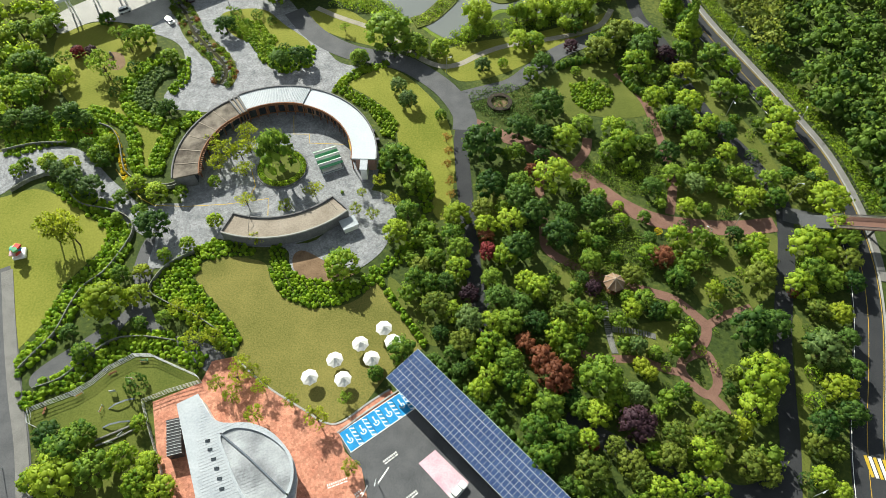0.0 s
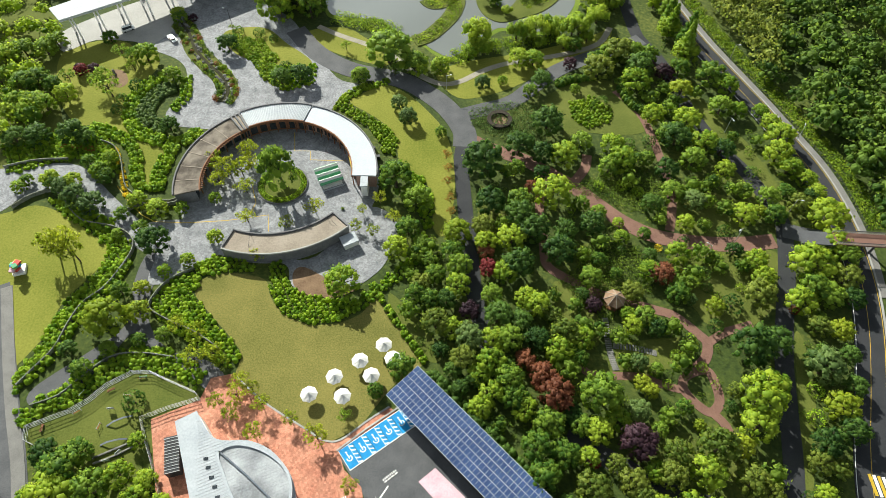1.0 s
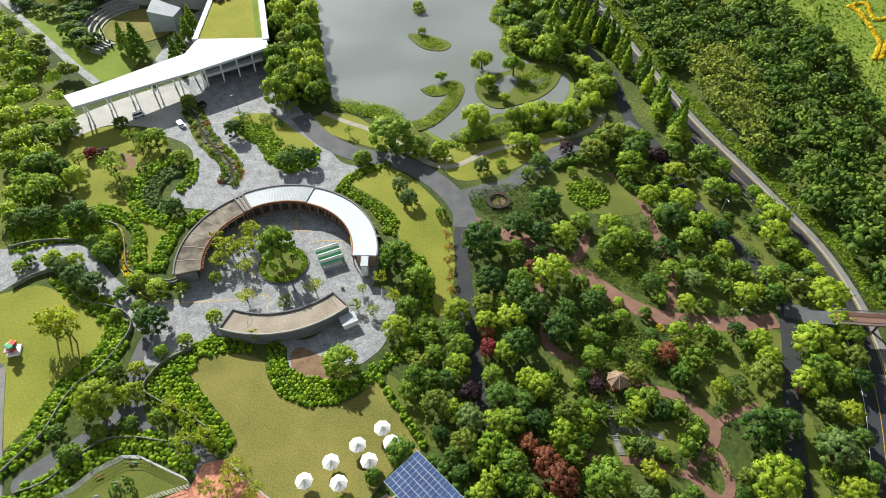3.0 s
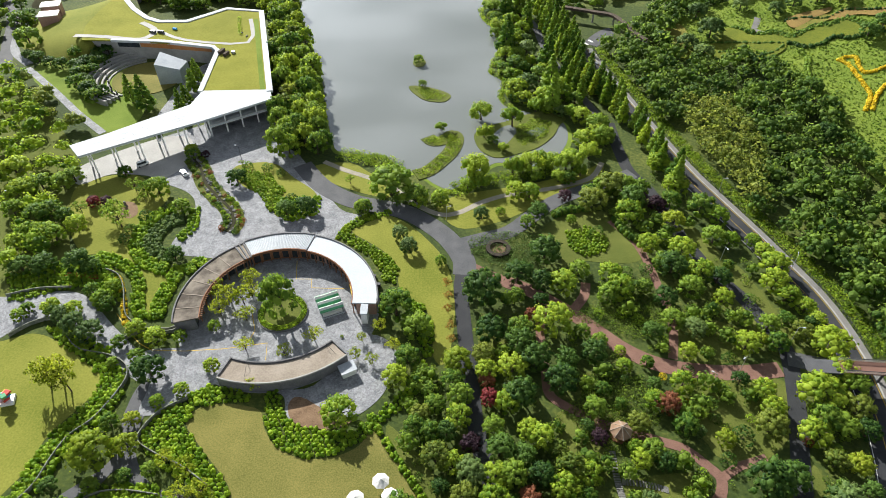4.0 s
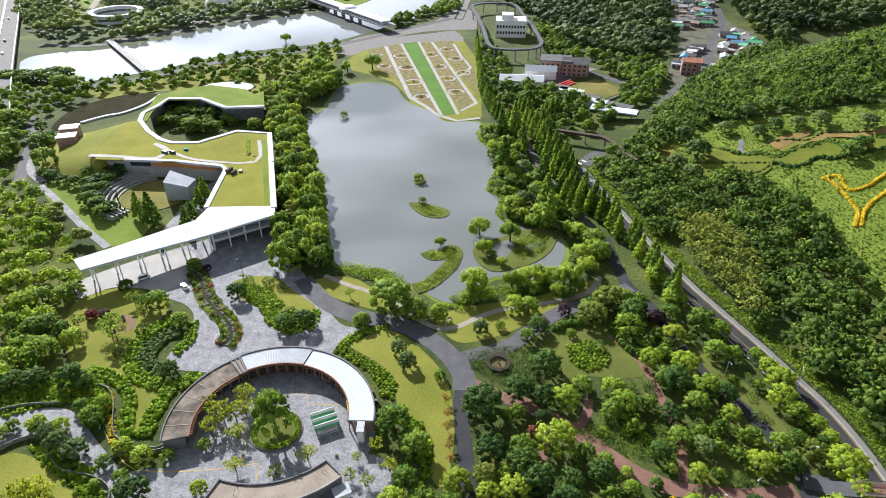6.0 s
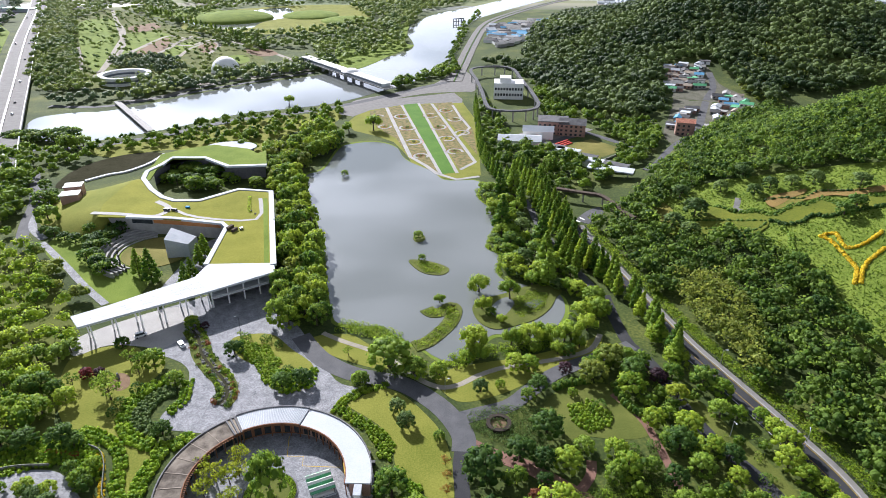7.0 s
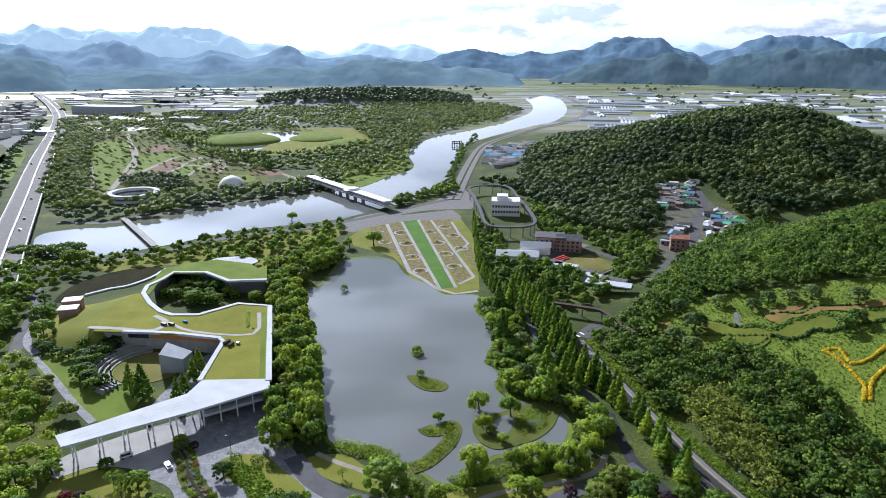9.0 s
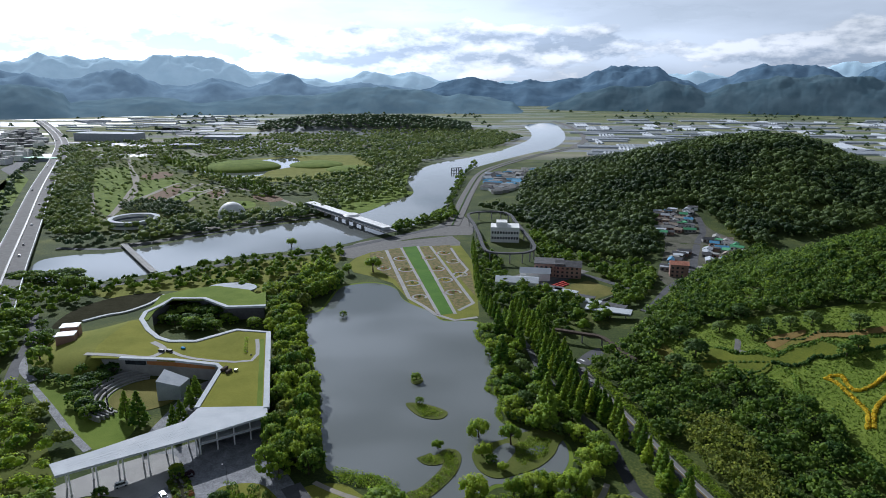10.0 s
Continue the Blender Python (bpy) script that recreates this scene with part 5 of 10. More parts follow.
def garden_ring(cx, cy, r, k):
    """A ring of cream path, clipped hedge and flowers round one shrub, open on one side."""
    a0 = 40 + 95 * k
    setting("path_ring", band(arc(cx, cy, r, a0, a0 + 285, 26), 1.7, 0.0, 0.17), M["setts_light"], "cream ring path in the formal garden", "path")
    bed_line("clipped_hedge", [tuple(p) for p in arc(cx, cy, r * 0.74, a0 + 20, a0 + 320, 9)], 0.9, M["f_mid"], "low clipped hedge ring", 40 + k, 1.0, 0.6, 0.8, "hedge", 14, False)
    bed_line("flower_ring", [tuple(p) for p in arc(cx, cy, r * 0.45, a0, a0 + 330, 8)], 2.0, M[("f_redbloom", "f_rust", "f_bloom", "f_red")[k % 4]], "ring of bedding flowers", 300 + k, 0.9, 0.5, 0.6, "flower bed", 14, False)
    bed_line("flower_border", [tuple(p) for p in arc(cx, cy, r * 1.28, a0 + 60, a0 + 230, 8)], 0.9, M[("f_rust", "f_red", "f_redbloom")[k % 3]], "curved strip of bedding flowers", 340 + k, 0.9, 0.5, 0.6, "flower bed", 14, False)
    plant("ball", [(cx, cy, r * 0.2)], "clipped shrubs of the formal garden")


for k, (cx, cy, r) in enumerate(((-32.5, 505.0, 5.6), (-26.4, 474.5, 5.8), (-20.2, 440.0, 5.6), (-14.0, 410.0, 4.6), (-9.0, 508.0, 5.2), (-2.6, 476.2, 5.6), (3.6, 448.0, 5.4), (9.4, 419.5, 5.0),
        (3.4, 523.0, 5.0), (10.6, 497.0, 5.0), (15.6, 462.0, 5.0), (-52.0, 505.0, 4.6), (-44.0, 477.0, 4.6))):
    garden_ring(cx, cy, r, k)
for pts, w, lab in (([(-20.0, 545.6), (9.9, 377.9)], 2.2, "pale straight garden path"), ([(-34.3, 539.7), (-0.5, 375.9)], 2.2, "pale straight garden path"), (PATH_L, 2.8, "pale path along the pond"),
                    ([(-8.6, 545.0), (22.3, 398.0)], 2.4, "pale straight garden path"), ([(9.5, 540.0), (15.0, 505.0), (21.6, 474.4), (17.5, 462.0), (11.0, 451.9)], 2.2, "pale bent garden path"),
                    ([(22.3, 398.0), (12.0, 384.0)], 2.4, "pale garden path")):
    setting("path_edge", band([Vector(p) for p in pts], w, 0.0, 0.15), M["setts_light"], lab, "path")

for pts in ([(-47.8, 148.3), (-46.7, 140.1), (-41.8, 140.1), (-41.3, 136.3), (-30.1, 135.8)], [(-74.0, 111.6), (-62.7, 112.4), (-50.8, 114.5),
    (-50.0, 108.3)], [(-98.4, 125.7), (-92.7, 119.2), (-87.8, 114.5), (-83.5, 112.0), (-74.0, 111.6)], [(-57.6, 125.7), (-55.3, 119.1),
    (-56.5, 114.5)]):
    setting("paving_line", band([Vector(p) for p in pts], 0.22, 0.0, 0.115), M["yellow"], "ochre guide line in the paving", "paving line")
for pts in ([(-126.5, 117.0), (-121.6, 121.8), (-115.3, 123.1), (-108.8, 116.0), (-103.4, 111.8), (-94.6, 109.8), (-89.4, 107.2), (-87.0, 103.8),
    (-87.1, 99.0), (-90.4, 89.8), (-94.8, 84.5), (-96.6, 78.6), (-97.8, 71.3), (-101.3, 65.1), (-103.4, 61.4)], [(-68.0, 95.6), (-74.1, 91.6),
    (-77.0, 86.2), (-76.7, 82.8), (-71.1, 79.4), (-63.8, 76.1), (-56.3, 71.3)],
            [(-98.1, 56.3), (-92.2, 58.9), (-88.2, 63.6), (-82.8, 68.9), (-76.0, 70.0), (-67.2, 68.9)], [(-92.3, 116.0), (-87.0, 119.2), (-80.7, 119.2),
                (-78.1, 120.9)], [(-135.0, 132.6), (-126.5, 135.4), (-116.2, 136.1)],
            [(-108.5, 144.0), (-104.0, 141.8), (-100.2, 136.5), (-97.7, 130.4), (-94.9, 124.5), (-89.8, 120.6), (-83.4, 118.3), (-79.1, 118.6), (-77.4, 120.6)]):
    setting("wall_low", band(curve(pts, 6), 0.24, 0.0, 1.35), M["wall_stone"], "low grey garden wall between shrub beds", "wall")

for k, (pts, mat) in enumerate((([(-572.4, 795.1), (-683.9, 1023.9), (-600.2, 919.4), (-496.6, 722.8),
    (-500.7, 690.7)], "lawn_lush"), ([(-710.9, 1023.4), (-757.9, 1154.8), (-708.1, 1131.6), (-670.5, 1024.2),
    (-645.8, 951.5)], "asphalt_old"), ([(-624.1, 859.3), (-632.7, 918.8), (-586.0, 859.8), (-565.9, 775.6)], "lawn_shade"),
                               ([(-1074.9, 1776.4), (-943.9, 1997.2), (-753.8, 1912.3), (-692.9, 1715.7), (-837.0, 1642.2),
                                   (-928.6, 1576.1)], "lawn_shade"), ([(-834.0, 1866.0), (-667.9, 2008.6), (-531.1, 1835.9), (-484.5, 1621.3),
                                   (-627.6, 1585.6)], "concrete"))):
    sheet("field_far", pts, 0.15, M[mat], "far field or yard beside the highway", "field", False)
bed_line("verge", [tuple(p) for p in beside(FENCE_R, -3.4)[::6]], 5.6, M["f_lush"], "bright rough verge along the road", 87, 1.2, 1.1, 0.35, "verge", 22, False)


# ---------------------------------------------------------------- round building
CX, CY = -49.4, 126.3


def ring_block(a0, a1, r0, r1, z0, z1, n=28):
    return prism(arc(CX, CY, r1, a0, a1, n) + arc(CX, CY, r0, a1, a0, n), z0, z1)


def ring_wing(name, a0, a1, mat, label, high, wall, deep=1.2):
    root = thing(name, label, "building")
    part("wall", ring_block(a0, a1, 23.6, 29.4, 0, high - 0.45), M[wall], root)
    part("roof", ring_block(a0, a1, 22.4, 30.0, high - 0.45, high), mat, root)
    part("parapet", band(arc(CX, CY, 29.8, a0, a1, 28), 0.4, high - 0.4, high + 0.35), M["dark_wall"], root, "dark outer parapet")
    part("fascia", band(arc(CX, CY, 22.35, a0, a1, 28), 0.3, high - 0.9, high + 0.05), M["wood"], root, "brown timber fascia")
    n = max(3, int((a1 - a0) / 7))
    for i in range(n):
        s, e = a0 + (a1 - a0) * (i + 0.15) / n, a0 + (a1 - a0) * (i + 0.85) / n
        part("window", band(arc(CX, CY, 23.55, s, e, 4), 0.16, 0.6, high - 1.3), M["glass"], root, "dark glazed bay")
        part("post", prism(arc(CX, CY, 22.7, s - 0.6, s - 0.1, 1) + arc(CX, CY, 22.4, s - 0.1, s - 0.6, 1), 0, high - 0.45), M["wood"], root)
    return root


west = ring_wing("round_building_wing", 128, 196, M["roof_brown"], "curved wing with weathered brown flat roof", 4.8, "dark_wall")
for i in range(1, 6):
    a = 128 + i * 11.5
    p, q = arc(CX, CY, 22.6, a, a, 1)[0], arc(CX, CY, 29.6, a, a, 1)[0]
    part("roof_seam", band([p, q], 0.25, 4.8, 4.9), M["roof_tan"], west)
middle = ring_wing("round_building_middle", 76, 121, M["zinc"], "curved hall with pale ribbed metal roof", 5.4, "wood")
for i in range(40):
    a = 76.5 + i * 44 / 39
    p, q = arc(CX, CY, 22.6, a, a, 1)[0], arc(CX, CY, 29.6, a, a, 1)[0]
    part("roof_rib", band([p, q], 0.12, 5.4, 5.5), M["white_metal"], middle)
gatehouse = ring_wing("round_building_link", 121, 128, M["roof_tan"], "short link block with tan flat roof", 4.9, "dark_wall")
for i in range(3):
    a = 122 + i * 2.6
    p, q = arc(CX, CY, 22.0, a, a, 1)[0], arc(CX, CY, 30.2, a, a, 1)[0]
    part("roof_beam", band([p, q], 0.5, 4.9, 5.4), M["dark_wall"], gatehouse)
east = ring_wing("round_building_east", -2, 75.5, M["roof_white"], "curved wing with smooth white roof", 5.1, "brickwall")
part("yellow_panel", band(arc(CX, CY, 22.1, 8, 20, 6), 0.15, 0.5, 4.2), M["yellow"], east, "yellow wall panel")
for i in range(7):
    a = 20 + i * 7.5
    p = arc(CX, CY, 31.0, a, a, 1)[0]
    unit = bmesh.new()
    box(unit, p.x - 0.6, p.y - 0.5, 0, p.x + 0.6, p.y + 0.5, 1.3)
    part("air_unit", unit, M["dark_metal"], east, "grey air-conditioning unit")
# pergola slats along the west wing's inner edge
for i in range(34):
    a = 128 + i * 2
    p, q = arc(CX, CY, 21.4, a, a, 1)[0], arc(CX, CY, 22.6, a, a, 1)[0]
    part("pergola_slat", band([p, q], 0.22, 4.45, 4.62), M["wood"], west)
# gate column at the east end
col = thing("gate_column", "tall white gate column beside the east wing", "column")
bmq = bmesh.new()
gxx, gyy = [(-23.2, 124.2)][0]
box(bmq, gxx - 0.9, gyy - 2.6, 0, gxx + 0.9, gyy + 2.6, 4.6)
part("shaft", bmq, M["white"], col)
bmq = bmesh.new()
box(bmq, gxx - 1.1, gyy - 2.9, 4.6, gxx + 1.1, gyy + 2.9, 4.95)
part("cap", bmq, M["zinc"], col)

# south arc building
south = thing("south_building", "low curved building with tan flat roof and grey walls", "building")
SX, SY = -49.6, 130.5
so, si = arc(SX, SY, 32.6, -110, -45, 26), arc(SX, SY, 25.8, -45, -110, 26)
part("wall", prism(so + si, 0, 3.7), M["dark_wall"], south, "grey stone-clad wall")
part("roof", prism(arc(SX, SY, 32.2, -109.5, -45.5, 26) + arc(SX, SY, 26.2, -45.5, -109.5, 26), 3.6, 3.75), M["roof_tan"], south)
part("parapet", band(so, 0.35, 3.7, 4.2), M["concrete"], south)
part("parapet", band(si, 0.35, 3.7, 4.2), M["dark_wall"], south)
for a in (-110, -45):
    part("parapet", band([arc(SX, SY, 25.8, a, a, 1)[0], arc(SX, SY, 32.6, a, a, 1)[0]], 0.35, 3.7, 4.2), M["dark_wall"], south)
for a in (-98, -50):
    p, q = arc(SX, SY, 26.5, a, a, 1)[0], arc(SX, SY, 30.5, a + 1, a + 1, 1)[0]
    bmq = bmesh.new()
    rod(bmq, (p.x, p.y, 3.7), (p.x, p.y, 5.4), 0.08)
    rod(bmq, (p.x, p.y, 5.3), (q.x, q.y, 3.8), 0.05)
    part("roof_mast", bmq, M["dark_metal"], south)

# island with hedge and tree in the plaza
isl = thing("round_planter", "round planter with clipped hedge and grass", "planter")
part("kerb", band(arc(-48.4, 126.0, 7.5, 0, 360, 48)[:-1], 0.4, 0, 0.45, None, True), M["dark_wall"], isl)
part("grass", prism(arc(-48.4, 126.0, 7.3, 0, 360, 48)[:-1], 0.0, 0.4), M["lawn_shade"], isl)
v, f, nv = leaves([(-48.4 + 6.4 * math.cos(a), 126 + 6.4 * math.sin(a), 0.6) for a in np.linspace(0, 2 * np.pi, 60)], [(0.95, 0.95, 0.8)] * 60, 60, 0.32, RNG, -0.2, 0.3, 0.1)
part("hedge", grid_mesh("hedge", v, f, M["f_shrub"], False, nv), None, isl, "clipped green hedge")

# kiosk with striped awnings
kx, ky = [(-34.6, 128.6)][0]
kio = thing("striped_kiosk", "kiosk with green and white striped gable awnings", "kiosk", pose(kx, ky, 0, 0, 0, 24))
for k in (-1, 0, 1):
    for s in range(8):
        bmq = bmesh.new()
        y0 = k * 2.5
        x0, x1 = -3.6, 3.6
        for side in (-1, 1):
            a = (y0 + side * s * 0.15, 3.1 - s * 0.13)
            c = (y0 + side * (s + 1) * 0.15, 3.1 - (s + 1) * 0.13)
            vs = [bmq.verts.new((x, yy, zz)) for x, (yy, zz) in ((x0, a), (x1, a), (x1, c), (x0, c))]
            bmq.faces.new(vs)
        part("awning_stripe", bmq, M["green_paint" if s > 3 else "canvas"], kio)
for x in (-3.4, 3.4):
    for y in (-3.6, -1.2, 1.2, 3.6):
        bmq = bmesh.new()
        rod(bmq, (x, y, 0), (x, y, 2.2), 0.06)
        part("post", bmq, M["white_metal"], kio)
for y in (-4.4, 4.4):
    bmq = bmesh.new()
    box(bmq, -3.4, y - 0.2, 0.35, 3.4, y + 0.2, 0.45)
    for x in (-3, 0, 3):
        box(bmq, x - 0.1, y - 0.2, 0, x + 0.1, y + 0.2, 0.35)
    part("bench", bmq, M["white_metal"], kio)
for k in range(3):
    bmq = bmesh.new()
    box(bmq, -3.0, -3.2 + k * 2.5 - 0.5, 0.0, 3.0, -3.2 + k * 2.5 + 0.5, 0.9)
    part("counter", bmq, M["white"], kio)

# white shed
sx, sy = [(-26.3, 104.2)][0]
shed = thing("white_shed", "small white shed with sloped metal roof", "shed", pose(sx, sy, 0, 0, 0, 28))
bmq = bmesh.new()
box(bmq, -2.0, -1.5, 0, 2.0, 1.5, 2.2)
part("body", bmq, M["white"], shed)
bmq = bmesh.new()
box(bmq, -2.3, -1.8, 2.2, 2.3, 1.8, 2.35)
part("roof", bmq, M["zinc"], shed)
for i in range(7):
    bmq = bmesh.new()
    box(bmq, -2.2 + i * 0.73 - 0.04, -1.8, 2.35, -2.2 + i * 0.73 + 0.04, 1.8, 2.42)
    part("roof_rib", bmq, M["zinc"], shed)

# ---------------------------------------------------------------- visitor centre
vc = thing("visitor_centre", "long white visitor centre with grass roof and entrance canopy", "building")
Z = 10.0
CANOPY = [(-141.0, 200.7), (-134.8, 193.6), (-119.2, 203.5), (-95.8, 217.8), (-71.1, 235.3), (-73.6, 242.7), (-102.0, 241.7), (-104.0, 230.3),
    (-116.5, 220.2), (-130.1, 208.6)]
part("canopy", prism([Vector(p) for p in CANOPY], Z - 0.9, Z), M["white_metal"], vc, "pale metal-clad entrance canopy")
EASTROOF = [(-102.5, 241.7), (-73.6, 241.8), (-93.7, 322.3), (-112.1, 327.0), (-105.5, 283.4), (-104.7, 273.0)]
part("grass_roof", prism([Vector(p) for p in EASTROOF], Z - 0.8, Z - 0.15), M["lawn_roof"], vc, "yellow-green grass roof")
MIDROOF = [(-93.7, 322.3), (-112.1, 327.0), (-129.7, 311.4), (-143.1, 311.3), (-151.9, 316.6), (-161.7, 327.6), (-170.9, 341.1), (-177.0, 341.0),
    (-178.5, 325.9), (-178.5, 306.7), (-173.8, 290.9), (-159.6, 290.3), (-133.4, 287.7), (-111.8, 283.3), (-105.7, 281.5)]
part("grass_roof", prism([Vector(p) for p in MIDROOF], Z - 0.8, Z - 0.2), M["lawn_roof"], vc, "grass roof of the middle wing")
NORTHROOF = [(-170.9, 341.1), (-177.2, 352.0), (-176.2, 366.4), (-179.0, 385.3), (-167.1, 396.6), (-151.3, 404.9), (-126.2, 396.8), (-118.1, 387.8),
    (-113.8, 393.4), (-107.1, 366.8), (-130.0, 362.7), (-148.1, 376.8), (-168.3, 376.7), (-171.0, 358.6), (-168.1, 342.0)]
part("grass_roof", prism([Vector(p) for p in NORTHROOF], Z - 0.8, Z - 0.25), M["lawn_lush"], vc, "narrow green roof round the court")
for line, w in (([(-73.4, 241.3), (-94.1, 323.8), (-112.7, 327.0), (-129.1, 311.4), (-143.1, 311.3), (-151.0, 315.8), (-161.3, 326.8), (-172.4, 342.9),
    (-175.1, 354.8), (-171.0, 366.5), (-169.1, 378.8), (-148.8, 378.9), (-129.6, 363.7), (-106.8, 365.8)], 2.6),
                ([(-102.8, 241.3), (-105.1, 279.0), (-108.5, 283.3), (-133.9, 289.0), (-159.4, 290.9)], 2.2)):
    part("roof_rim", band([Vector(p) for p in line], w, Z - 0.9, Z + 0.25), M["white_metal"], vc, "white metal roof rim")
part("roof_path", band(curve([(-151.7, 310.5), (-141.8, 301.2), (-145.7, 291.6), (-164.4, 294.3),
    (-179.3, 295.6)], 4), 3.0, Z - 0.3, Z - 0.1), M["setts_light"], vc, "pale roof path")
part("roof_path", band(curve([(-140.4, 301.2), (-123.2, 290.4), (-93.0, 287.9), (-97.7, 314.5)], 3), 2.0, Z - 0.3, Z - 0.1), M["setts_light"], vc, "pale roof path")
part("roof_edge_strip", band(curve([(-76.6, 242.3), (-95.0, 314.5)], 3), 2.2, Z - 0.3, Z - 0.08), M["lawn_lush"], vc, "lush planting strip")
# walls below the roofs, set back
EW = [(-97.5, 242.7), (-75.0, 242.7), (-94.4, 319.1), (-109.4, 322.2), (-104.6, 286.5), (-103.2, 277.2)]
part("wall", prism([Vector(p) for p in EW], 0, Z - 0.8), M["dark_wall"], vc, "dark recessed walls")
MW = [(-94.4, 319.1), (-110.6, 322.2), (-127.7, 307.7), (-141.6, 307.6), (-150.9, 312.0), (-161.3, 322.0), (-176.0, 318.0), (-172.6, 294.2),
    (-160.6, 292.3), (-134.4, 290.3), (-112.7, 285.9), (-104.7, 285.3)]
part("wall", prism([Vector(p) for p in MW], 0, Z - 0.85), M["concrete"], vc, "pale wall facing the theatre")
NW = [(-172.6, 356.7), (-172.9, 376.7), (-162.7, 385.3), (-147.3, 393.2), (-123.6, 387.8), (-114.1, 387.8), (-109.5, 370.8), (-130.6, 366.6),
    (-149.6, 381.1), (-171.2, 382.0), (-172.3, 365.4)]
part("wall", prism([Vector(p) for p in NW], 0, Z - 0.9), M["dark_wall"], vc, "dark glazed walls round the court")
part("cladding", band(curve([(-146.3, 291.3), (-110.6, 285.6)], 3), 0.5, 6.2, 8.6), M["orange_wood"], vc, "orange cladding stripe")
part("window_band", band(curve([(-159.9, 292.6), (-146.9, 291.3)], 3), 0.6, 5.8, 8.6), M["glass"], vc)
# upper gallery along the front
FRONT = [Vector(p) for p in [(-94.7, 221.8), (-72.3, 236.2)]]
d = (FRONT[1] - FRONT[0]).normalized()
nrm = Vector((-d.y, d.x))
part("gallery_floor", band([FRONT[0] + nrm * 3, FRONT[1] + nrm * 3], 6.0, 4.4, 5.0), M["white_metal"], vc, "white gallery deck")
part("gallery_beam", band([FRONT[0] + nrm * 0.4, FRONT[1] + nrm * 0.4], 0.6, 4.2, 5.1), M["white"], vc, "white beam along the gallery front")
part("gallery_wall", band([FRONT[0] + nrm * 6.4, FRONT[1] + nrm * 6.4], 0.4, 0.0, 9.1), M["dark_wall"], vc)
for i in range(9):
    p = FRONT[0] + (FRONT[1] - FRONT[0]) * (i + 0.5) / 9 + nrm * 6.1
    part("window", band([p - d * 1.8, p + d * 1.8], 0.2, 5.6, 8.6), M["glass"], vc)
for i in range(5):
    p = FRONT[0] + (FRONT[1] - FRONT[0]) * i / 4 + nrm * 0.4
    bmq = bmesh.new()
    box(bmq, p.x - 0.25, p.y - 0.25, 0, p.x + 0.25, p.y + 0.25, 9.1)
    part("column", bmq, M["white"], vc, "square white column")
bmq = bmesh.new()
for z in (5.5, 5.9, 6.2):
    rod(bmq, (*(FRONT[0] + nrm * 0.2), z), (*(FRONT[1] + nrm * 0.2), z), 0.04)
part("rail", bmq, M["steel"], vc)
# columns of the canopy, in pairs
A0, A1 = [Vector(p) for p in [(-132.0, 196.7), (-96.0, 221.0)]]
B0, B1 = [Vector(p) for p in [(-135.9, 200.8), (-102.1, 228.1)]]
for i in range(6):
    t = i / 5
    for p in (A0 + (A1 - A0) * t, B0 + (B1 - B0) * t):
        bmq = bmesh.new()
        rod(bmq, (p.x, p.y, 0), (p.x, p.y, 9.1), 0.32, 0.26, 10)
        part("column", bmq, M["white"], vc, "tall white canopy column")
for i in range(44):
    t = (i + 0.5) / 44
    p, q = A0 + (A1 - A0) * t, B0 + (B1 - B0) * t
    part("roof_seam", band([p, q], 0.12, Z - 0.05, Z + 0.03), M["white_metal"], vc)
for j in range(1, 4):
    w = j / 4
    part("roof_seam", band([A0 + (B0 - A0) * w, A1 + (B1 - A1) * w], 0.12, Z - 0.05, Z + 0.03), M["white_metal"], vc)
# theatre
tx, ty = [(-138.3, 271.3)][0]
th = thing("open_air_theatre", "open-air theatre with curved pale stone steps", "theatre")
part("green", prism(arc(tx, ty, 16, 0, 360, 40)[:-1], 0, 0.25), M["lawn"], th, "round theatre lawn")
for i in range(5):
    part("tier", band(arc(tx, ty, 17.5 + i * 2.3, 110, 250, 24), 0.9, 0.0, 0.5 + i * 0.5), M["concrete"], th, "curved pale stone seat step")
bmq = bmesh.new()
stx, sty = [(-125.3, 270.7)][0]
prism([Vector((stx - 5, sty - 6)), Vector((stx + 5, sty - 4)), Vector((stx + 6, sty + 5)), Vector((stx - 6, sty + 6))], 0, 8.5, bmq)
for v2 in bmq.verts:
    if v2.co.z > 1:
        v2.co.z -= 0.35 * (v2.co.x - stx)
part("stage_house", bmq, M["zinc"], th, "angular grey metal stage house")
sheet("pavement_theatre", [(-122.5, 235.1), (-122.2, 252.3), (-120.2, 274.2), (-112.7, 286.2), (-104.8, 268.4), (-106.7, 252.3),
    (-113.8, 242.3)], 0.09, M["setts"], "grey paving behind the stage", "paving")
# roof cabins
for (u, v2), hgt in zip([(-209.0, 335.0), (-206.0, 325.0)], (6.5, 5.5)):
    cab = thing("roof_cabin", "tan brick cabin on the grassy ramp", "cabin", pose(u, v2, 2.6, 0, 0, 15))
    bmq = bmesh.new()
    box(bmq, -4.6, -3.2, -2.6, 4.6, 3.2, hgt)
    part("body", bmq, M["brickwall"], cab)
    bmq = bmesh.new()
    box(bmq, -4.9, -3.5, hgt, 4.9, 3.5, hgt + 0.4)
    part("roof", bmq, M["white"], cab)
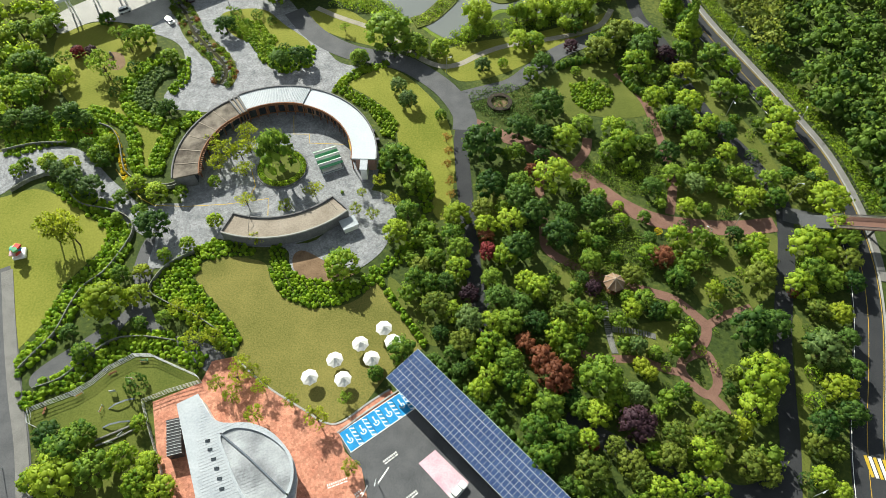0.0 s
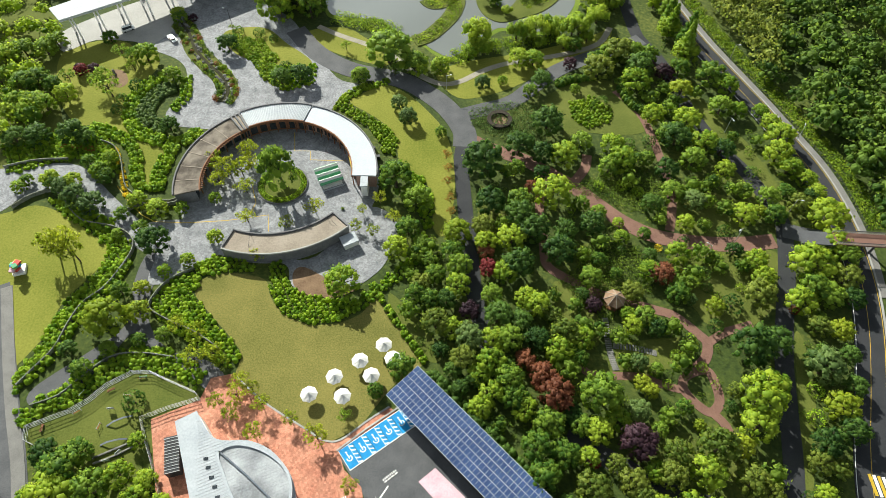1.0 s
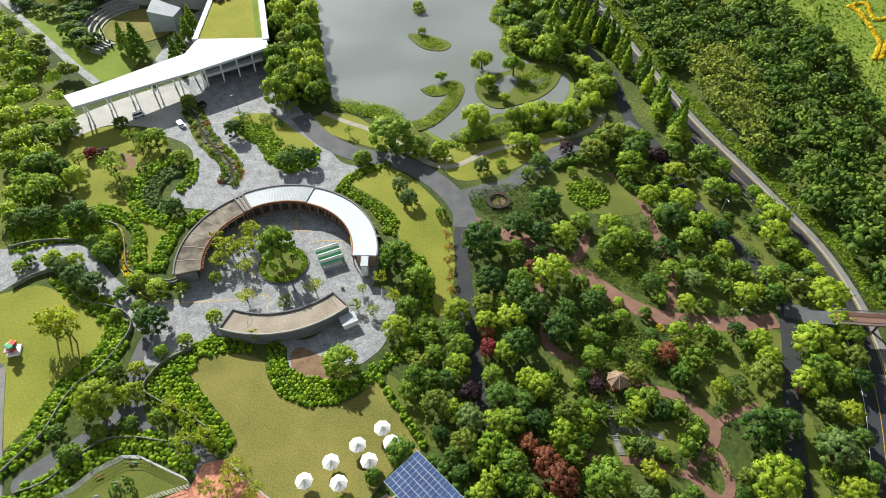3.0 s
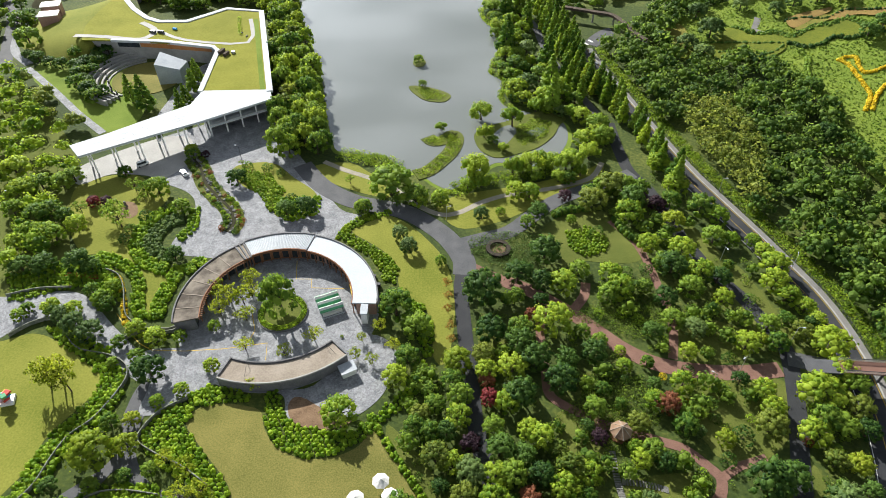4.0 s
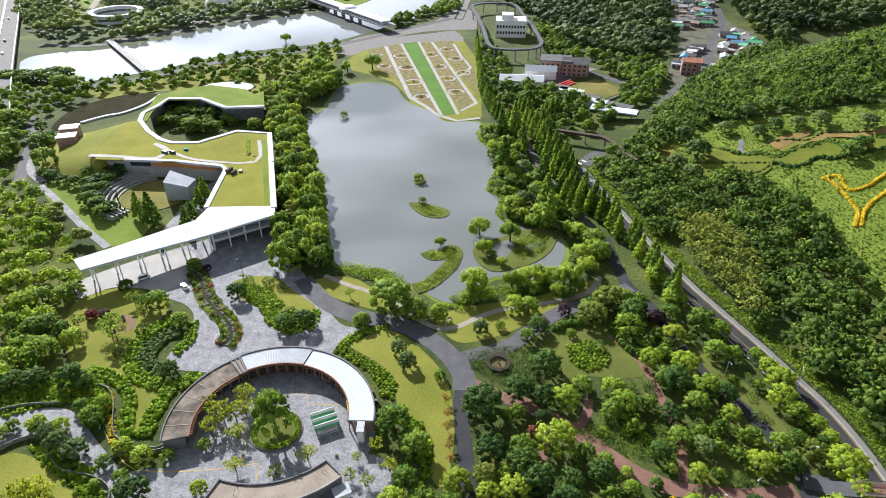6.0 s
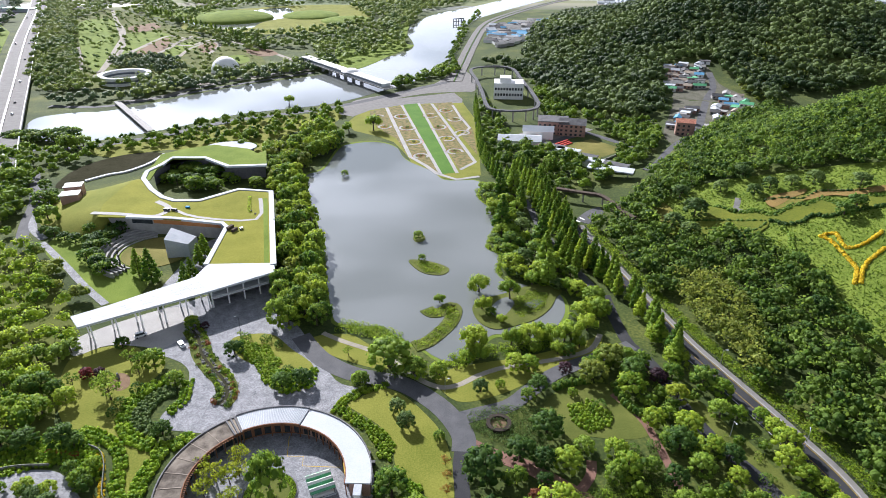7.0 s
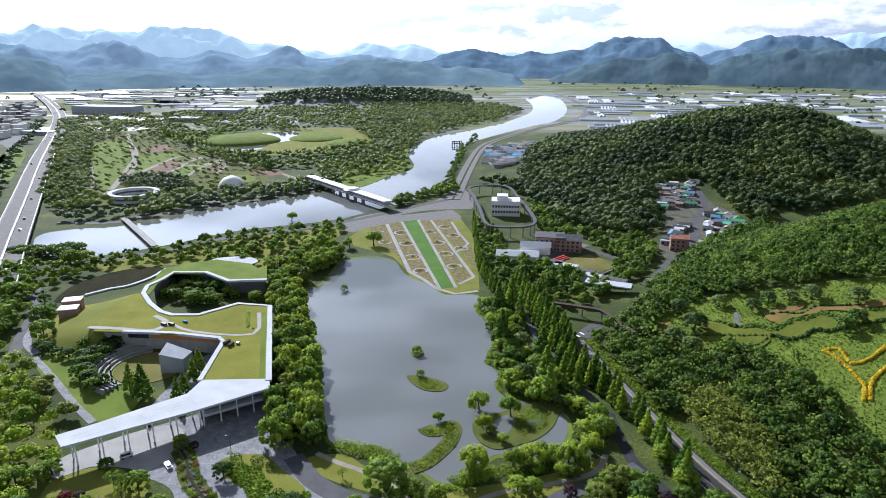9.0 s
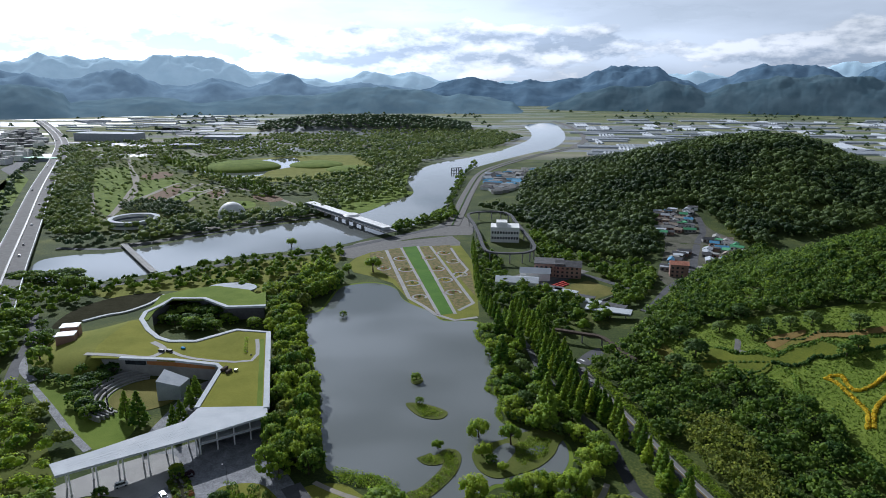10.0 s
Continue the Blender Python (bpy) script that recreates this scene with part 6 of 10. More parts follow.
# mound under the grass roof's west end
bm = bmesh.new()
FOOT = [(-222, 318), (-217, 342), (-204, 352), (-184, 360), (-168, 346), (-164, 318), (-166, 298), (-176, 283), (-206, 296)]
CREST = [(-180.5, 318), (-180, 330), (-177.5, 340), (-174, 343), (-169, 338), (-167.5, 318), (-168, 304), (-174, 292.5), (-179, 304)]
foot, crest = curve(FOOT, 5, True), curve(CREST, 5, True)
rings = []
for s in (0.0, 0.12, 0.35, 0.6, 0.82, 0.94, 1.0):
    z = 9.7 * smooth(s) if s < 0.12 else 9.7 * (0.35 * smooth(s) + 0.65 * s)
    rings.append([bm.verts.new((*(p + (q - p) * s), z - 0.2 * (s == 0))) for p, q in zip(foot, crest)])
for a, c in zip(rings, rings[1:]):
    for i in range(len(foot)):
        j = (i + 1) % len(foot)
        bm.faces.new((a[i], a[j], c[j], c[i]))
bm.faces.new(rings[-1])
setting("ground_berm", bm, M["lawn_sun"], "grassy ramp up to the roof", "mound", True)
# round roof pavilion on the north side
rp = thing("oval_pavilion", "oval pavilion with white panelled roof", "pavilion")
ox, oy = [(-142.8, 412.6)][0]
part("wall", prism([Vector((ox + 15 * math.cos(a), oy + 9 * math.sin(a))) for a in np.linspace(0, 2 * np.pi, 32)[:-1]], 0, 5.0), M["dark_wall"], rp)
part("roof", prism([Vector((ox + 17 * math.cos(a), oy + 11 * math.sin(a))) for a in np.linspace(0, 2 * np.pi, 40)[:-1]], 5.0, 5.8), M["zinc"], rp)

# ---------------------------------------------------------------- south: parasols, car park, metal-roofed hall
par = thing("parasol", "open white canvas parasol on the lawn", "parasol", pose(0, 0, 0), "parasols on the lawn")
bm = bmesh.new()
rimv, midv = [], []
for i in range(16):
    a = 2 * math.pi * i / 16
    r = 2.15 if i % 2 == 0 else 1.95
    rimv.append(bm.verts.new((r * math.cos(a), r * math.sin(a), 2.35 - (0.0 if i % 2 else 0.1))))
    midv.append(bm.verts.new((1.1 * math.cos(a), 1.1 * math.sin(a), 2.78 if i % 2 == 0 else 2.72)))
topv = bm.verts.new((0, 0, 3.4))
for i in range(16):
    j = (i + 1) % 16
    bm.faces.new((rimv[i], rimv[j], midv[j], midv[i]))
    bm.faces.new((midv[i], midv[j], topv))
part("canopy", bm, M["canvas"], par)
bm = bmesh.new()
rod(bm, (0, 0, 0), (0, 0, 3.3), 0.05)
part("pole", bm, M["white_metal"], par)
bm = bmesh.new()
rod(bm, (0, 0, 0), (0, 0, 0.12), 0.5, 0.45, 12)
part("base", bm, M["concrete"], par)
spots = [(-31.9, 58.5), (-26.3, 63.0), (-23.9, 58.0), (-20.4, 67.2), (-17.4, 63.3), (-14.8, 71.5), (-12.4, 67.8)]
par.matrix_basis = pose(*spots[0], 0.05, 0, 0, 10)
for k, (x, y) in enumerate(spots[1:]):
    copy_thing(par, pose(x, y, 0.05, 0, 0, 17 * k))

# solar canopy over the parking bays
s0, s1 = [Vector(p) for p in [(-13.4, 57.6), (23.4, 19.4)]]
w0 = Vector([(-4.3, 62.8)][0])
along = (s1 - s0)
across = (w0 - s0)
across = across - along.normalized() * (across @ along.normalized())
solar = thing("solar_canopy", "long solar panel roof over parking bays", "solar canopy")
L, W = along.length, across.length
ua, uc = along / L, across / W
ang = math.degrees(math.atan2(ua.y, ua.x))
frame_m = pose(s0.x, s0.y, 0, 0, 0, ang)
side = 1 if Vector((-ua.y, ua.x)) @ uc > 0 else -1
nL, nW = 48, 6
cellL, cellW = L / nL, W / nW
pm = bmesh.new()
box(pm, 0.04, 0.04, 0, cellL - 0.04, cellW - 0.04, 0.05)
pmesh = from_bm("solar_panel", pm, M["panel"])


def deck(y):
    return 4.1 + 0.7 * (y / W)


for j in range(nW):
    for i in range(nL):
        ob = new("solar_panel", pmesh)
        ob.parent = solar
        y = j * cellW
        ob.matrix_basis = frame_m @ Matrix.Diagonal((1, side, 1, 1)) @ pose(i * cellL, y, deck(y) + 0.1, math.degrees(math.atan2(0.7, W)))
for i in range(nL + 1):
    bm = bmesh.new()
    box(bm, i * cellL - 0.022, 0, -0.02, i * cellL + 0.022, W, 0.02)
    for v in bm.verts:
        v.co.z += deck(v.co.y) + 0.14
    bmesh.ops.transform(bm, matrix=frame_m @ Matrix.Diagonal((1, side, 1, 1)), verts=bm.verts)
    part("rail", bm, M["white_metal"], solar)
for j in range(nW + 1):
    y = j * cellW
    bm = bmesh.new()
    box(bm, 0, y - 0.04, deck(y) + 0.11, L, y + 0.04, deck(y) + 0.15, frame_m @ Matrix.Diagonal((1, side, 1, 1)))
    part("rail", bm, M["white_metal"], solar)
bm = bmesh.new()
box(bm, 0, 0, deck(0) - 0.35, L, 0.25, deck(0) - 0.05, frame_m @ Matrix.Diagonal((1, side, 1, 1)))
box(bm, 0, W - 0.25, deck(W) - 0.35, L, W, deck(W) - 0.05, frame_m @ Matrix.Diagonal((1, side, 1, 1)))
part("beam", bm, M["steel"], solar)
for i in range(9):
    bm = bmesh.new()
    x = 1 + i * (L - 2) / 8
    p = frame_m @ Matrix.Diagonal((1, side, 1, 1)) @ Vector((x, W * 0.72, 0))
    q = frame_m @ Matrix.Diagonal((1, side, 1, 1)) @ Vector((x, 0.4, deck(0) - 0.2))
    rod(bm, p, p + Vector((0, 0, 4.2)), 0.15)
    rod(bm, p + Vector((0, 0, 3.4)), q, 0.09)
    part("post", bm, M["steel"], solar)

# blue bays with wheelchair signs
b00, b10, b01 = [Vector(p) for p in [(-24.0, 45.7), (-9.6, 56.0), (-20.2, 41.9)]]
bx, by = (b10 - b00), (b01 - b00)
by = by - bx.normalized() * (by @ bx.normalized())
bl, bw = bx.length, by.length
bm_m = Matrix(((bx.x / bl, by.x / bw, 0, b00.x), (bx.y / bl, by.y / bw, 0, b00.y), (0, 0, 1, 0.1), (0, 0, 0, 1)))
for i in range(5):
    bm = bmesh.new()
    x = i * bl / 5
    box(bm, x + 0.02, 0.06, -0.1, x + bl / 5 - 0.02, bw - 0.06, 0.012, bm_m)
    setting("parking_bay", bm, M["blue"], "blue accessible parking bay", "parking bay")
    bm = bmesh.new()
    for k in range(5):
        y = 0.3 + k * bw / 5
        x0, x1 = x + bl / 5 * 0.72, x + bl / 5 * 0.97
        vs = [bm.verts.new(bm_m @ Vector(p)) for p in ((x0, y, 0.024), (x1, y + 0.5, 0.024), (x1, y + 0.85, 0.024), (x0, y + 0.35, 0.024))]
        bm.faces.new(vs)
    for e in (x, x + bl / 5 * 0.7, x + bl / 5):
        box(bm, e - 0.05, 0, -0.05, e + 0.05, bw, 0.028, bm_m)
    setting("parking_marking", bm, M["white"], "white hatched bay marking", "road marking")
    bm = bmesh.new()
    cx0, cy0 = x + bl / 5 * 0.36, bw * 0.55
    for k in range(14):
        a0, a1 = -0.6 + k * 0.3, -0.6 + (k + 1) * 0.3
        vs = [bm.verts.new(bm_m @ Vector((cx0 + r * math.cos(a), cy0 + r * math.sin(a), 0.026))) for r, a in ((0.5, a0), (0.5, a1), (0.72, a1), (0.72, a0))]
        bm.faces.new(vs)
    box(bm, cx0 - 0.12, cy0 - 1.3, 0.0, cx0 + 0.1, cy0 + 0.1, 0.026, bm_m)
    box(bm, cx0 - 0.12, cy0 - 0.5, 0.0, cx0 + 0.55, cy0 - 0.32, 0.028, bm_m)
    box(bm, cx0 - 0.18, cy0 - 1.75, 0.0, cx0 + 0.18, cy0 - 1.4, 0.026, bm_m)
    setting("parking_sign", bm, M["white"], "white wheelchair sign on blue paint", "road marking")
bm = bmesh.new()
box(bm, -0.1, -0.1, -0.05, bl + 0.1, 0.06, 0.02, bm_m)
box(bm, -0.1, bw - 0.06, -0.05, bl + 0.1, bw + 0.1, 0.02, bm_m)
setting("parking_marking", bm, M["white"], "white bay outline", "road marking")
sheet("parking_pink", [(-5.5, 38.9), (-1.8, 41.9), (5.7, 34.7), (1.9, 31.1)], 0.105, M["pink"], "pale pink parking bay", "parking bay", False)
lane("kerb_bays", [(-24.4, 45.8), (-17.8, 51.0), (-9.4, 57.0)], 0.4, 0.25, M["concrete"], "pale kerb", "kerb", False, False)
lane("kerb_lawn", [(-50.7, 63.9), (-42.7, 57.3), (-32.5, 51.1), (-27.5, 48.2), (-23.6, 48.4), (-17.9, 52.8),
    (-12.8, 56.3)], 0.45, 0.2, M["concrete"], "stone kerb round the lawn", "kerb")
for pts in ([(-14.5, 34.4), (-12.2, 38.0)], [(-17.8, 31.7), (-16.7, 34.1)]):
    a, c = Vector(pts[0]), Vector(pts[1])
    setting("road_arrow", band([a, c], 0.3, 0.0, 0.105), M["white"], "white arrow on asphalt", "road marking")


for (u, v2), a, n2 in zip([(-12.0, 40.0), (-6.5, 32.2), (-17.9, 32.9), (-24.0, 34.4)], (38, 38, 38, 20), (4, 3, 2, 5)):
    bm = bmesh.new()
    for k in range(n2):
        box(bm, -1.6 + k * 0.95, -0.45, 0.0, -0.9 + k * 0.95, -0.2, 0.02, pose(u, v2, 0.1, 0, 0, a))
        box(bm, -1.6 + k * 0.95, 0.05, 0.0, -1.35 + k * 0.95, 0.5, 0.02, pose(u, v2, 0.1, 0, 0, a))
        box(bm, -1.1 + k * 0.95, 0.05, 0.0, -0.9 + k * 0.95, 0.5, 0.02, pose(u, v2, 0.1, 0, 0, a))
    setting("ground_lettering", bm, M["white"], "worn white lettering painted on the ground", "road marking")


def car(name, label, x, y, turn, mat, van=False, z=0.1):
    root = thing(name, label, "car" if not van else "van", pose(x, y, z, 0, 0, turn))
    h = 1.0 if not van else 1.1
    bm = bmesh.new()
    box(bm, -2.25, -0.9, 0.3, 2.25, 0.9, h)
    bmesh.ops.bevel(bm, geom=bm.edges[:], offset=0.14, segments=2, affect="EDGES")
    part("body", bm, mat, root)
    bm = bmesh.new()
    x0, x1, t = (-1.9, 1.6, 1.95) if van else (-1.7, 0.9, 1.5)
    vs = box(bm, x0, -0.8, h - 0.05, x1, 0.8, t)
    for v in vs[4:]:
        v.co.x = v.co.x * 0.86 - 0.1
        v.co.y *= 0.84
    bmesh.ops.bevel(bm, geom=bm.edges[:], offset=0.08, segments=2, affect="EDGES")
    part("cabin", bm, M["glass"], root, "dark glazed cabin")
    bm = bmesh.new()
    box(bm, x0 * 0.86 - 0.02, -0.64, t - 0.02, x1 * 0.86 - 0.2, 0.64, t + 0.05)
    part("roof", bm, mat, root)
    for wx in (-1.4, 1.4):
        for wy in (-0.88, 0.88):
            bm = bmesh.new()
            rod(bm, (wx, wy - 0.1, 0.32), (wx, wy + 0.1, 0.32), 0.32, 0.32, 14)
            part("wheel", bm, M["tyre"], root)
    for wy in (-0.6, 0.6):
        bm = bmesh.new()
        box(bm, 2.2, wy - 0.18, 0.65, 2.28, wy + 0.18, 0.8)
        part("headlight", bm, M["steel"], root)
    return root


for (x, y), turn, lab, mat, van in (([(3.3, 32.9)][0], 48, "white saloon car at the solar canopy", "car_white", False),
                                    ([(-116.7, 201.6)][0], 35, "white van under the entrance canopy", "car_white", True),
                                    ([(-98.8, 195.9)][0], 130, "white car on the grey forecourt", "car_white", False)):
    car("van" if van else "car", lab, x, y, turn, M[mat], van)

# hall with standing-seam metal roof
hall = thing("metal_roofed_hall", "low hall with grey standing-seam metal roof", "building")
HZ = 5.0
HALL = [(-61.0, 50.9), (-56.6, 53.4), (-52.7, 48.3), (-49.4, 46.6), (-43.7, 46.6), (-38.3, 44.5), (-33.7, 40.1), (-31.5, 35.3), (-31.4, 30.4),
    (-33.1, 25.1), (-38.8, 17.8), (-51.2, 17.8), (-52.3, 30.7)]
body = curve(HALL[1:], 3)
part("roof", prism([Vector(HALL[0])] + body, HZ - 0.4, HZ), M["zinc"], hall)
hc = Vector((sum(p[0] for p in HALL) / len(HALL), sum(p[1] for p in HALL) / len(HALL)))
part("wall", prism([hc + (Vector(p) - hc) * 0.95 for p in HALL], 0, HZ - 0.4), M["white"], hall)
drum = curve([(-49.2, 43.5), (-45.7, 45.3), (-39.9, 44.1), (-34.4, 40.4), (-32.2, 35.6), (-33.0, 30.4), (-36.8, 28.2), (-41.9, 30.4), (-47.8, 39.8)], 4, True)
part("upper_roof", prism(drum, HZ - 0.1, HZ + 1.0), M["zinc_stained"], hall, "raised oval roof")
part("upper_rim", band(drum, 0.6, HZ + 0.7, HZ + 1.35, None, True), M["zinc"], hall)
rd = (Vector(HALL[-1]) - Vector(HALL[0]))
rl = rd.length
ru = rd / rl
rn = Vector((-ru.y, ru.x))
rib = bmesh.new()
for i in range(70):
    p = Vector(HALL[0]) + ru * (i * 0.7)
    for k in range(30):
        q = p + rn * (k * 0.9)
        q2 = p + rn * (k * 0.9 + 0.9)
        if inside(q.x, q.y, [tuple(x) for x in body]) and inside(q2.x, q2.y, [tuple(x) for x in body]):
            up = inside(q.x, q.y, [tuple(x) for x in drum])
            band([q, q2], 0.07, HZ + (1.0 if up else 0) - 0.05, HZ + (1.0 if up else 0) + 0.04, rib)
part("seam", rib, M["zinc_stained"], hall)
part("ridge", band([Vector(p) for p in [(-49.2, 43.8), (-42.1, 38.6), (-32.5, 30.7)]], 0.35, HZ + 0.9, HZ + 1.35), M["slate"], hall, "dark diagonal gutter ridge")
for x, y in [(-52.1, 42.5), (-51.2, 40.6), (-50.0, 38.5), (-48.9, 36.5), (-47.9, 34.4), (-47.0, 32.3)]:
    bm = bmesh.new()
    box(bm, -0.5, -0.3, -0.1, 0.5, 0.3, 0.14, pose(x, y, HZ, 0, 0, 12))
    part("skylight", bm, M["glass"], hall, "dark square skylight")
bx0, by0 = [(-60.8, 44.2)][0]
ann = thing("black_annex", "black ribbed container annex", "annex", pose(bx0, by0, 0.1, 0, 0, 14))
bm = bmesh.new()
box(bm, -1.6, -4.2, 0, 1.6, 4.2, 2.7)
part("body", bm, M["dark_metal"], ann)
bm = bmesh.new()
for i in range(12):
    box(bm, -1.7, -4.2 + i * 0.72, 2.7, 1.7, -4.2 + i * 0.72 + 0.1, 2.8)
part("roof_ribs", bm, M["steel"], ann)


def fence(name, line, high, gap, label, mat="steel", closed=False):
    root = thing(name, label, "fence")
    pts = [Vector(p) for p in line]
    step, run, posts = gap, 0.0, []
    for a, c in zip(pts, pts[1:]):
        d = (c - a).length
        while run < d:
            posts.append(a + (c - a) * (run / d))
            run += step
        run -= d
    pb = bmesh.new()
    rod(pb, (0, 0, 0), (0, 0, high), 0.06, 0.06, 6)
    pmesh2 = from_bm("post", pb, M[mat])
    for p in posts:
        ob = new("post", pmesh2)
        ob.parent = root
        ob.location = (p.x, p.y, terrain(p.x, p.y))
    for z in (0.15, high * 0.4, high * 0.7, high - 0.05):
        part("rail", band(pts, 0.06, z - 0.05, z + 0.05), M[mat], root)
    return root


fence("dog_run_fence", [(-93.4, 46.7), (-96.1, 47.8), (-96.9, 51.0), (-92.9, 52.8), (-88.2, 54.9), (-84.4, 57.7), (-81.3, 61.4), (-76.0, 64.8),
    (-71.8, 64.8), (-65.6, 62.1), (-59.5, 59.5), (-58.2, 58.0), (-65.4, 55.6), (-70.9, 53.1), (-68.8, 48.7), (-65.6, 42.8),
    (-59.7, 31.8)], 2.0, 2.2, "pale steel fence round the lawn")


# ---------------------------------------------------------------- trees of the garden east of the plaza
GRP = "garden trees"


def mixed(places, group):
    """Broadleaf trees of slightly different greens."""
    rng = random.Random(len(places))
    for place in places:
        plant(rng.choice(("mid", "mid", "mid", "light", "dark", "olive", "grey", "light")), [place], group, rng)


plant("willow", [(12.2, 192.5, 5.6), (26.5, 195.8, 4.4), (33.6, 197.6, 5.1), (42.0, 199.5, 4.1), (50.0, 199.6, 5.1), (34.3, 191.4, 2.8),
    (43.3, 190.9, 3.2), (52.2, 194.6, 2.8)], "shore willows")
plant("light", [(26.6, 182.3, 3.7), (31.5, 181.3, 3.5), (9.1, 185.9, 2.8), (-1.7, 177.3, 2.3)], GRP)
plant("mid", [(53.6, 181.5, 3.4), (58.6, 184.6, 3.8), (66.0, 184.2, 4.2), (71.3, 183.0, 3.6), (47.0, 190.6, 3.0), (64.6, 216.5, 4.4), (63.9, 226.0, 4.6)], GRP)
plant("grey", [(13.5, 169.7, 2.7), (-14.6, 160.1, 2.6), (-11.2, 153.2, 2.9), (48.1, 66.8, 2.4), (92.4, 64.9, 4.6), (46.0, 54.6, 2.7),
    (-101.7, 116.5, 3.6), (-107.4, 119.0, 3.6), (-113.5, 123.7, 2.7)], GRP)
mixed([(20.4, 172.2, 1.7), (33.5, 170.9, 3.4), (29.3, 165.5, 2.6), (52.9, 175.8, 5.0), (61.8, 183.9, 4.9), (67.3, 176.0, 4.8), (65.1, 168.7, 4.9),
    (44.8, 167.9, 1.7), (37.2, 136.0, 4.1), (43.3, 142.1, 3.2), (22.5, 131.7, 2.4), (30.0, 129.4, 2.4), (52.6, 140.1, 3.5), (54.0, 133.2, 4.1),
    (50.5, 131.1, 3.1), (68.2, 153.8, 3.6), (70.3, 145.3, 3.2), (62.5, 135.1, 2.4), (82.6, 198.5, 4.1), (81.1, 176.0, 3.5), (90.8, 172.3, 4.7),
    (95.1, 167.1, 3.8), (90.8, 156.9, 3.7), (96.3, 156.3, 2.9), (78.1, 150.4, 4.5), (81.4, 140.7, 4.2), (76.4, 133.5, 3.8)], GRP)
plant("dark", [(33.2, 149.9, 5.0), (23.7, 139.5, 4.2), (30.5, 136.6, 3.5), (12.1, 132.8, 5.9), (25.4, 106.9, 4.1), (20.4, 95.6, 4.0), (31.8, 99.7, 4.2),
    (42.4, 109.3, 3.5), (73.0, 142.9, 4.4), (86.1, 138.1, 3.8), (76.0, 70.5, 5.0), (83.2, 71.9, 3.7), (21.8, 111.9, 4.2), (14.0, 117.1, 4.1),
    (57.0, 99.6, 1.9), (36.8, 86.9, 1.8), (67.2, 129.7, 3.4), (60.7, 116.9, 2.9), (94.3, 49.6, 3.4), (86.9, 46.7, 3.3)], GRP)
plant("yellow", [(79.0, 164.4, 3.7), (49.7, 59.8, 2.0), (48.1, 62.0, 1.9), (91.4, 114.3, 2.1), (70.8, 82.8, 2.4), (93.4, 54.9, 3.7), (101.2, 75.9, 2.9),
    (4.1, 105.8, 3.8), (67.7, 46.2, 2.6), (59.6, 51.3, 1.5)], GRP)
plant("light", [(32.1, 119.5, 5.1), (85.6, 184.6, 4.3), (105.5, 150.2, 3.2), (105.6, 143.1, 4.2), (104.6, 130.5, 3.7), (102.7, 135.9, 4.1),
    (108.8, 126.5, 3.0), (110.6, 121.3, 2.7), (103.8, 156.1, 2.6), (16.8, 93.2, 3.3), (21.5, 84.6, 3.0), (24.6, 82.4, 3.2), (28.8, 69.7, 3.5),
    (11.6, 58.8, 3.0), (8.8, 55.1, 2.7), (75.0, 57.4, 5.3), (72.3, 50.5, 3.9), (109.2, 111.1, 5.3), (108.2, 102.0, 4.0), (93.2, 83.8, 3.8),
    (83.4, 35.3, 2.5), (86.3, 32.4, 2.2), (53.2, 33.2, 3.1), (59.0, 32.0, 3.0), (47.0, 32.5, 3.0), (85.3, 130.1, 2.9), (64.3, 98.9, 3.1),
    (85.4, 97.0, 3.1), (85.8, 91.5, 3.0)], GRP)
plant("red", [(12.4, 94.5, 2.7), (34.0, 42.8, 1.4)], "red-leaved trees")
plant("rust", [(11.8, 100.3, 2.3), (24.0, 62.8, 3.4), (26.9, 58.1, 4.0), (58.8, 92.5, 3.0), (26.2, 124.1, 2.0), (20.3, 67.4, 2.4),
    (91.5, 82.0, 1.3)], "rust-coloured trees")
plant("plum", [(6.7, 81.4, 2.6), (39.2, 83.3, 2.2), (44.4, 47.1, 3.9), (-121.5, 178.4, 1.9), (76.2, 175.0, 3.1), (44.2, 180.3, 2.3),
    (-126.5, 178.7, 1.8), (71.3, 178.8, 2.3)], "plum-coloured trees")
mixed([(40.4, 117.4, 2.3), (22.4, 118.8, 3.3), (11.3, 108.8, 2.9), (11.9, 103.2, 3.0), (19.0, 104.1, 3.9), (2.5, 99.8, 3.1), (4.3, 95.0, 3.4),
    (4.2, 88.8, 3.3), (12.8, 86.5, 2.7), (34.3, 107.5, 3.2), (44.9, 114.2, 2.3), (50.2, 110.6, 1.6), (50.0, 105.2, 2.2), (56.7, 106.5, 1.8),
    (42.7, 97.6, 2.2), (39.4, 91.6, 3.0), (46.7, 93.2, 1.7), (55.6, 93.4, 2.9), (50.1, 87.3, 2.7), (47.7, 80.8, 2.0), (51.7, 79.5, 2.9),
    (48.4, 77.2, 2.6), (54.1, 76.4, 2.6), (13.9, 79.2, 3.6), (19.6, 77.9, 2.9), (28.5, 79.7, 2.6), (30.7, 74.4, 3.6), (12.5, 73.0, 3.1),
    (16.7, 72.9, 3.4)], GRP)
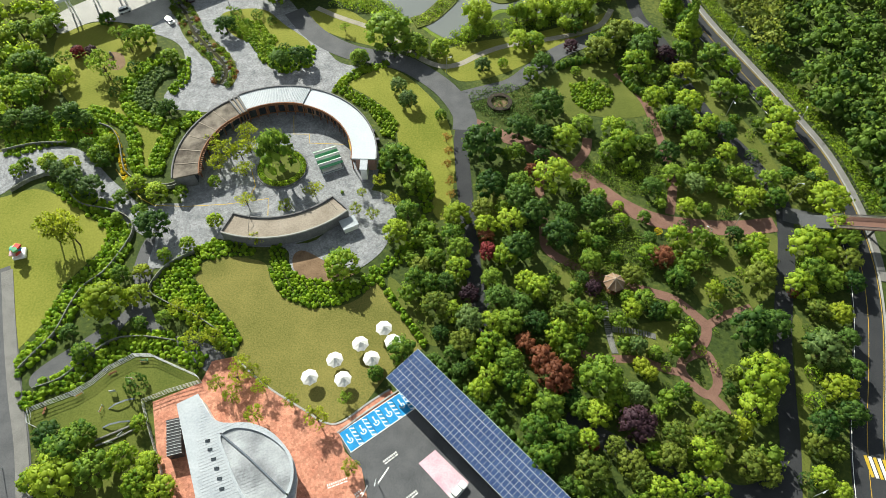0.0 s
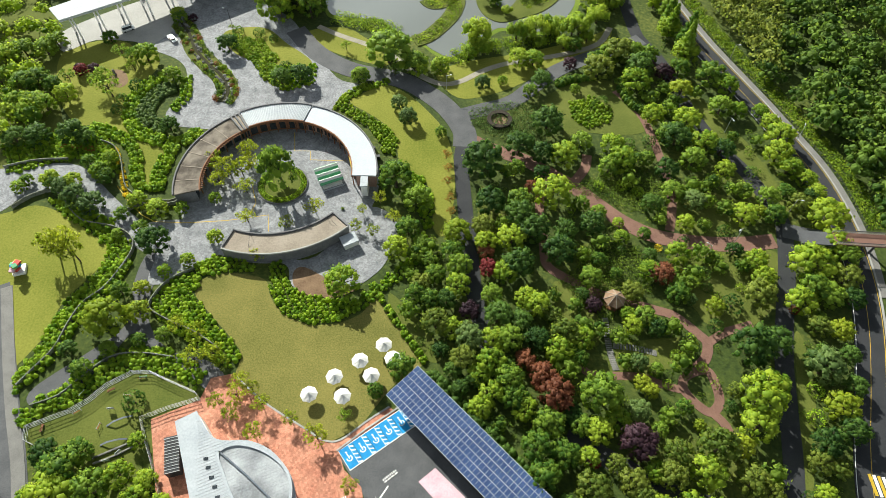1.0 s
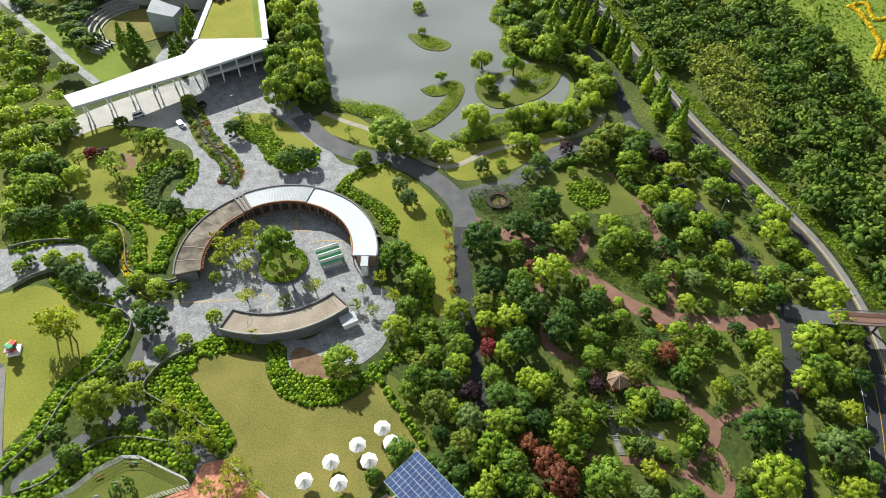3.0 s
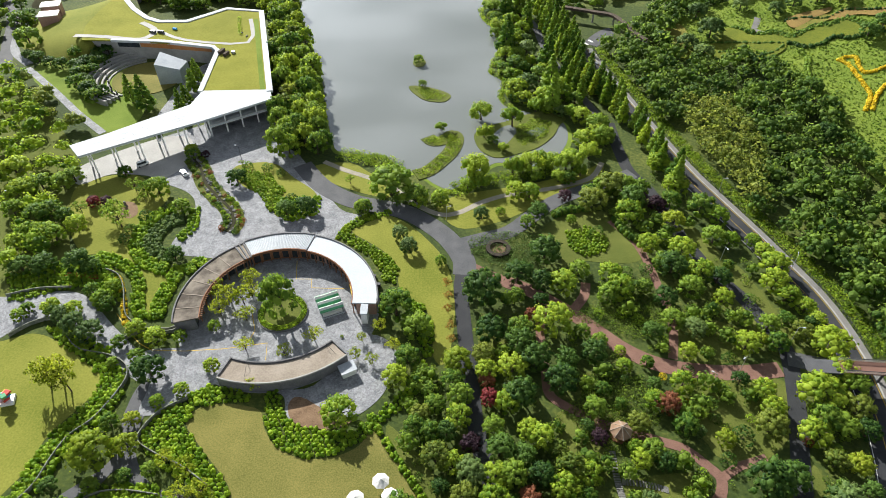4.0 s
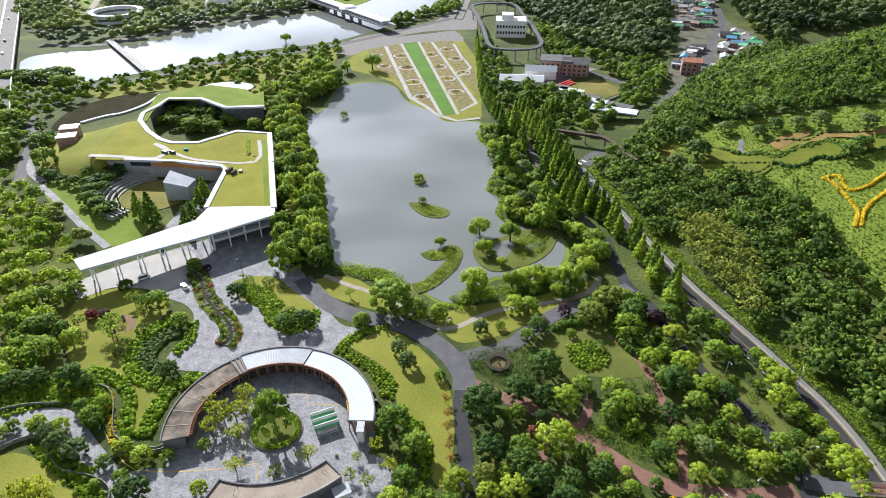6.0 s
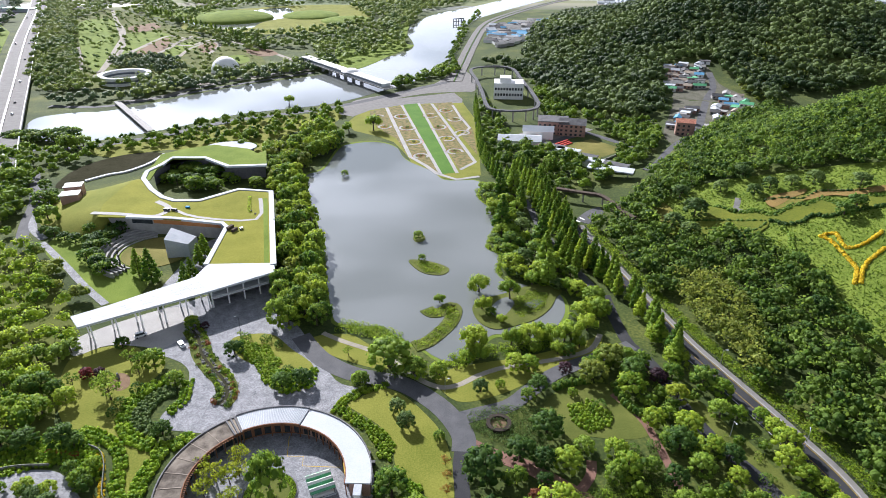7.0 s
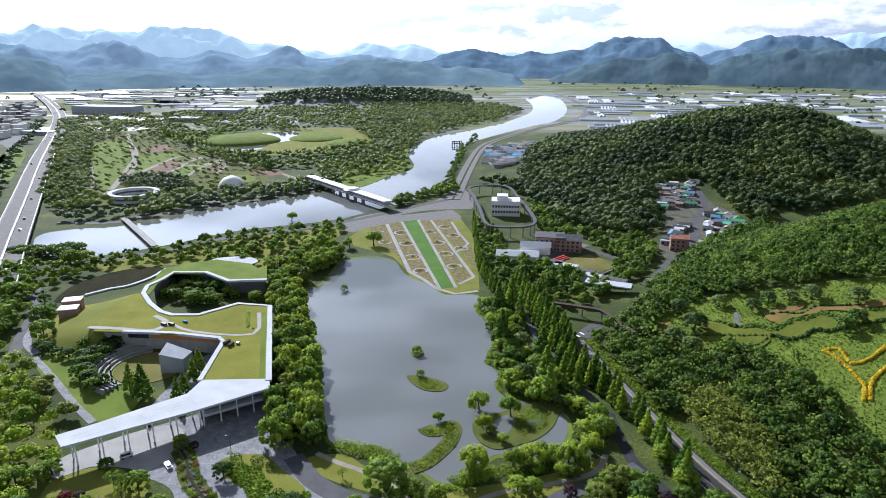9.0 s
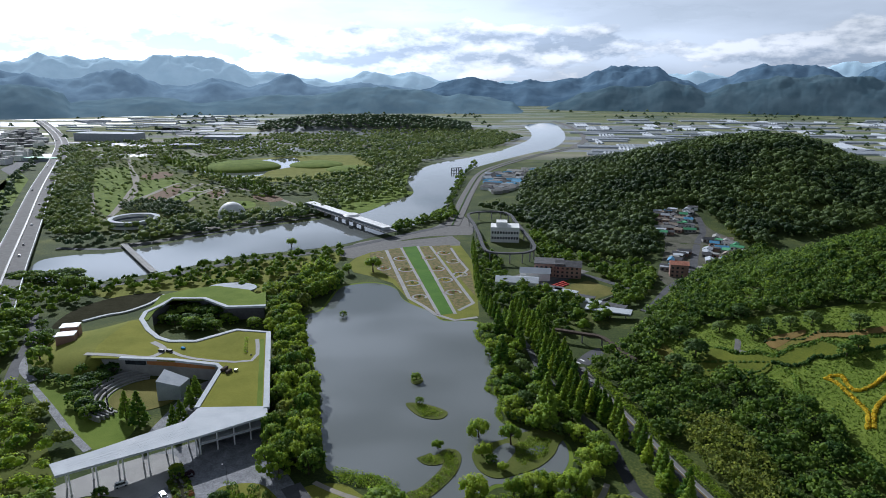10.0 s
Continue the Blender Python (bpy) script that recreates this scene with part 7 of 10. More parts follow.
mixed([(6.5, 73.6, 3.5), (23.5, 73.0, 3.1), (34.9, 73.0, 3.1), (2.3, 76.3, 2.9), (73.1, 117.7, 3.3), (67.1, 120.9, 3.3), (69.2, 110.0, 2.4),
    (86.3, 112.3, 3.5), (94.8, 119.0, 3.0), (101.5, 121.5, 2.5), (103.8, 116.6, 3.3), (108.8, 120.5, 2.3), (95.3, 112.5, 3.2), (99.3, 95.3, 5.3),
    (110.1, 98.4, 3.8), (107.6, 91.1, 3.8), (97.5, 87.6, 3.7), (101.3, 85.9, 3.7), (107.1, 84.5, 3.0), (95.6, 76.3, 2.9), (80.5, 100.4, 2.2),
    (63.0, 94.0, 1.4), (61.7, 86.3, 3.0), (64.8, 85.2, 1.8), (82.9, 85.9, 3.7)], GRP)
mixed([(37.4, 58.1, 4.8), (33.0, 68.4, 2.8), (5.0, 67.6, 3.1), (11.9, 66.7, 3.5), (9.0, 63.8, 3.0), (15.8, 62.2, 3.4), (16.9, 57.7, 3.2),
    (19.4, 55.0, 2.9), (24.3, 51.6, 3.7), (29.9, 53.9, 2.7), (32.2, 51.0, 2.6), (35.9, 49.4, 3.1), (40.5, 52.5, 2.9), (52.2, 65.1, 1.7),
    (21.4, 45.6, 3.8), (27.5, 44.2, 3.2), (22.1, 39.1, 3.7), (32.6, 43.4, 2.5), (32.8, 36.6, 3.7), (47.4, 40.8, 2.5), (49.9, 50.1, 2.0),
    (79.4, 60.7, 3.4), (91.2, 67.2, 2.8), (100.2, 68.5, 2.5), (98.5, 60.3, 2.7), (87.8, 40.8, 2.5), (61.8, 45.4, 4.4), (58.3, 40.3, 3.8),
    (57.0, 55.5, 2.0)], GRP)
plant("olive", [(-2.0, 77.7, 3.5), (38.8, 42.2, 2.3), (41.8, 38.2, 3.1), (43.8, 34.7, 2.7), (67.7, 38.1, 3.7), (71.5, 35.9, 2.5), (53.0, 44.5, 3.2),
    (50.7, 39.2, 3.1), (84.5, 42.6, 2.8), (-5.9, 90.0, 2.7), (70.2, 59.8, 1.9)], GRP)
plant("dark", [(67.9, 55.7, 1.6), (-0.6, 70.4, 2.0), (2.2, 64.9, 2.2), (4.2, 60.6, 2.0), (7.3, 51.3, 2.4), (10.5, 48.0, 2.3), (12.9, 44.1, 2.3),
    (15.3, 40.9, 2.2), (18.1, 36.0, 2.2), (21.5, 32.5, 2.2), (26.5, 33.4, 2.2), (0.9, 84.8, 2.7), (7.7, 62.7, 2.2)], GRP)
plant("ball", [(70.6, 93.6, 1.8), (75.6, 83.6, 2.7), (69.7, 77.1, 2.0), (80.1, 34.8, 1.9), (79.6, 108.0, 1.6), (65.1, 143.4, 2.0), (58.7, 142.3, 1.8),
    (70.5, 89.2, 1.4), (93.6, 130.3, 1.9), (52.3, 64.7, 1.4), (49.7, 101.3, 1.3), (-73.4, 57.2, 2.7), (67.5, 104.1, 1.6)], "clipped shrubs")
plant("balllight", [(89.6, 60.1, 1.9), (87.5, 53.0, 2.1), (82.1, 61.8, 1.1), (58.1, 69.3, 1.4), (62.6, 74.0, 1.4), (63.8, 66.2, 1.3), (54.5, 61.8, 1.2),
    (79.6, 89.3, 1.2), (53.4, 124.8, 1.7), (46.6, 124.9, 1.5), (58.0, 122.6, 1.7), (63.4, 115.2, 1.5), (37.2, 116.3, 1.5),
    (32.5, 118.6, 1.2)], "low shrubs")
plant("ballyellow", [(60.2, 102.3, 1.1), (64.4, 93.8, 1.2), (104.5, 103.6, 0.8)], "yellow flowering shrubs")
plant("mid", [(-3.7, 97.5, 2.3), (-2.1, 92.7, 2.7), (-3.6, 84.8, 2.7), (-7.3, 86.5, 2.7), (-14.0, 125.1, 5.0), (-7.2, 118.1, 4.2), (-9.8, 107.6, 3.2),
    (-6.1, 103.3, 2.2), (-9.9, 65.2, 3.4), (-16.2, 59.9, 1.9), (-27.6, 174.0, 2.7), (-29.5, 116.6, 0.5)], "trees by the lawns")
plant("light", [(-26.6, 89.3, 4.5), (-13.1, 100.8, 3.4)], "rounded trees by the plaza")
plant("young", [(-49.6, 54.0, 2.3), (-49.1, 58.5, 2.2), (-42.7, 56.1, 2.1), (-43.5, 49.2, 2.3), (-35.6, 52.7, 1.9), (-29.0, 48.4, 2.7),
    (-20.4, 37.2, 2.0), (-49.0, 61.7, 2.3), (-53.5, 56.8, 2.0), (-46.1, 60.5, 1.9)], "young trees on the brick paving")
plant("youngdark", [(-23.1, 53.5, 1.7), (-111.5, 165.4, 4.1), (-108.5, 183.2, 3.1)], "young trees")
plant("young", [(-65.0, 130.3, 3.4), (-60.4, 137.5, 3.1), (-60.8, 129.5, 3.0), (-66.7, 125.0, 3.0), (-69.5, 133.1, 2.9), (-58.8, 132.4, 2.9),
    (-58.5, 123.0, 2.8), (-56.2, 111.8, 2.4), (-44.7, 109.9, 2.2), (-37.3, 115.7, 2.6), (-18.4, 118.9, 2.1), (-24.7, 109.3, 1.8), (-19.8, 107.3, 1.8),
    (-14.4, 112.0, 2.1), (-23.5, 115.3, 1.5), (-51.0, 99.2, 2.2)], "young plaza trees")
plant("mid", [(x, y, 5.1) for x, y in [(-47.7, 125.3)]], "plaza tree", high=1.95)
plant("youngorange", [(1.1, 136.7, 1.6), (1.6, 131.6, 1.4), (1.5, 126.0, 1.5), (2.0, 119.5, 1.5), (2.3, 114.8, 1.3)], "young trees along the park road")
plant("mid", [(-0.7, 147.1, 1.8), (-85.5, 87.6, 2.4), (-76.8, 73.3, 1.9), (-71.2, 74.9, 1.9), (-83.6, 70.6, 2.0), (-88.4, 65.2, 2.5),
    (-93.0, 113.8, 2.1), (-86.2, 108.9, 2.1), (-92.3, 106.7, 1.6)], "walk trees")
plant("young", [(-61.7, 74.5, 2.8), (-60.9, 67.3, 2.8), (-56.9, 69.0, 2.5), (-68.0, 77.2, 2.3), (-54.1, 67.1, 2.1)], "walk trees")
plant("dark", [(-80.2, 103.1, 4.1), (-93.6, 70.7, 2.1), (-89.8, 44.5, 3.2)], "evergreens by the walk")
plant("mid", [(-82.2, 44.5, 3.2), (-84.0, 40.4, 4.5), (-76.9, 36.6, 3.9)], "broad trees by the walk")
plant("yellow", [(-85.9, 78.6, 4.9), (-78.7, 81.3, 2.9), (-80.2, 88.6, 2.1)], "bright trees by the walk")
plant("light", [(-89.4, 118.2, 2.8), (-82.8, 114.9, 2.9), (-75.9, 115.6, 2.0), (-103.5, 130.0, 3.1), (-102.8, 135.2, 2.4), (-111.0, 126.0, 2.5),
    (-118.1, 127.1, 2.5), (-126.3, 123.9, 2.3), (-75.6, 94.1, 1.8), (-70.2, 97.7, 2.0), (-64.0, 105.4, 2.1), (-67.0, 119.9, 1.8), (-84.6, 35.2, 4.9),
    (-90.5, 34.8, 2.5), (-71.2, 39.5, 3.1), (-65.5, 38.4, 2.5), (-66.6, 34.1, 3.1), (-61.4, 32.8, 3.0), (-70.0, 47.5, 1.9)], "light trees by the walk")
plant("young", [(-106.1, 99.1, 3.7), (-103.0, 100.0, 4.1), (-100.3, 98.1, 3.3)], "slender trees on the lawn", high=1.4)
# trees round the forecourt and west woods
plant("mid", [(-120.4, 194.5, 2.6), (-108.5, 133.9, 2.4), (-141.2, 187.8, 3.8), (-138.2, 191.2, 3.8), (-138.0, 171.2, 4.0), (-141.3, 168.1, 3.9),
    (-132.4, 169.2, 2.9), (-147.7, 186.1, 3.8), (-102.3, 128.0, 2.8), (-116.9, 125.2, 2.3), (-125.1, 126.5, 2.0), (-28.7, 173.9, 2.8),
    (-98.2, 206.9, 2.7), (-19.1, 183.4, 7.4), (-9.8, 178.9, 4.1)], "forecourt trees")
plant("red", [(-125.2, 176.8, 2.2)], "red-leaved trees")
plant("light", [(-104.4, 184.1, 3.9), (-93.1, 174.0, 3.0), (-160.5, 193.3, 5.1), (-152.4, 181.8, 4.5), (-134.6, 159.1, 4.2), (-139.7, 159.5, 3.8),
    (-125.9, 164.1, 3.5), (-130.8, 158.5, 3.4), (-151.2, 171.6, 3.6), (-0.7, 178.2, 3.2), (-8.8, 177.7, 3.6), (-141.7, 154.4, 3.3)], "forecourt trees")
plant("dark", [(-76.7, 189.7, 3.6), (-55.2, 171.7, 3.4), (-48.5, 173.0, 3.6), (-87.9, 149.4, 2.9), (-113.1, 144.4, 2.9), (-117.2, 145.4, 3.9),
    (-128.1, 144.7, 3.9), (-134.9, 143.7, 3.6)], "forecourt evergreens")
plant("ball", [(-75.3, 199.7, 2.0), (-67.4, 198.9, 2.0), (-61.7, 195.5, 1.7), (-54.9, 179.6, 2.0), (-104.1, 169.5, 2.4), (-107.5, 163.4, 1.9),
    (-107.6, 158.0, 1.9)], "cloud-pruned shrubs in the forecourt")
plant("youngdark", [(-115.3, 169.2, 3.9), (-113.8, 185.9, 2.7), (-107.8, 179.1, 2.2), (-128.2, 172.6, 2.4), (-78.1, 201.8, 1.1), (-34.6, 189.9, 1.7),
    (-16.8, 176.1, 2.0)], "slender trees")
W_SW = [(-168.2, 192.3), (-139.6, 142.0), (-128.9, 142.0), (-125.0, 152.2), (-134.4, 175.5), (-138.1, 192.3), (-153.2, 219.5), (-195.3, 268.5),
    (-225.2, 292.5), (-259.7, 292.6), (-194.0, 192.3)]
woodland("woodland_west", W_SW, 8.6, M["f_west"], "mixed woodland west of the forecourt", 2.8, 4.6, 5, 110, (), 1.0, 0.24, lambda x, y, r: r.random() < 0.85, False, 6, 0.68)
W_W = [(-225.2, 292.5), (-195.3, 268.5), (-153.2, 219.5), (-145.7, 223.8), (-173.9, 252.3), (-192.6, 268.5), (-204.2, 280.2), (-228.9, 299.0)]
woodland("woodland_canopy", W_W, 8, M["f_bamboo"], "light trees west of the canopy", 2.5, 4.2, 6, 100, (), 1.1, 0.24, None, False, 6, 0.8)
woodland("woodland_service", [(-242.4, 292.6), (-220.1, 299.0), (-250.0, 359.8), (-285.7, 419.0),
    (-313.1, 408.2)], 8.5, M["f_wood"], "dense trees at the service road", 3.5, 5.2, 8, 80, (), 1.0, 0.26, None, False, 6, 0.85)
grove([(-236.0, 343.0), (-237.6, 355.5), (-220.6, 335.0), (-208.9, 305.7), (-203.4, 312.7), (-207.9, 292.5)], 8, ["dark", "mid"], 3, 4.5, 9, group="west woods")
# pine knoll by the theatre
plant("dark", [(-203.0, 291.0, 2.6), (-196.5, 287.5, 3.2), (-189.5, 284.0, 3.0), (-182.5, 281.0, 3.4), (-175.0, 280.0, 3.2), (-168.0, 282.5, 3.0)], "theatre knoll trees")
grove([(-171.6, 268.5), (-180.6, 299.0), (-171.8, 305.7), (-163.4, 292.5), (-160.2, 268.5), (-149.4, 252.3), (-152.5, 244.7),
    (-162.3, 252.3)], 6, ["dark", "dark", "mid"], 3.0, 4.2, 12, group="theatre knoll trees")
plant("cone", [(-137.3, 248.7, 2.8), (-129.2, 243.3, 3.7), (-113.0, 239.8, 2.5), (-112.3, 247.5, 2.5), (-113.3, 258.8, 2.6),
    (-113.8, 268.0, 2.7)], "conifers by the theatre", high=1.0)
# row west of the pond
POND_W = [(-66.2, 207.2), (-74.4, 252.2), (-85.7, 298.9), (-100.7, 351.1), (-116.3, 408.0), (-105.8, 430.2), (-90.4, 454.5), (-73.3, 448.2),
    (-73.2, 418.9), (-86.6, 397.5), (-85.1, 359.7), (-71.9, 312.6), (-59.8, 274.1), (-51.5, 242.2), (-45.9, 215.2), (-49.7, 203.3)]
grove(POND_W, 6.8, ["light", "light", "mid", "mid", "light", "olive"], 3.5, 4.9, 14, group="trees along the pond", high=1.45)
plant("cone", [(-62.0, 224.4, 2.6), (-71.1, 258.8, 2.6), (-55.4, 220.1, 2.6), (-63.2, 243.6, 2.5), (-82.5, 301.3, 2.6)], "trees along the pond", high=0.9)
# redwoods along the road and path
ROW = [(49.6, 377.8), (51.8, 351.0), (53.8, 327.1), (55.5, 305.5), (59.0, 289.2), (62.7, 277.0), (65.7, 262.8), (70.2, 252.1), (74.5, 242.1),
    (77.2, 231.7), (80.7, 221.5), (82.2, 209.0), (83.5, 197.5), (85.3, 185.1)]
for k, (x, y) in enumerate(curve(ROW, 4)):
    if k % 2 == 0 or k < 34:
        plant("cone" if k % 3 else "conelight", [(x + (k % 3 - 1) * 1.4, y, 2.5 + 0.3 * (k % 3))], "redwood row", high=1.12)
for k, (x, y) in enumerate(curve([(70.6, 377.8), (59.5, 359.6), (60.6, 330.9), (65.0, 309.0), (64.2, 286.0), (55.9, 268.3), (61.2, 252.1)], 3)):
    plant("cone", [(x, y, 2.6)], "redwood row", high=1.12)
grove([(25.9, 359.6), (39.3, 359.6), (45.5, 323.3), (50.1, 286.0), (55.0, 262.8), (59.5, 242.1), (49.6, 235.0), (36.9, 242.1), (29.8, 247.1),
    (27.5, 268.3), (28.3, 298.8), (25.6, 327.1)], 8.5, ["mid", "light", "willow", "grey", "mid", "cone"], 3.0, 4.8, 17, group="shore woods")
grove([(54.4, 242.1), (63.6, 237.3), (70.1, 211.1), (62.5, 207.1), (52.5, 215.2)], 9, ["light", "mid", "willow"], 3.2, 4.6, 18, group="shore woods")
plant("willow", [(16.3, 234.7, 4.9), (16.8, 220.9, 4.0), (29.2, 228.8, 4.8), (24.0, 211.2, 2.4), (46.8, 196.0, 4.7), (57.3, 205.9, 4.5),
    (36.9, 203.1, 3.5), (29.9, 199.3, 3.5), (-0.8, 226.0, 2.4), (14.0, 187.7, 4.2)], "willows at the pond")
plant("mid", [(-11.6, 285.8, 2.5), (-9.3, 262.9, 1.9), (20.1, 216.6, 2.3), (-60.7, 372.8, 2.4)], "isle trees")
for pts, s in (([(-12.7, 260.6), (-6.1, 260.6), (1.8, 254.8), (-0.8, 250.6), (-8.6, 251.7)], 31), ([(31.4, 214.5),
    (36.4, 216.4), (43.5, 222.8), (45.5, 232.5), (38.5, 235.0), (31.0, 229.0), (29.4, 219.5)], 32)):
    shrubs("isle_shrubs", pts, 1.6, M["f_lush"], "reeds and low shrubs on the isle", 1.1, s)
bed_line("reeds", [(-5.9, 220.7), (-3.1, 217.7), (1.6, 220.3), (4.4, 221.1), (3.9, 211.9), (-0.7, 204.0), (-5.7, 197.6),
    (-9.8, 195.4)], 5.0, M["f_lush"], "reeds on the curling bank", 33, 1.5, 1.0, 0.9, "reeds", 30, False)
bed_line("reeds", [(-41.6, 209.1), (-32.2, 206.4), (-23.0, 203.3), (-17.3, 200.2)], 8, M["f_lush"], "tall reeds on the pond shore", 34, 1.6, 1.1, 1.0, "reeds", 30, False)
bed_line("reeds", [(3.5, 181.8), (7.8, 188.6), (14.4, 192.9), (20.8, 192.1), (31.8, 195.0),
    (43.3, 199.4)], 8, M["f_lush"], "tall reeds on the pond shore", 35, 1.6, 1.1, 1.0, "reeds", 30, False)
for k, (x, y) in enumerate(curve([(24.5, 352.0), (25.5, 336.0), (30.5, 321.0), (31.0, 301.0), (26.0, 279.0), (31.0, 268.0), (30.0, 252.0), (38.0, 245.0), (52.0, 236.0)], 4)):
    plant(("willow", "mid", "light", "grey")[k % 4], [(x + (k % 3) * 1.2, y, 2.4 + 0.5 * (k % 3))], "shore woods")
bed_line("reeds", [(21.5, 352.0), (22.2, 338.0), (28.0, 322.0), (29.0, 302.0), (22.8, 278.0), (28.5, 268.0), (26.0, 252.5), (31.0, 244.0)], 2.4, M["f_lush"], "reeds along the pond shore", 36, 1.5, 1.0, 0.8, "reeds", 24, False)
# hedges and shrub beds
BEDS = (
    ([(-77.6, 86.2), (-74.5, 93.4), (-63.5, 99.9), (-55.5, 99.0), (-49.4, 95.2), (-59.3, 94.3), (-65.2, 93.0), (-66.4, 88.0), (-60.9, 81.1),
        (-54.1, 74.5), (-51.0, 69.7), (-51.8, 65.8), (-57.3, 68.9), (-65.4, 73.7), (-72.4, 78.6), (-76.2, 81.9)], "f_shrub"),
    ([(-48.1, 97.1), (-44.4, 98.6), (-41.9, 91.5), (-38.4, 88.0), (-29.1, 85.9), (-21.7, 87.1), (-16.0, 93.3), (-7.7, 100.8), (-5.5, 108.7),
        (-3.0, 102.8), (-7.6, 95.2), (-14.3, 89.7), (-19.3, 84.5), (-27.0, 79.0), (-35.0, 78.5), (-42.1, 81.9), (-46.3, 88.0)], "f_shrub"),
    ([(-118.1, 121.3), (-110.7, 119.2), (-101.7, 111.8), (-88.7, 105.8), (-86.5, 100.9), (-89.9, 93.4), (-96.8, 86.2), (-98.5, 77.8), (-99.6, 68.2),
        (-102.3, 62.1), (-102.7, 57.8), (-106.3, 63.6), (-103.0, 69.7), (-101.3, 79.4), (-99.9, 86.2), (-94.1, 97.1), (-94.2, 102.8), (-102.4, 108.8),
        (-112.9, 116.0)], "f_shrub"),
    ([(-102.2, 56.3), (-95.4, 56.3), (-89.8, 59.9), (-83.8, 67.4), (-76.3, 71.3), (-64.6, 69.7), (-57.9, 65.1), (-59.8, 60.6), (-66.0, 63.6),
        (-73.6, 66.3), (-81.3, 63.6), (-87.5, 57.0), (-97.0, 53.2), (-98.3, 49.4)], "f_shrub"),
    ([(-34.9, 165.5), (-27.7, 171.7), (-18.2, 174.6), (-18.1, 171.2), (-27.4, 167.8), (-31.8, 162.2), (-26.7, 157.4), (-19.0, 152.1), (-14.2, 145.7),
        (-14.7, 137.2), (-19.3, 139.6), (-22.4, 148.3), (-29.3, 154.7), (-36.2, 160.1)], "f_lush"),
    ([(-11.1, 132.5), (-5.8, 129.1), (-2.7, 119.1), (-3.1, 110.7), (-5.5, 108.7), (-7.3, 117.0), (-10.5, 125.7)], "f_shrub"),
    ([(-77.3, 199.5), (-65.9, 195.8), (-58.4, 185.2), (-60.7, 172.3), (-66.6, 181.9), (-75.4, 190.4), (-79.6, 194.0)], "f_lush"),
    ([(-61.5, 180.2), (-50.4, 181.9), (-44.2, 181.9), (-44.3, 172.2), (-53.8, 167.7), (-59.7, 172.3)], "f_shrub"),
    ([(8.2, 158.7), (16.2, 161.4), (27.5, 162.7), (32.9, 160.0), (36.4, 148.2), (27.9, 143.2), (17.3, 145.7), (10.2, 150.8)], "f_grey"),
    ([(42.6, 162.7), (50.5, 165.5), (56.1, 158.6), (54.2, 152.1), (46.5, 149.5), (42.0, 154.7)], "f_lush"),
    ([(-139.6, 142.0), (-130.2, 144.4), (-121.3, 152.2), (-110.9, 149.5), (-104.0, 141.9), (-98.2, 130.2), (-101.7, 132.5), (-110.7, 137.1),
        (-121.7, 134.8), (-128.5, 131.4), (-133.0, 130.3)], "f_shrub"),
    ([(36.7, 125.6), (45.5, 127.9), (55.1, 134.8), (65.2, 132.5), (66.0, 119.1), (56.9, 114.8), (49.3, 119.1)], "f_wood"),
    ([(31.5, 91.5), (44.0, 104.7), (54.9, 102.7), (57.2, 89.7), (49.9, 82.7), (40.6, 79.3)], "f_wood"),
)
for k, (pts, mat) in enumerate(BEDS):
    if mat in ("f_shrub", "f_lush"):
        shrubs("shrub_bed", pts, 1.35, M[mat], "planted bed of low rounded shrubs", 0.74, 60 + k, 16, 1.1, dense=True)
    else:
        shrubs("shrub_bed", pts, 1.4, M[mat], "planted bed of low mixed shrubs", 0.8, 60 + k, 30, 1.2)
EAST_GARDEN = [(11.2, 123.4), (25.7, 137.2), (37.0, 127.9), (45.6, 142.0), (66.5, 149.5), (57.0, 171.1), (73.7, 189.1), (88.5, 202.0), (94.4, 182.9),
    (105.4, 152.0), (112.2, 127.8), (115.6, 108.6), (115.3, 98.9), (106.0, 69.6), (91.7, 29.4), (33.7, 29.4), (25.6, 34.1), (-3.4, 66.6), (-12.4, 79.4),
    (-7.0, 104.7), (2.6, 108.7)]
woodland("undergrowth_trees", EAST_GARDEN, 5.6, M["f_wood"], "lesser trees filling the garden", 2.0, 3.4, 141, 110, (), 0.8, 0.24, lambda x, y, r: r.random() < 0.48 + 0.3 * (y < 60), True, 7, 0.7)
woodland("undergrowth_shrubs", EAST_GARDEN, 3.6, M["f_wood"], "low shrubs under the garden trees", 0.7, 1.5, 142, 56, (), 0.5, 0.3, lambda x, y, r: r.random() < 0.42, True)
bed_line("hedge", [(-19.7, 91.5), (-13.9, 81.9), (-7.8, 72.8), (-4.1, 67.4)], 1.6, M["f_shrub"], "low hedge beside the lawn", 80, 0.9, 0.7, 1.2)
bed_line("hedge", [(-3.9, 65.1), (2.2, 59.1), (8.8, 51.8), (15.0, 44.7), (22.1, 36.5),
    (27.7, 30.0)], 3.0, M["f_dark"], "dense dark hedge behind the solar canopy", 81, 1.2, 1.1, 1.4)
bed_line("flower_border", [(-121.3, 142.7), (-114.7, 142.0), (-109.6, 140.5)], 2.5, M["f_redbloom"], "orange-red flower border", 82, 0.8, 0.5, 0.8, "flower border")
bed_line("flower_border", [(-107.5, 143.9), (-102.6, 139.5), (-98.0, 130.2),
    (-94.4, 121.7)], 2.0, M["f_bloom"], "yellow flower border", 83, 0.8, 0.5, 0.8, "flower border")
bed_line("arbour_hedge", [(59.9, 171.1), (62.3, 162.7), (65.8, 157.8)], 2.6, M["f_mid"], "vine-covered arched trellis", 84, 0.9, 0.9, 1.8)
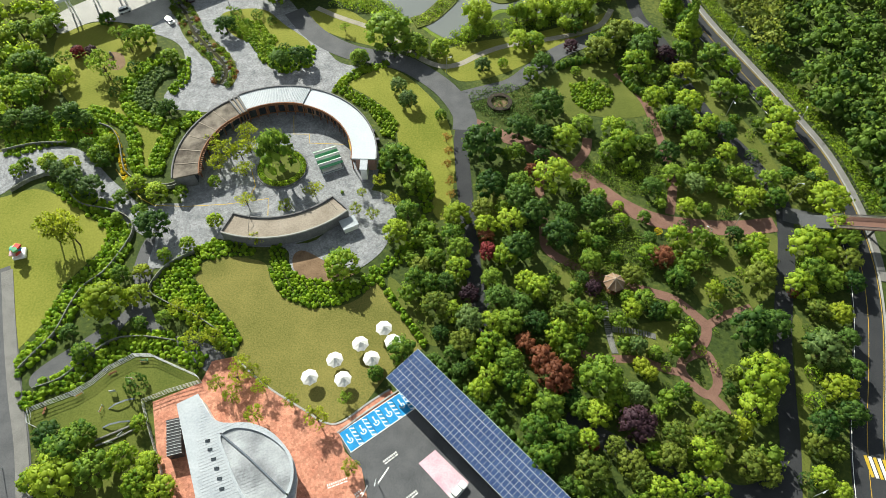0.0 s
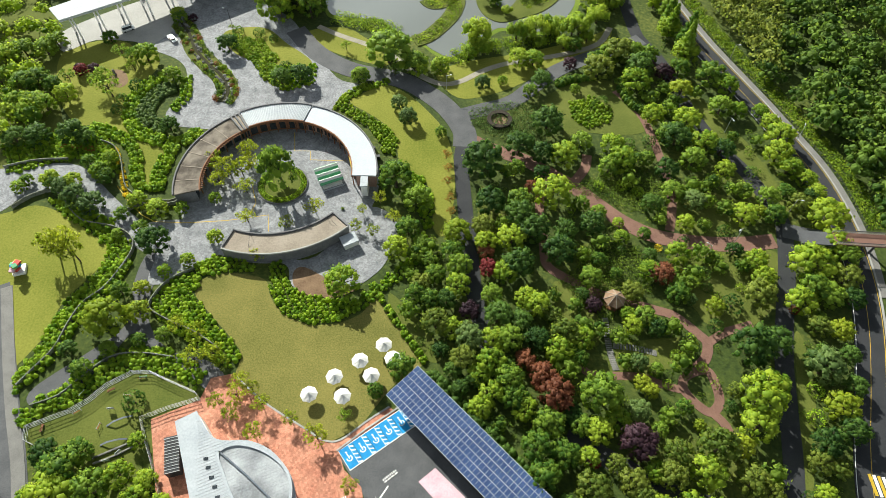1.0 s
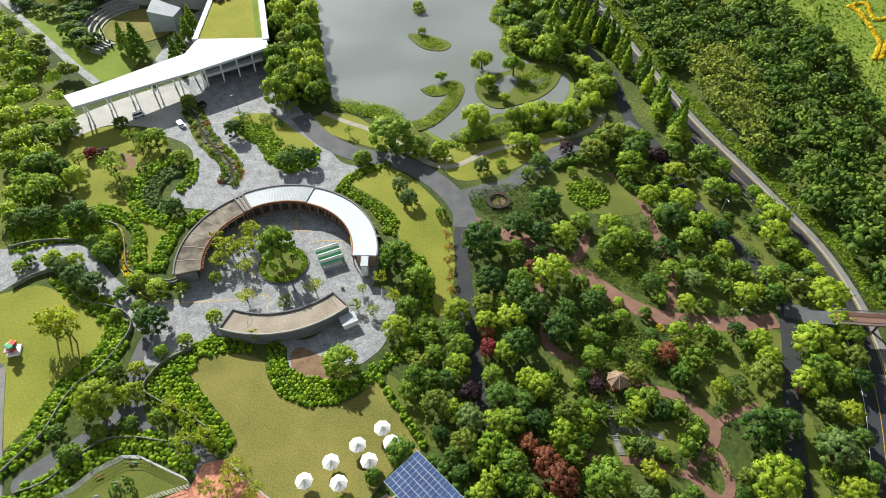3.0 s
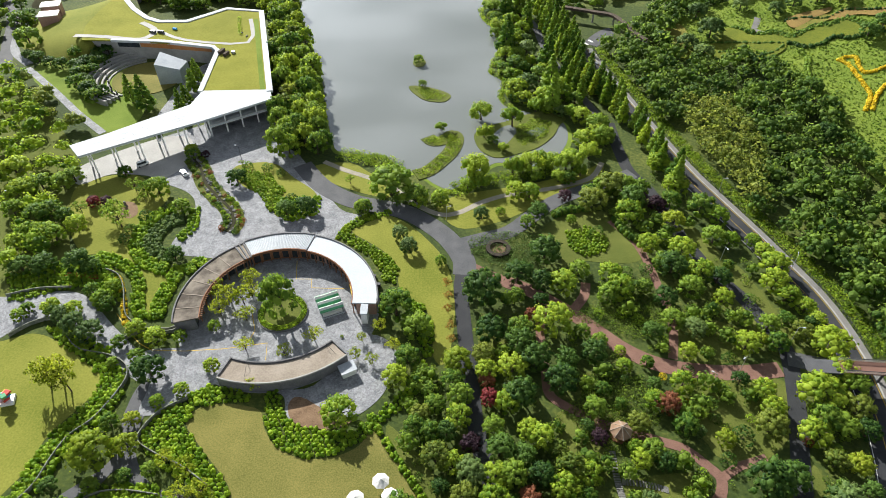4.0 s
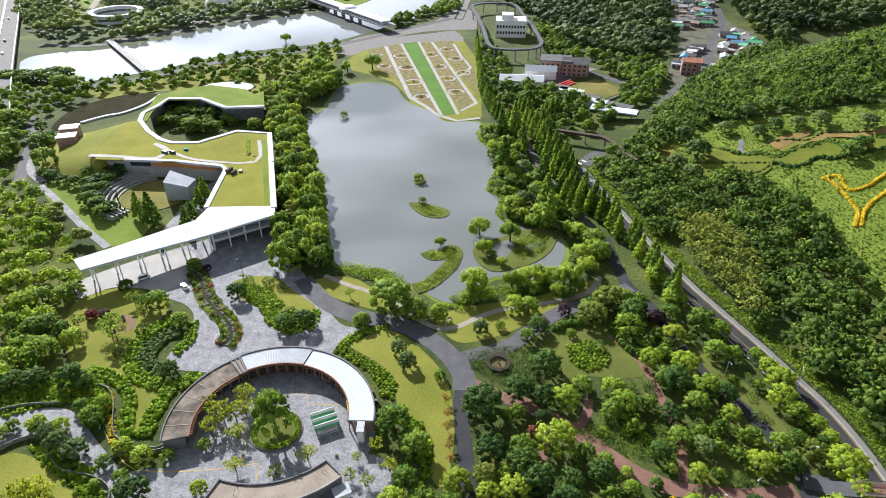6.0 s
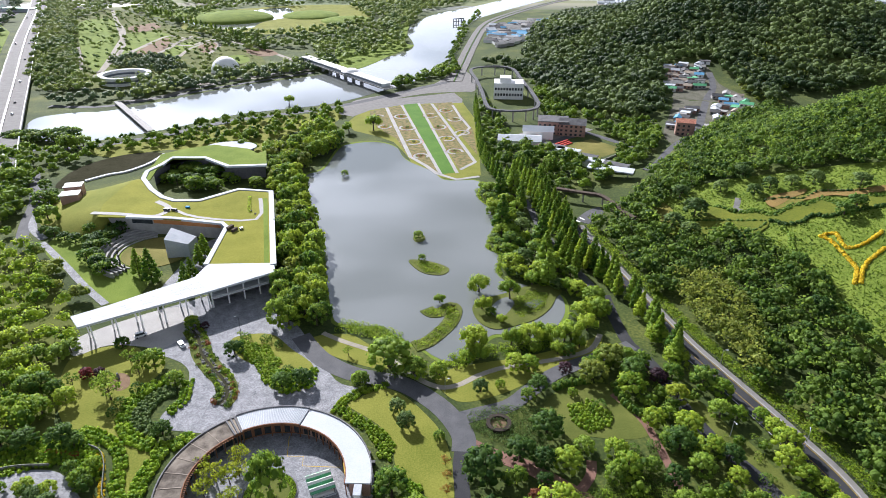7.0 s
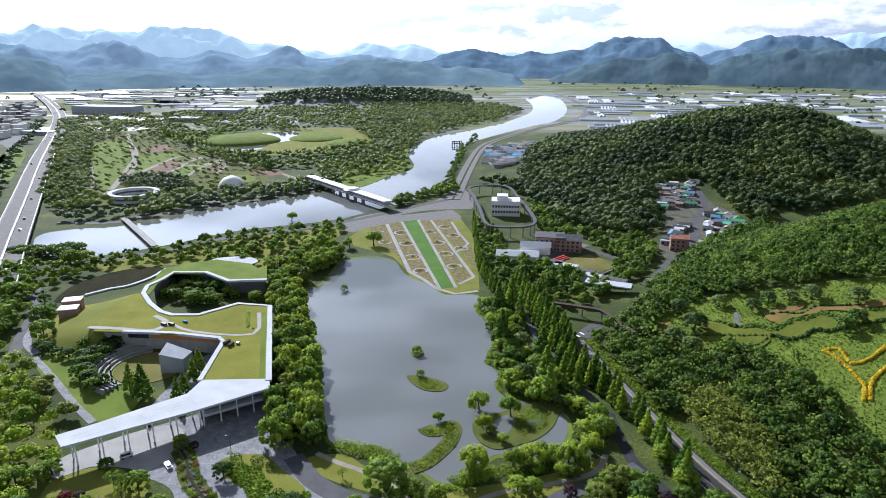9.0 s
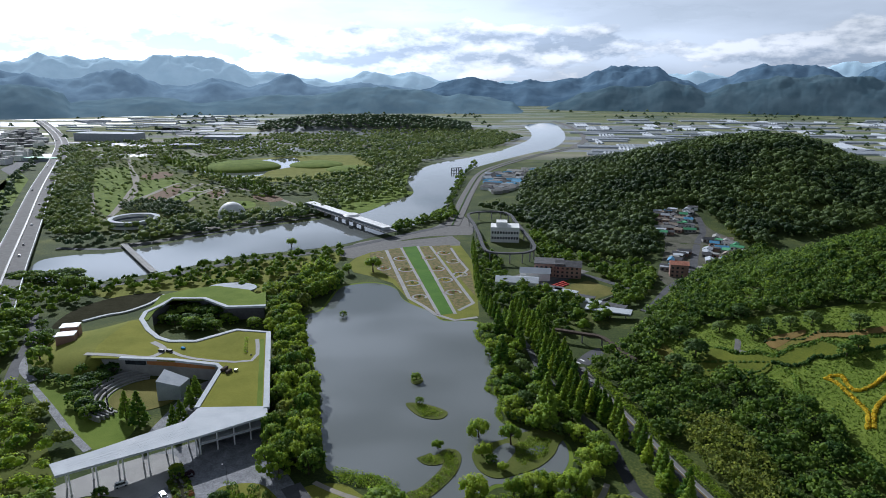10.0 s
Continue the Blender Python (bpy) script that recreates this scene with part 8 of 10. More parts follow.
bed_line("arbour_hedge", [(38.7, 170.6), (43.8, 173.4), (51.7, 174.6)], 2.4, M["f_mid"], "vine-covered trellis", 85, 0.9, 0.9, 1.8)

for k, (pts, w, mat, lab) in enumerate((
        ([(-96.4, 175.7), (-102.1, 169.8), (-104.1, 162.7), (-103.0, 155.7), (-98.8, 149.3), (-93.1, 145.7), (-85.2, 143.2), (-80.8, 145.7),
            (-78.3, 148.7)], 5.0, "f_shrub", "winding ribbon of bright green shrubs"),
        ([(-89.1, 175.7), (-87.1, 165.3), (-89.7, 158.4)], 4.0, "f_shrub", "bright shrub ribbon at the forecourt edge"),
        ([(-90.6, 170.4), (-95.6, 167.7), (-98.2, 162.1), (-97.7, 155.7), (-94.0, 151.6), (-89.5, 150.6)], 6.0, "f_grey", "strip of tall grey-green grass"),
        ([(-115.2, 150.6), (-106.3, 148.2), (-99.8, 143.2), (-95.7, 137.4), (-93.8, 130.2), (-90.3, 123.7)], 4.5, "f_shrub", "ribbon of bright shrubs round the lawn"),
        ([(-85.2, 143.2), (-86.3, 136.4), (-86.5, 130.2), (-86.0, 123.7)], 5.0, "f_shrub", "shrub ribbon against the round building"))):
    bed_line("shrub_ribbon", pts, w, M[mat], lab, 400 + k, 1.3, 0.85, 1.2, "shrub bed", 32)

for k, pts in enumerate(([(-87.2, 99.4), (-90.5, 90.1), (-94.9, 84.9), (-96.7, 78.9), (-97.9, 71.6), (-101.4, 65.4), (-103.2, 61.8)], [(-98.0, 56.0),
    (-92.1, 58.6), (-88.1, 63.3), (-82.7, 68.6), (-75.9, 69.7), (-67.9, 68.8)], [(-94.0, 110.4), (-100.3, 112.4), (-107.2, 116.0), (-112.9, 120.9)])):
    bed_line("shrub_ribbon", pts, 4.6, M["f_shrub"], "bright clipped shrubs along the garden wall", 410 + k, 1.3, 0.8, 1.3, "shrub bed", 32)

# rock stream in the forecourt
STREAM = [(-98.6, 206.4), (-93.6, 199.5), (-89.3, 190.5), (-82.5, 181.9), (-76.6, 175.4), (-73.1, 167.7), (-74.1, 162.7)]
lane("stream_bed", STREAM, 7.4, 0.16, M["lawn_shade"], "planted rock bed of a little stream", "rock garden")
lane("water_stream", STREAM, 1.1, 0.3, M["murky"], "narrow stream between rocks", "stream")
rng = random.Random(77)
sc = curve(STREAM, 8)
for k in range(90):
    i = rng.randrange(len(sc) - 1)
    d2 = (sc[i + 1] - sc[i]).normalized()
    off = rng.choice((-1, 1)) * rng.uniform(0.7, 1.6)
    p = sc[i] + Vector((-d2.y, d2.x)) * off
    bm = bmesh.new()
    bmesh.ops.create_icosphere(bm, subdivisions=1, radius=rng.uniform(0.35, 0.8))
    for v2 in bm.verts:
        v2.co *= rng.uniform(0.8, 1.2)
        v2.co.z *= 0.7
    bmesh.ops.translate(bm, verts=bm.verts, vec=(p.x, p.y, 0.3))
    tagged(part("rock", bm, M["stone"]), "rough grey boulder beside the stream", "rock", "stream rocks")
for k in range(170):
    i = rng.randrange(len(sc) - 1)
    d2 = (sc[i + 1] - sc[i]).normalized()
    p = sc[i] + (sc[i + 1] - sc[i]) * rng.random() + Vector((-d2.y, d2.x)) * rng.choice((-1, 1)) * rng.uniform(1.4, 3.5)
    plant(rng.choice(("ball", "ball", "balllight", "balllight", "ballolive", "ballolive", "ball", "ballrust")), [(p.x, p.y, rng.uniform(0.45, 0.95))], "stream shrubs")
sx_, sy_ = STREAM[0]
plant("light", [(sx_ - 1, sy_ + 3, 2.6)], "forecourt trees")
plant("plum", [(sx_ + 5, sy_ + 1, 1.6)], "forecourt trees")

# ---------------------------------------------------------------- woods on the slopes and beyond
SLOPE = [(136, -40), (134, 80)] + [tuple(p) for p in beside(FENCE_R, -4.2)[::-6]] + [(84.4, 308.3), (107.2, 335.8), (120.6, 359.2), (159.3, 410.1),
    (193.3, 456.9), (257.2, 521.5), (280.0, 538.6)] + [(330, 470), (380, 440), (260, 270), (190, 150), (170, 60), (165, -40)]
GRASS = [(113.2, 290.0), (119.0, 321.5), (151.0, 338.3), (188.8, 330.6), (230.2, 320.1), (250.6, 295.1), (177.5, 167.4), (160.3, 183.3), (158.1, 212.1),
    (160.1, 236.4), (156.3, 261.5), (150.5, 279.6), (132.0, 279.8)]
BAMBOO = [(104.0, 246.0), (122.0, 243.1), (126.6, 217.6), (121.0, 196.0), (114.0, 172.0), (108.5, 180.0), (103.5, 199.4), (100.5, 219.3)]
woodland("woodland_slope", SLOPE, 6.4, M["f_slopewood"], "dense mixed woodland on the slope", 2.8, 5.4, 101, 66, (GRASS, BAMBOO), 0.9, 0.27, None, True, 6, 0.62)
woodland("woodland_bamboo", BAMBOO, 4.0, M["f_bamboo"], "feathery bamboo grove", 2.6, 3.8, 102, 80, (), 1.5, 0.34)
woodland("woodland_slope_top", [(159.7, 392.3), (194.9, 420.5), (239.5, 439.6), (269.4, 432.1), (369.0, 546.7), (232.7, 325.8), (189.9, 333.5),
    (152.2, 341.9), (123.6, 327.4),
    (124.2, 352.3)], 7.5, M["f_wood"], "scattered trees above the terraces", 2.6, 4.4, 103, 80, (), 0.9, 0.36, lambda x, y, r: r.random() < 0.75)


def draped(name, pts, lift, mat, label, category):
    """A sheet with a little thickness that follows the land."""
    bm = prism(curve(pts, 4, True), 0, 0.1)
    for _ in range(6):
        long = [e for e in bm.edges if e.calc_length() > 5]
        if not long:
            break
        bmesh.ops.subdivide_edges(bm, edges=long, cuts=1, use_grid_fill=False)
        bmesh.ops.triangulate(bm, faces=bm.faces[:])
    for v2 in bm.verts:
        v2.co.z += terrain(v2.co.x, v2.co.y) + lift - 0.1
    return setting(name, bm, mat, label, category)


draped("slope_meadow", GRASS, 0.25, M["lawn_lush"], "rough grass slope", "meadow")
shrubs("slope_grass", GRASS, 2.2, M["f_slope"], "rough tufted grass on the slope", 1.9, 104, 10, 0.22, category="grass")
# terraces above the meadow: wavy hedges between olive, ochre and rust strips
HEDGE_A = [(158.5, 298.5), (163.5, 297.6), (166.6, 291.1), (172.2, 292.2), (180.2, 295.8), (185.5, 293.7), (193.0, 296.2), (195.9, 291.9), (198.5, 287.1), (205.5, 288.9), (213.1, 289.5),
    (220.8, 285.1), (230, 288)]
EDGE_B = [(163.3, 286.3), (166.4, 285.1), (169.4, 280.1), (176.8, 280.2), (183.4, 283.9), (187.7, 280.1), (194.9, 279.9), (203.1, 279.7), (213.2, 278.6), (226, 278)]
draped("terrace", HEDGE_A[1:] + EDGE_B[::-1], 0.9, M["terrace_olive"], "olive strip of clipped planting on the slope", "terrace")
draped("terrace", [(170.4, 306.4), (178.2, 309.0), (184.5, 308.5), (191.0, 308.3), (189.3, 304.6), (181.7, 302.2), (170.6, 297.4)], 0.9, M["terrace_rust"], "rusty strip of planting on the slope", "terrace")
draped("terrace", [(186.5, 299.4), (196.0, 304.4), (205.1, 299.8), (213.6, 296.6), (226, 294), (222, 290), (208.9, 291.7), (204.4, 292.5), (198.0, 297.0), (188.8, 297.3)], 0.9, M["terrace_rust"], "rusty strip of planting on the slope", "terrace")
draped("terrace", [(171, 297), (180, 301), (187, 303), (190, 299), (183, 297), (174, 294)], 0.85, M["terrace"], "ochre grass terrace on the slope", "terrace")
draped("terrace", [(138.7, 307.9), (148.0, 307.3), (151.4, 298.5), (160.8, 295.7), (163.3, 286.3), (159.4, 279.8), (150.4, 276.3), (141.0, 278.0), (133.9, 282.9), (123.4, 282.7),
    (113.7, 289.2), (117.0, 295.9), (123.8, 300.1), (132.9, 296.9)], 0.9, M["terrace_olive"], "olive strip of clipped planting on the slope", "terrace")
draped("terrace", [(116.3, 322.0), (124.2, 319.5), (123.7, 303.9), (116, 298), (109.4, 290.4)], 0.9, M["terrace"], "ochre grass terrace on the slope", "terrace")
for k, (pts, w, mat) in enumerate(((HEDGE_A, 3.2, "f_mid"), (EDGE_B, 1.6, "f_dark"), ([(114.5, 287.7), (121.2, 296.2), (128.8, 298.9), (138.5, 295.8), (150.1, 291.6), (162.3, 286.8)], 1.2, "f_dark"),
        ([(120.6, 282.0), (126.4, 287.7), (135.6, 287.8), (146.8, 283.0), (154.5, 280.2), (162.9, 285.2)], 1.2, "f_dark"),
        ([(169.5, 306.0), (178.0, 304.5), (186.0, 300.0), (195.0, 303.0), (205.0, 298.5), (214.0, 294.5)], 1.4, "f_dark"),
        ([(146.0, 310.5), (152.0, 302.5), (157.0, 297.5), (160.5, 296.5)], 2.0, "f_mid"),
        ([(166.4, 279.0), (167.3, 271.3), (163.9, 262.5), (161.7, 253.8), (162.5, 244.5)], 2.2, "f_mid"),
        ([(165.4, 234.7), (163.4, 227.4), (161.3, 220.1), (162.3, 212.3), (163.7, 200.1)], 2.2, "f_mid"))):
    bed_line("terrace_hedge", pts, w, M[mat], "clipped wavy hedge on the slope", 110 + k, 1.0, 0.95, 1.3)
lane("terrace_pad", [(159.7, 313.8), (157.1, 308.1), (155.1, 303.3), (158.2, 298.4)], 3.0, 0.6, M["footway"], "paved viewing place on the slope", "paving", True)
for k, pts in enumerate(([(177.6, 265.7), (179.9, 260.1), (179.7, 251.8), (179.3, 241.1), (178.3, 235.7), (172.9, 227.2)], [(179.2, 266.0),
    (184.4, 264.8), (183.3, 258.6), (183.3, 252.2), (190.6, 253.0), (201.6, 259.0)], [(175.2, 226.4), (179.8, 234.2), (185.5, 240.1), (195.6, 247.0)])):
    bed_line("yellow_planting", pts, 1.0, M["f_bloom"], "thick line of yellow blossom on the slope", 120 + k, 0.6, 0.78, 1.3, "flower border", 20)
plant("grey", [(x, y, r) for (x, y), r in zip([(131.3, 345.8), (132.6, 324.6), (133.4, 303.6), (154.6, 325.0), (167.9, 314.8), (177.0, 316.8),
    (187.0, 314.6), (196.8, 312.3), (213.1, 299.7), (169.6, 335.1), (119.6, 295.0),
    (124.8, 284.7)], (4, 5, 6, 4, 4, 4, 4, 4.5, 5, 5, 5, 5))], "slope trees")
plant("dark", [(x, y, 4.5) for x, y in [(193.9, 277.3), (202.0, 281.6), (158.6, 245.8), (151.2, 213.3)]], "lone trees on the slope")

HILL = [(39.6, 714.3), (67.5, 681.0), (88.4, 619.5), (97.9, 549.3), (112.2, 526.6), (124.7, 510.8), (144.9, 497.4), (173.9, 504.3), (203.6, 534.7),
    (220.0, 617.7), (240.4, 667.7), (277.4, 671.6), (271.8, 610.2), (274.4, 576.9), (277.0, 536.3), (327.4, 557.2), (427.7, 597.4)] + [(560, 700),
    (640, 850), (590, 1020), (400, 1110), (200, 1050), (120, 900), (85, 700)]
VILLAGE = [(138.1, 392.8), (161.8, 448.1), (184.0, 509.4), (208.1, 601.0), (229.5, 661.4), (273.1, 659.5), (260.3, 594.9), (269.3, 577.3),
    (276.6, 552.1), (253.6, 501.4), (210.9, 460.1), (184.7, 399.7), (170.0, 409.1)]
woodland("woodland_hill", HILL, 7.4, M["f_hill"], "dark forest on the hill behind the village", 5.0, 8.8, 105, 16, (VILLAGE,), 0.6, 0.26, lambda x, y, r: not (300 < x < 520 and y < 640 and noise.noise(Vector((x / 70, y / 70, 0))) > 0.38), False, 2, 0.78, 0.85)
woodland("woodland_scrub", [(298.5, 650.8), (358.2, 697.5), (376.3, 694.1), (393.3, 659.4), (342.2, 602.1), (272.4, 542.6),
    (275.4, 588.3)], 6, M["f_bamboo"], "pale scrub and bamboo on the hillside", 1.8, 4.0, 205, 24, (), 0.9, 0.36, None, False, 3, 0.85)
woodland("woodland_village", [(43.7, 695.6), (65.9, 663.8), (87.1, 609.8), (96.6, 541.5), (123.6, 505.6), (145.5, 489.3), (170.3, 495.9), (159.7, 448.1),
    (136.5, 398.8), (115.6, 398.7), (134.0, 428.3), (119.2, 454.8), (113.6, 489.1), (99.9, 489.0), (87.4, 526.5), (88.0, 565.4), (83.4, 634.5),
    (60.4, 669.4)], 7, M["f_wood"], "garden trees at the village edge", 2.4, 4.4, 206, 36, (), 1.0, 0.28, lambda x, y, r: r.random() < 0.75, False, 4, 0.88)
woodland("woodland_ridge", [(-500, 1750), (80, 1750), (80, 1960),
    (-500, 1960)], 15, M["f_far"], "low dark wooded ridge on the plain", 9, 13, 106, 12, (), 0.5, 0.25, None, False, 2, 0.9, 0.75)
NORTH = [(-321.1, 555.1), (-561.5, 909.5), (-809.0, 1368.0), (-633.5, 1498.5), (-436.2, 1655.4), (-122.2, 1753.6), (156.7, 1763.3), (205.6, 1596.3),
    (122.5, 1369.8), (-19.5, 1146.3), (-52.8, 917.8), (-39.1, 802.4), (-93.0, 737.9), (-132.7, 665.2), (-212.1, 611.7), (-275.8, 545.5)]
OPEN = [[(-565.7, 1033.2), (-561.7, 1155.2), (-446.8, 1035.1), (-283.5, 836.8), (-209.3, 751.9), (-194.7, 672.7), (-266.0, 652.5), (-294.6, 626.2),
    (-318.0, 601.8), (-349.7, 620.7), (-461.5, 826.1)], [(-380.1, 967.7), (-384.0, 1138.5), (-173.7, 1229.2), (-110.1, 1034.8), (-196.4, 915.4),
    (-310.6, 913.6)],
        [(-218.8, 788.7), (-157.0, 797.2), (-147.5, 745.6), (-173.9, 687.5), (-194.7, 672.7)]]


def park_keep(x, y, r):
    return noise.noise(Vector((x / 60, y / 60, 2))) > (-0.2 if x < -120 else -0.45)


woodland("woodland_north", NORTH, 10.5, M["f_park"], "park trees past the river", 4.2, 8.2, 107, 12, OPEN, 0.55, 0.27, park_keep, False, 1, 0.86, 0.85)
woodland("woodland_scattered", OPEN[0], 11, M["f_park"], "scattered trees on the far lawns", 2.2, 4.2, 108, 14, (), 1.0, 0.36, lambda x, y, r: r.random() < 0.4, False, 2, 0.92)
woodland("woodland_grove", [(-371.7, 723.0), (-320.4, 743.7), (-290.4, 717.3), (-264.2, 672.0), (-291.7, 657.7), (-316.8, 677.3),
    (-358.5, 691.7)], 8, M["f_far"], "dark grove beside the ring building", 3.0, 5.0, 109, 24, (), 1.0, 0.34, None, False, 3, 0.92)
sheet("lawn_far", OPEN[0], 0.06, M["lawn_shade"], "lawn with groves past the river", "lawn")
sheet("lawn_far", OPEN[1], 0.06, M["lawn_sun"], "grass mounds round a pond", "lawn")
for pts in ([(-549.7, 1014.4), (-506.6, 1040.6), (-416.9, 843.9), (-362.9, 691.6), (-377.7, 691.5), (-455.7, 826.2)], [(-432.5, 899.6), (-393.1, 920.3),
    (-361.6, 881.1), (-353.7, 806.8), (-360.5, 768.3), (-376.9, 760.8)], [(-335.8, 807.0), (-322.9, 845.1), (-302.8, 815.6), (-306.5, 761.6),
    (-320.6, 754.3)], [(-254.0, 744.5), (-231.4, 758.8), (-215.2, 724.6), (-234.2, 702.1)]):
    sheet("lawn_plot", pts, 0.09, M["lawn_lush"], "bright green lawn past the river", "lawn")
for pts in ([(-363.7, 775.6), (-367.2, 871.6), (-349.0, 844.7), (-331.8, 768.6), (-348.8, 753.9)], [(-302.8, 815.6), (-288.7, 836.8), (-274.1, 791.9),
    (-282.4, 772.8)], [(-239.9, 788.5), (-213.8, 796.5), (-192.5, 766.5), (-209.3, 751.9)], [(-455.2, 962.6), (-433.9, 1003.9), (-408.8, 963.3),
    (-423.8, 919.9)]):
    sheet("soil_plot", pts, 0.12, M["soil"], "bare brown plot in the far park", "flower bed")
for pts in ([(-342.1, 625.8), (-366.3, 703.9), (-400.8, 806.2), (-441.6, 919.7), (-508.4, 1040.6), (-565.7, 1155.1)], [(-366.2, 753.8), (-371.4, 814.7),
    (-368.5, 890.6), (-338.8, 872.0), (-321.2, 881.7)], [(-334.9, 761.3), (-334.2, 803.0), (-337.8, 844.9), (-336.3, 891.1)], [(-303.1, 750.9),
    (-307.2, 803.4), (-297.5, 845.4), (-278.1, 820.0), (-274.4, 765.6)], [(-460.0, 826.1), (-399.3, 716.2), (-359.4, 630.7)]):
    lane("path_far", pts, 5, 0.13, M["dirt"], "pale path in the far park", "path")
lane("path_bank", [(-284.5, 548.5), (-257.8, 562.8), (-230.7, 602.5), (-198.2, 642.4), (-178.4, 656.0),
    (-147.4, 678.9)], 7, 0.2, M["footway"], "grey walk on the far river bank", "path")
woodland("woodland_bend", [(-94.0, 746.2), (-68.5, 962.7), (-49.6, 1141.0), (-9.6, 1280.1), (125.2, 1433.6), (157.9, 1523.3), (138.5, 1608.0),
    (-25.4, 1418.2), (-70.1, 1223.4), (-92.1, 1040.9),
    (-114.4, 797.7)], 9.5, M["f_park"], "trees along the river bend", 3.8, 6.6, 208, 16, (), 0.6, 0.26, None, False, 2, 0.85, 0.75)
woodland("woodland_river_east", [(1.6, 695.2), (14.5, 832.0), (29.9, 981.3), (61.3, 1135.3), (67.4, 1120.2), (40.8, 970.0), (22.5, 823.7),
    (11.1, 695.3)], 7, M["f_wood"], "trees between river and road", 2.2, 4.0, 209, 30, (), 1.0, 0.3, lambda x, y, r: r.random() < 0.7, False, 4, 0.88)
grove([(-319.2, 446.0), (-287.1, 451.7), (-270.6, 460.2), (-261.1, 446.3), (-277.8, 435.6),
    (-305.8, 425.3)], 7.5, ["dark", "mid"], 3.8, 5.2, 210, group="trees by the river road")
setting("wall_moat", band(curve([(-189.1, 412.5), (-191.7, 394.5), (-199.7, 379.7), (-209.0, 373.7),
    (-218.6, 363.1)], 4), 2.2, 0.0, 0.9), M["white_metal"], "white curved edge of the dark pond", "wall")
sheet("lawn_river", [(-251.0, 425.6), (-205.2, 449.3), (-162.7, 488.0), (-104.4, 515.2), (-84.6, 526.2), (-85.2, 485.3), (-118.6, 455.3),
    (-121.0, 416.5), (-189.9, 422.2), (-221.7, 406.7)], 0.05, M["lawn_sun"], "grass strip beside the river walk", "lawn")
for k, (x, y) in enumerate(curve([(-485.7, 1117.9), (-405.8, 1023.0), (-330.2, 931.7), (-266.4, 854.7), (-212.5, 788.8)], 6)):
    plant("cone", [(x, y, 3.0)], "avenue past the river", high=1.0)
woodland("woodland_river", [(-296.3, 415.6), (-255.8, 434.4), (-208.7, 457.6), (-165.7, 497.7), (-106.1, 524.2), (-83.8, 537.4), (-80.7, 485.4),
    (-95.8, 469.9), (-118.6, 455.3), (-121.0, 416.5), (-189.9, 422.2), (-217.5, 422.1), (-241.7, 388.0), (-248.4, 363.3),
    (-250.6, 345.6)], 8.5, M["f_wood"], "trees along the river walk", 2.4, 4.4, 20, 50, lift=1.0, size=0.28, lobes=4, core=0.9, keep=lambda x, y, r: r.random() < 0.78, holes=([(-240.2, 372.9),
    (-209.6, 422.1), (-189.9, 422.2), (-186.4, 404.6), (-215.0, 358.9)],))
woodland("woodland_farm", [(21.2, 558.0), (33.0, 538.3), (28.1, 417.3), (37.9, 394.6), (55.0, 355.4), (72.2, 338.4), (95.9, 355.6), (111.1, 374.4),
    (97.9, 394.9), (72.4, 423.6), (51.8, 456.4), (40.4, 538.4)], 8.5, M["f_wood"], "trees beside the sports field", 3.0, 4.8, 21, 70, ([(42.1, 442.6),
    (89.0, 486.5), (106.5, 494.7), (142.3, 430.2), (104.1, 389.6), (82.2, 411.7)],), 1.0, 0.26, None, False, 6, 0.88)
for k, (x, y) in enumerate(curve([(29.0, 528.9), (27.5, 456.2), (27.4, 405.7), (32.6, 374.0), (40.4, 346.6)], 5)):
    plant("cone", [(x, y, 2.2)], "redwood row", high=1.4)
woodland("woodland_bank", [(-43.2, 596.6), (-10.9, 631.2), (12.5, 647.3), (20.7, 687.4), (13.6, 706.0), (-11.5, 669.3),
    (-44.8, 620.7)], 7, M["f_wood"], "trees at the river bend", 3, 4.5, 24, 60, (), 1.0, 0.28, None, False, 5, 0.88)
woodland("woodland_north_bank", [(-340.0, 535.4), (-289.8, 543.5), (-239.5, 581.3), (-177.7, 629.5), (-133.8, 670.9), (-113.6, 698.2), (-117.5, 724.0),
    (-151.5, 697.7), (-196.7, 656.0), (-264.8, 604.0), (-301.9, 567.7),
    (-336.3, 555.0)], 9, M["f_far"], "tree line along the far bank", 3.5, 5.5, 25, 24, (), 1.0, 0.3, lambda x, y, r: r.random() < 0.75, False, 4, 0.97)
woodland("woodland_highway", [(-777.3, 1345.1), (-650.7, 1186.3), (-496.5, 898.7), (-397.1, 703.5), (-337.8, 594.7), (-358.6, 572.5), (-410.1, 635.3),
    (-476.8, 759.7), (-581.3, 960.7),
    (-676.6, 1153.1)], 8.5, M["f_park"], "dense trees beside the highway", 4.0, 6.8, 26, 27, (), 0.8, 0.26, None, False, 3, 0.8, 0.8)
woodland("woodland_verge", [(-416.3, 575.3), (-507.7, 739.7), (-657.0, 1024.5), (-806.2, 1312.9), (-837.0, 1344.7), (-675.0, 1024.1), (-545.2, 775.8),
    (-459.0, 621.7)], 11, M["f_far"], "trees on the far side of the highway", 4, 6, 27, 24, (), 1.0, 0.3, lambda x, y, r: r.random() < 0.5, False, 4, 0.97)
woodland("woodland_lane", [(150.4, 486.9), (163.3, 457.1), (146.5, 417.9), (121.9, 374.4),
    (111.5, 389.6)], 8, M["f_wood"], "trees by the lane", 3, 4.5, 22, 70, (), 1.0, 0.26, None, False, 6, 0.88)
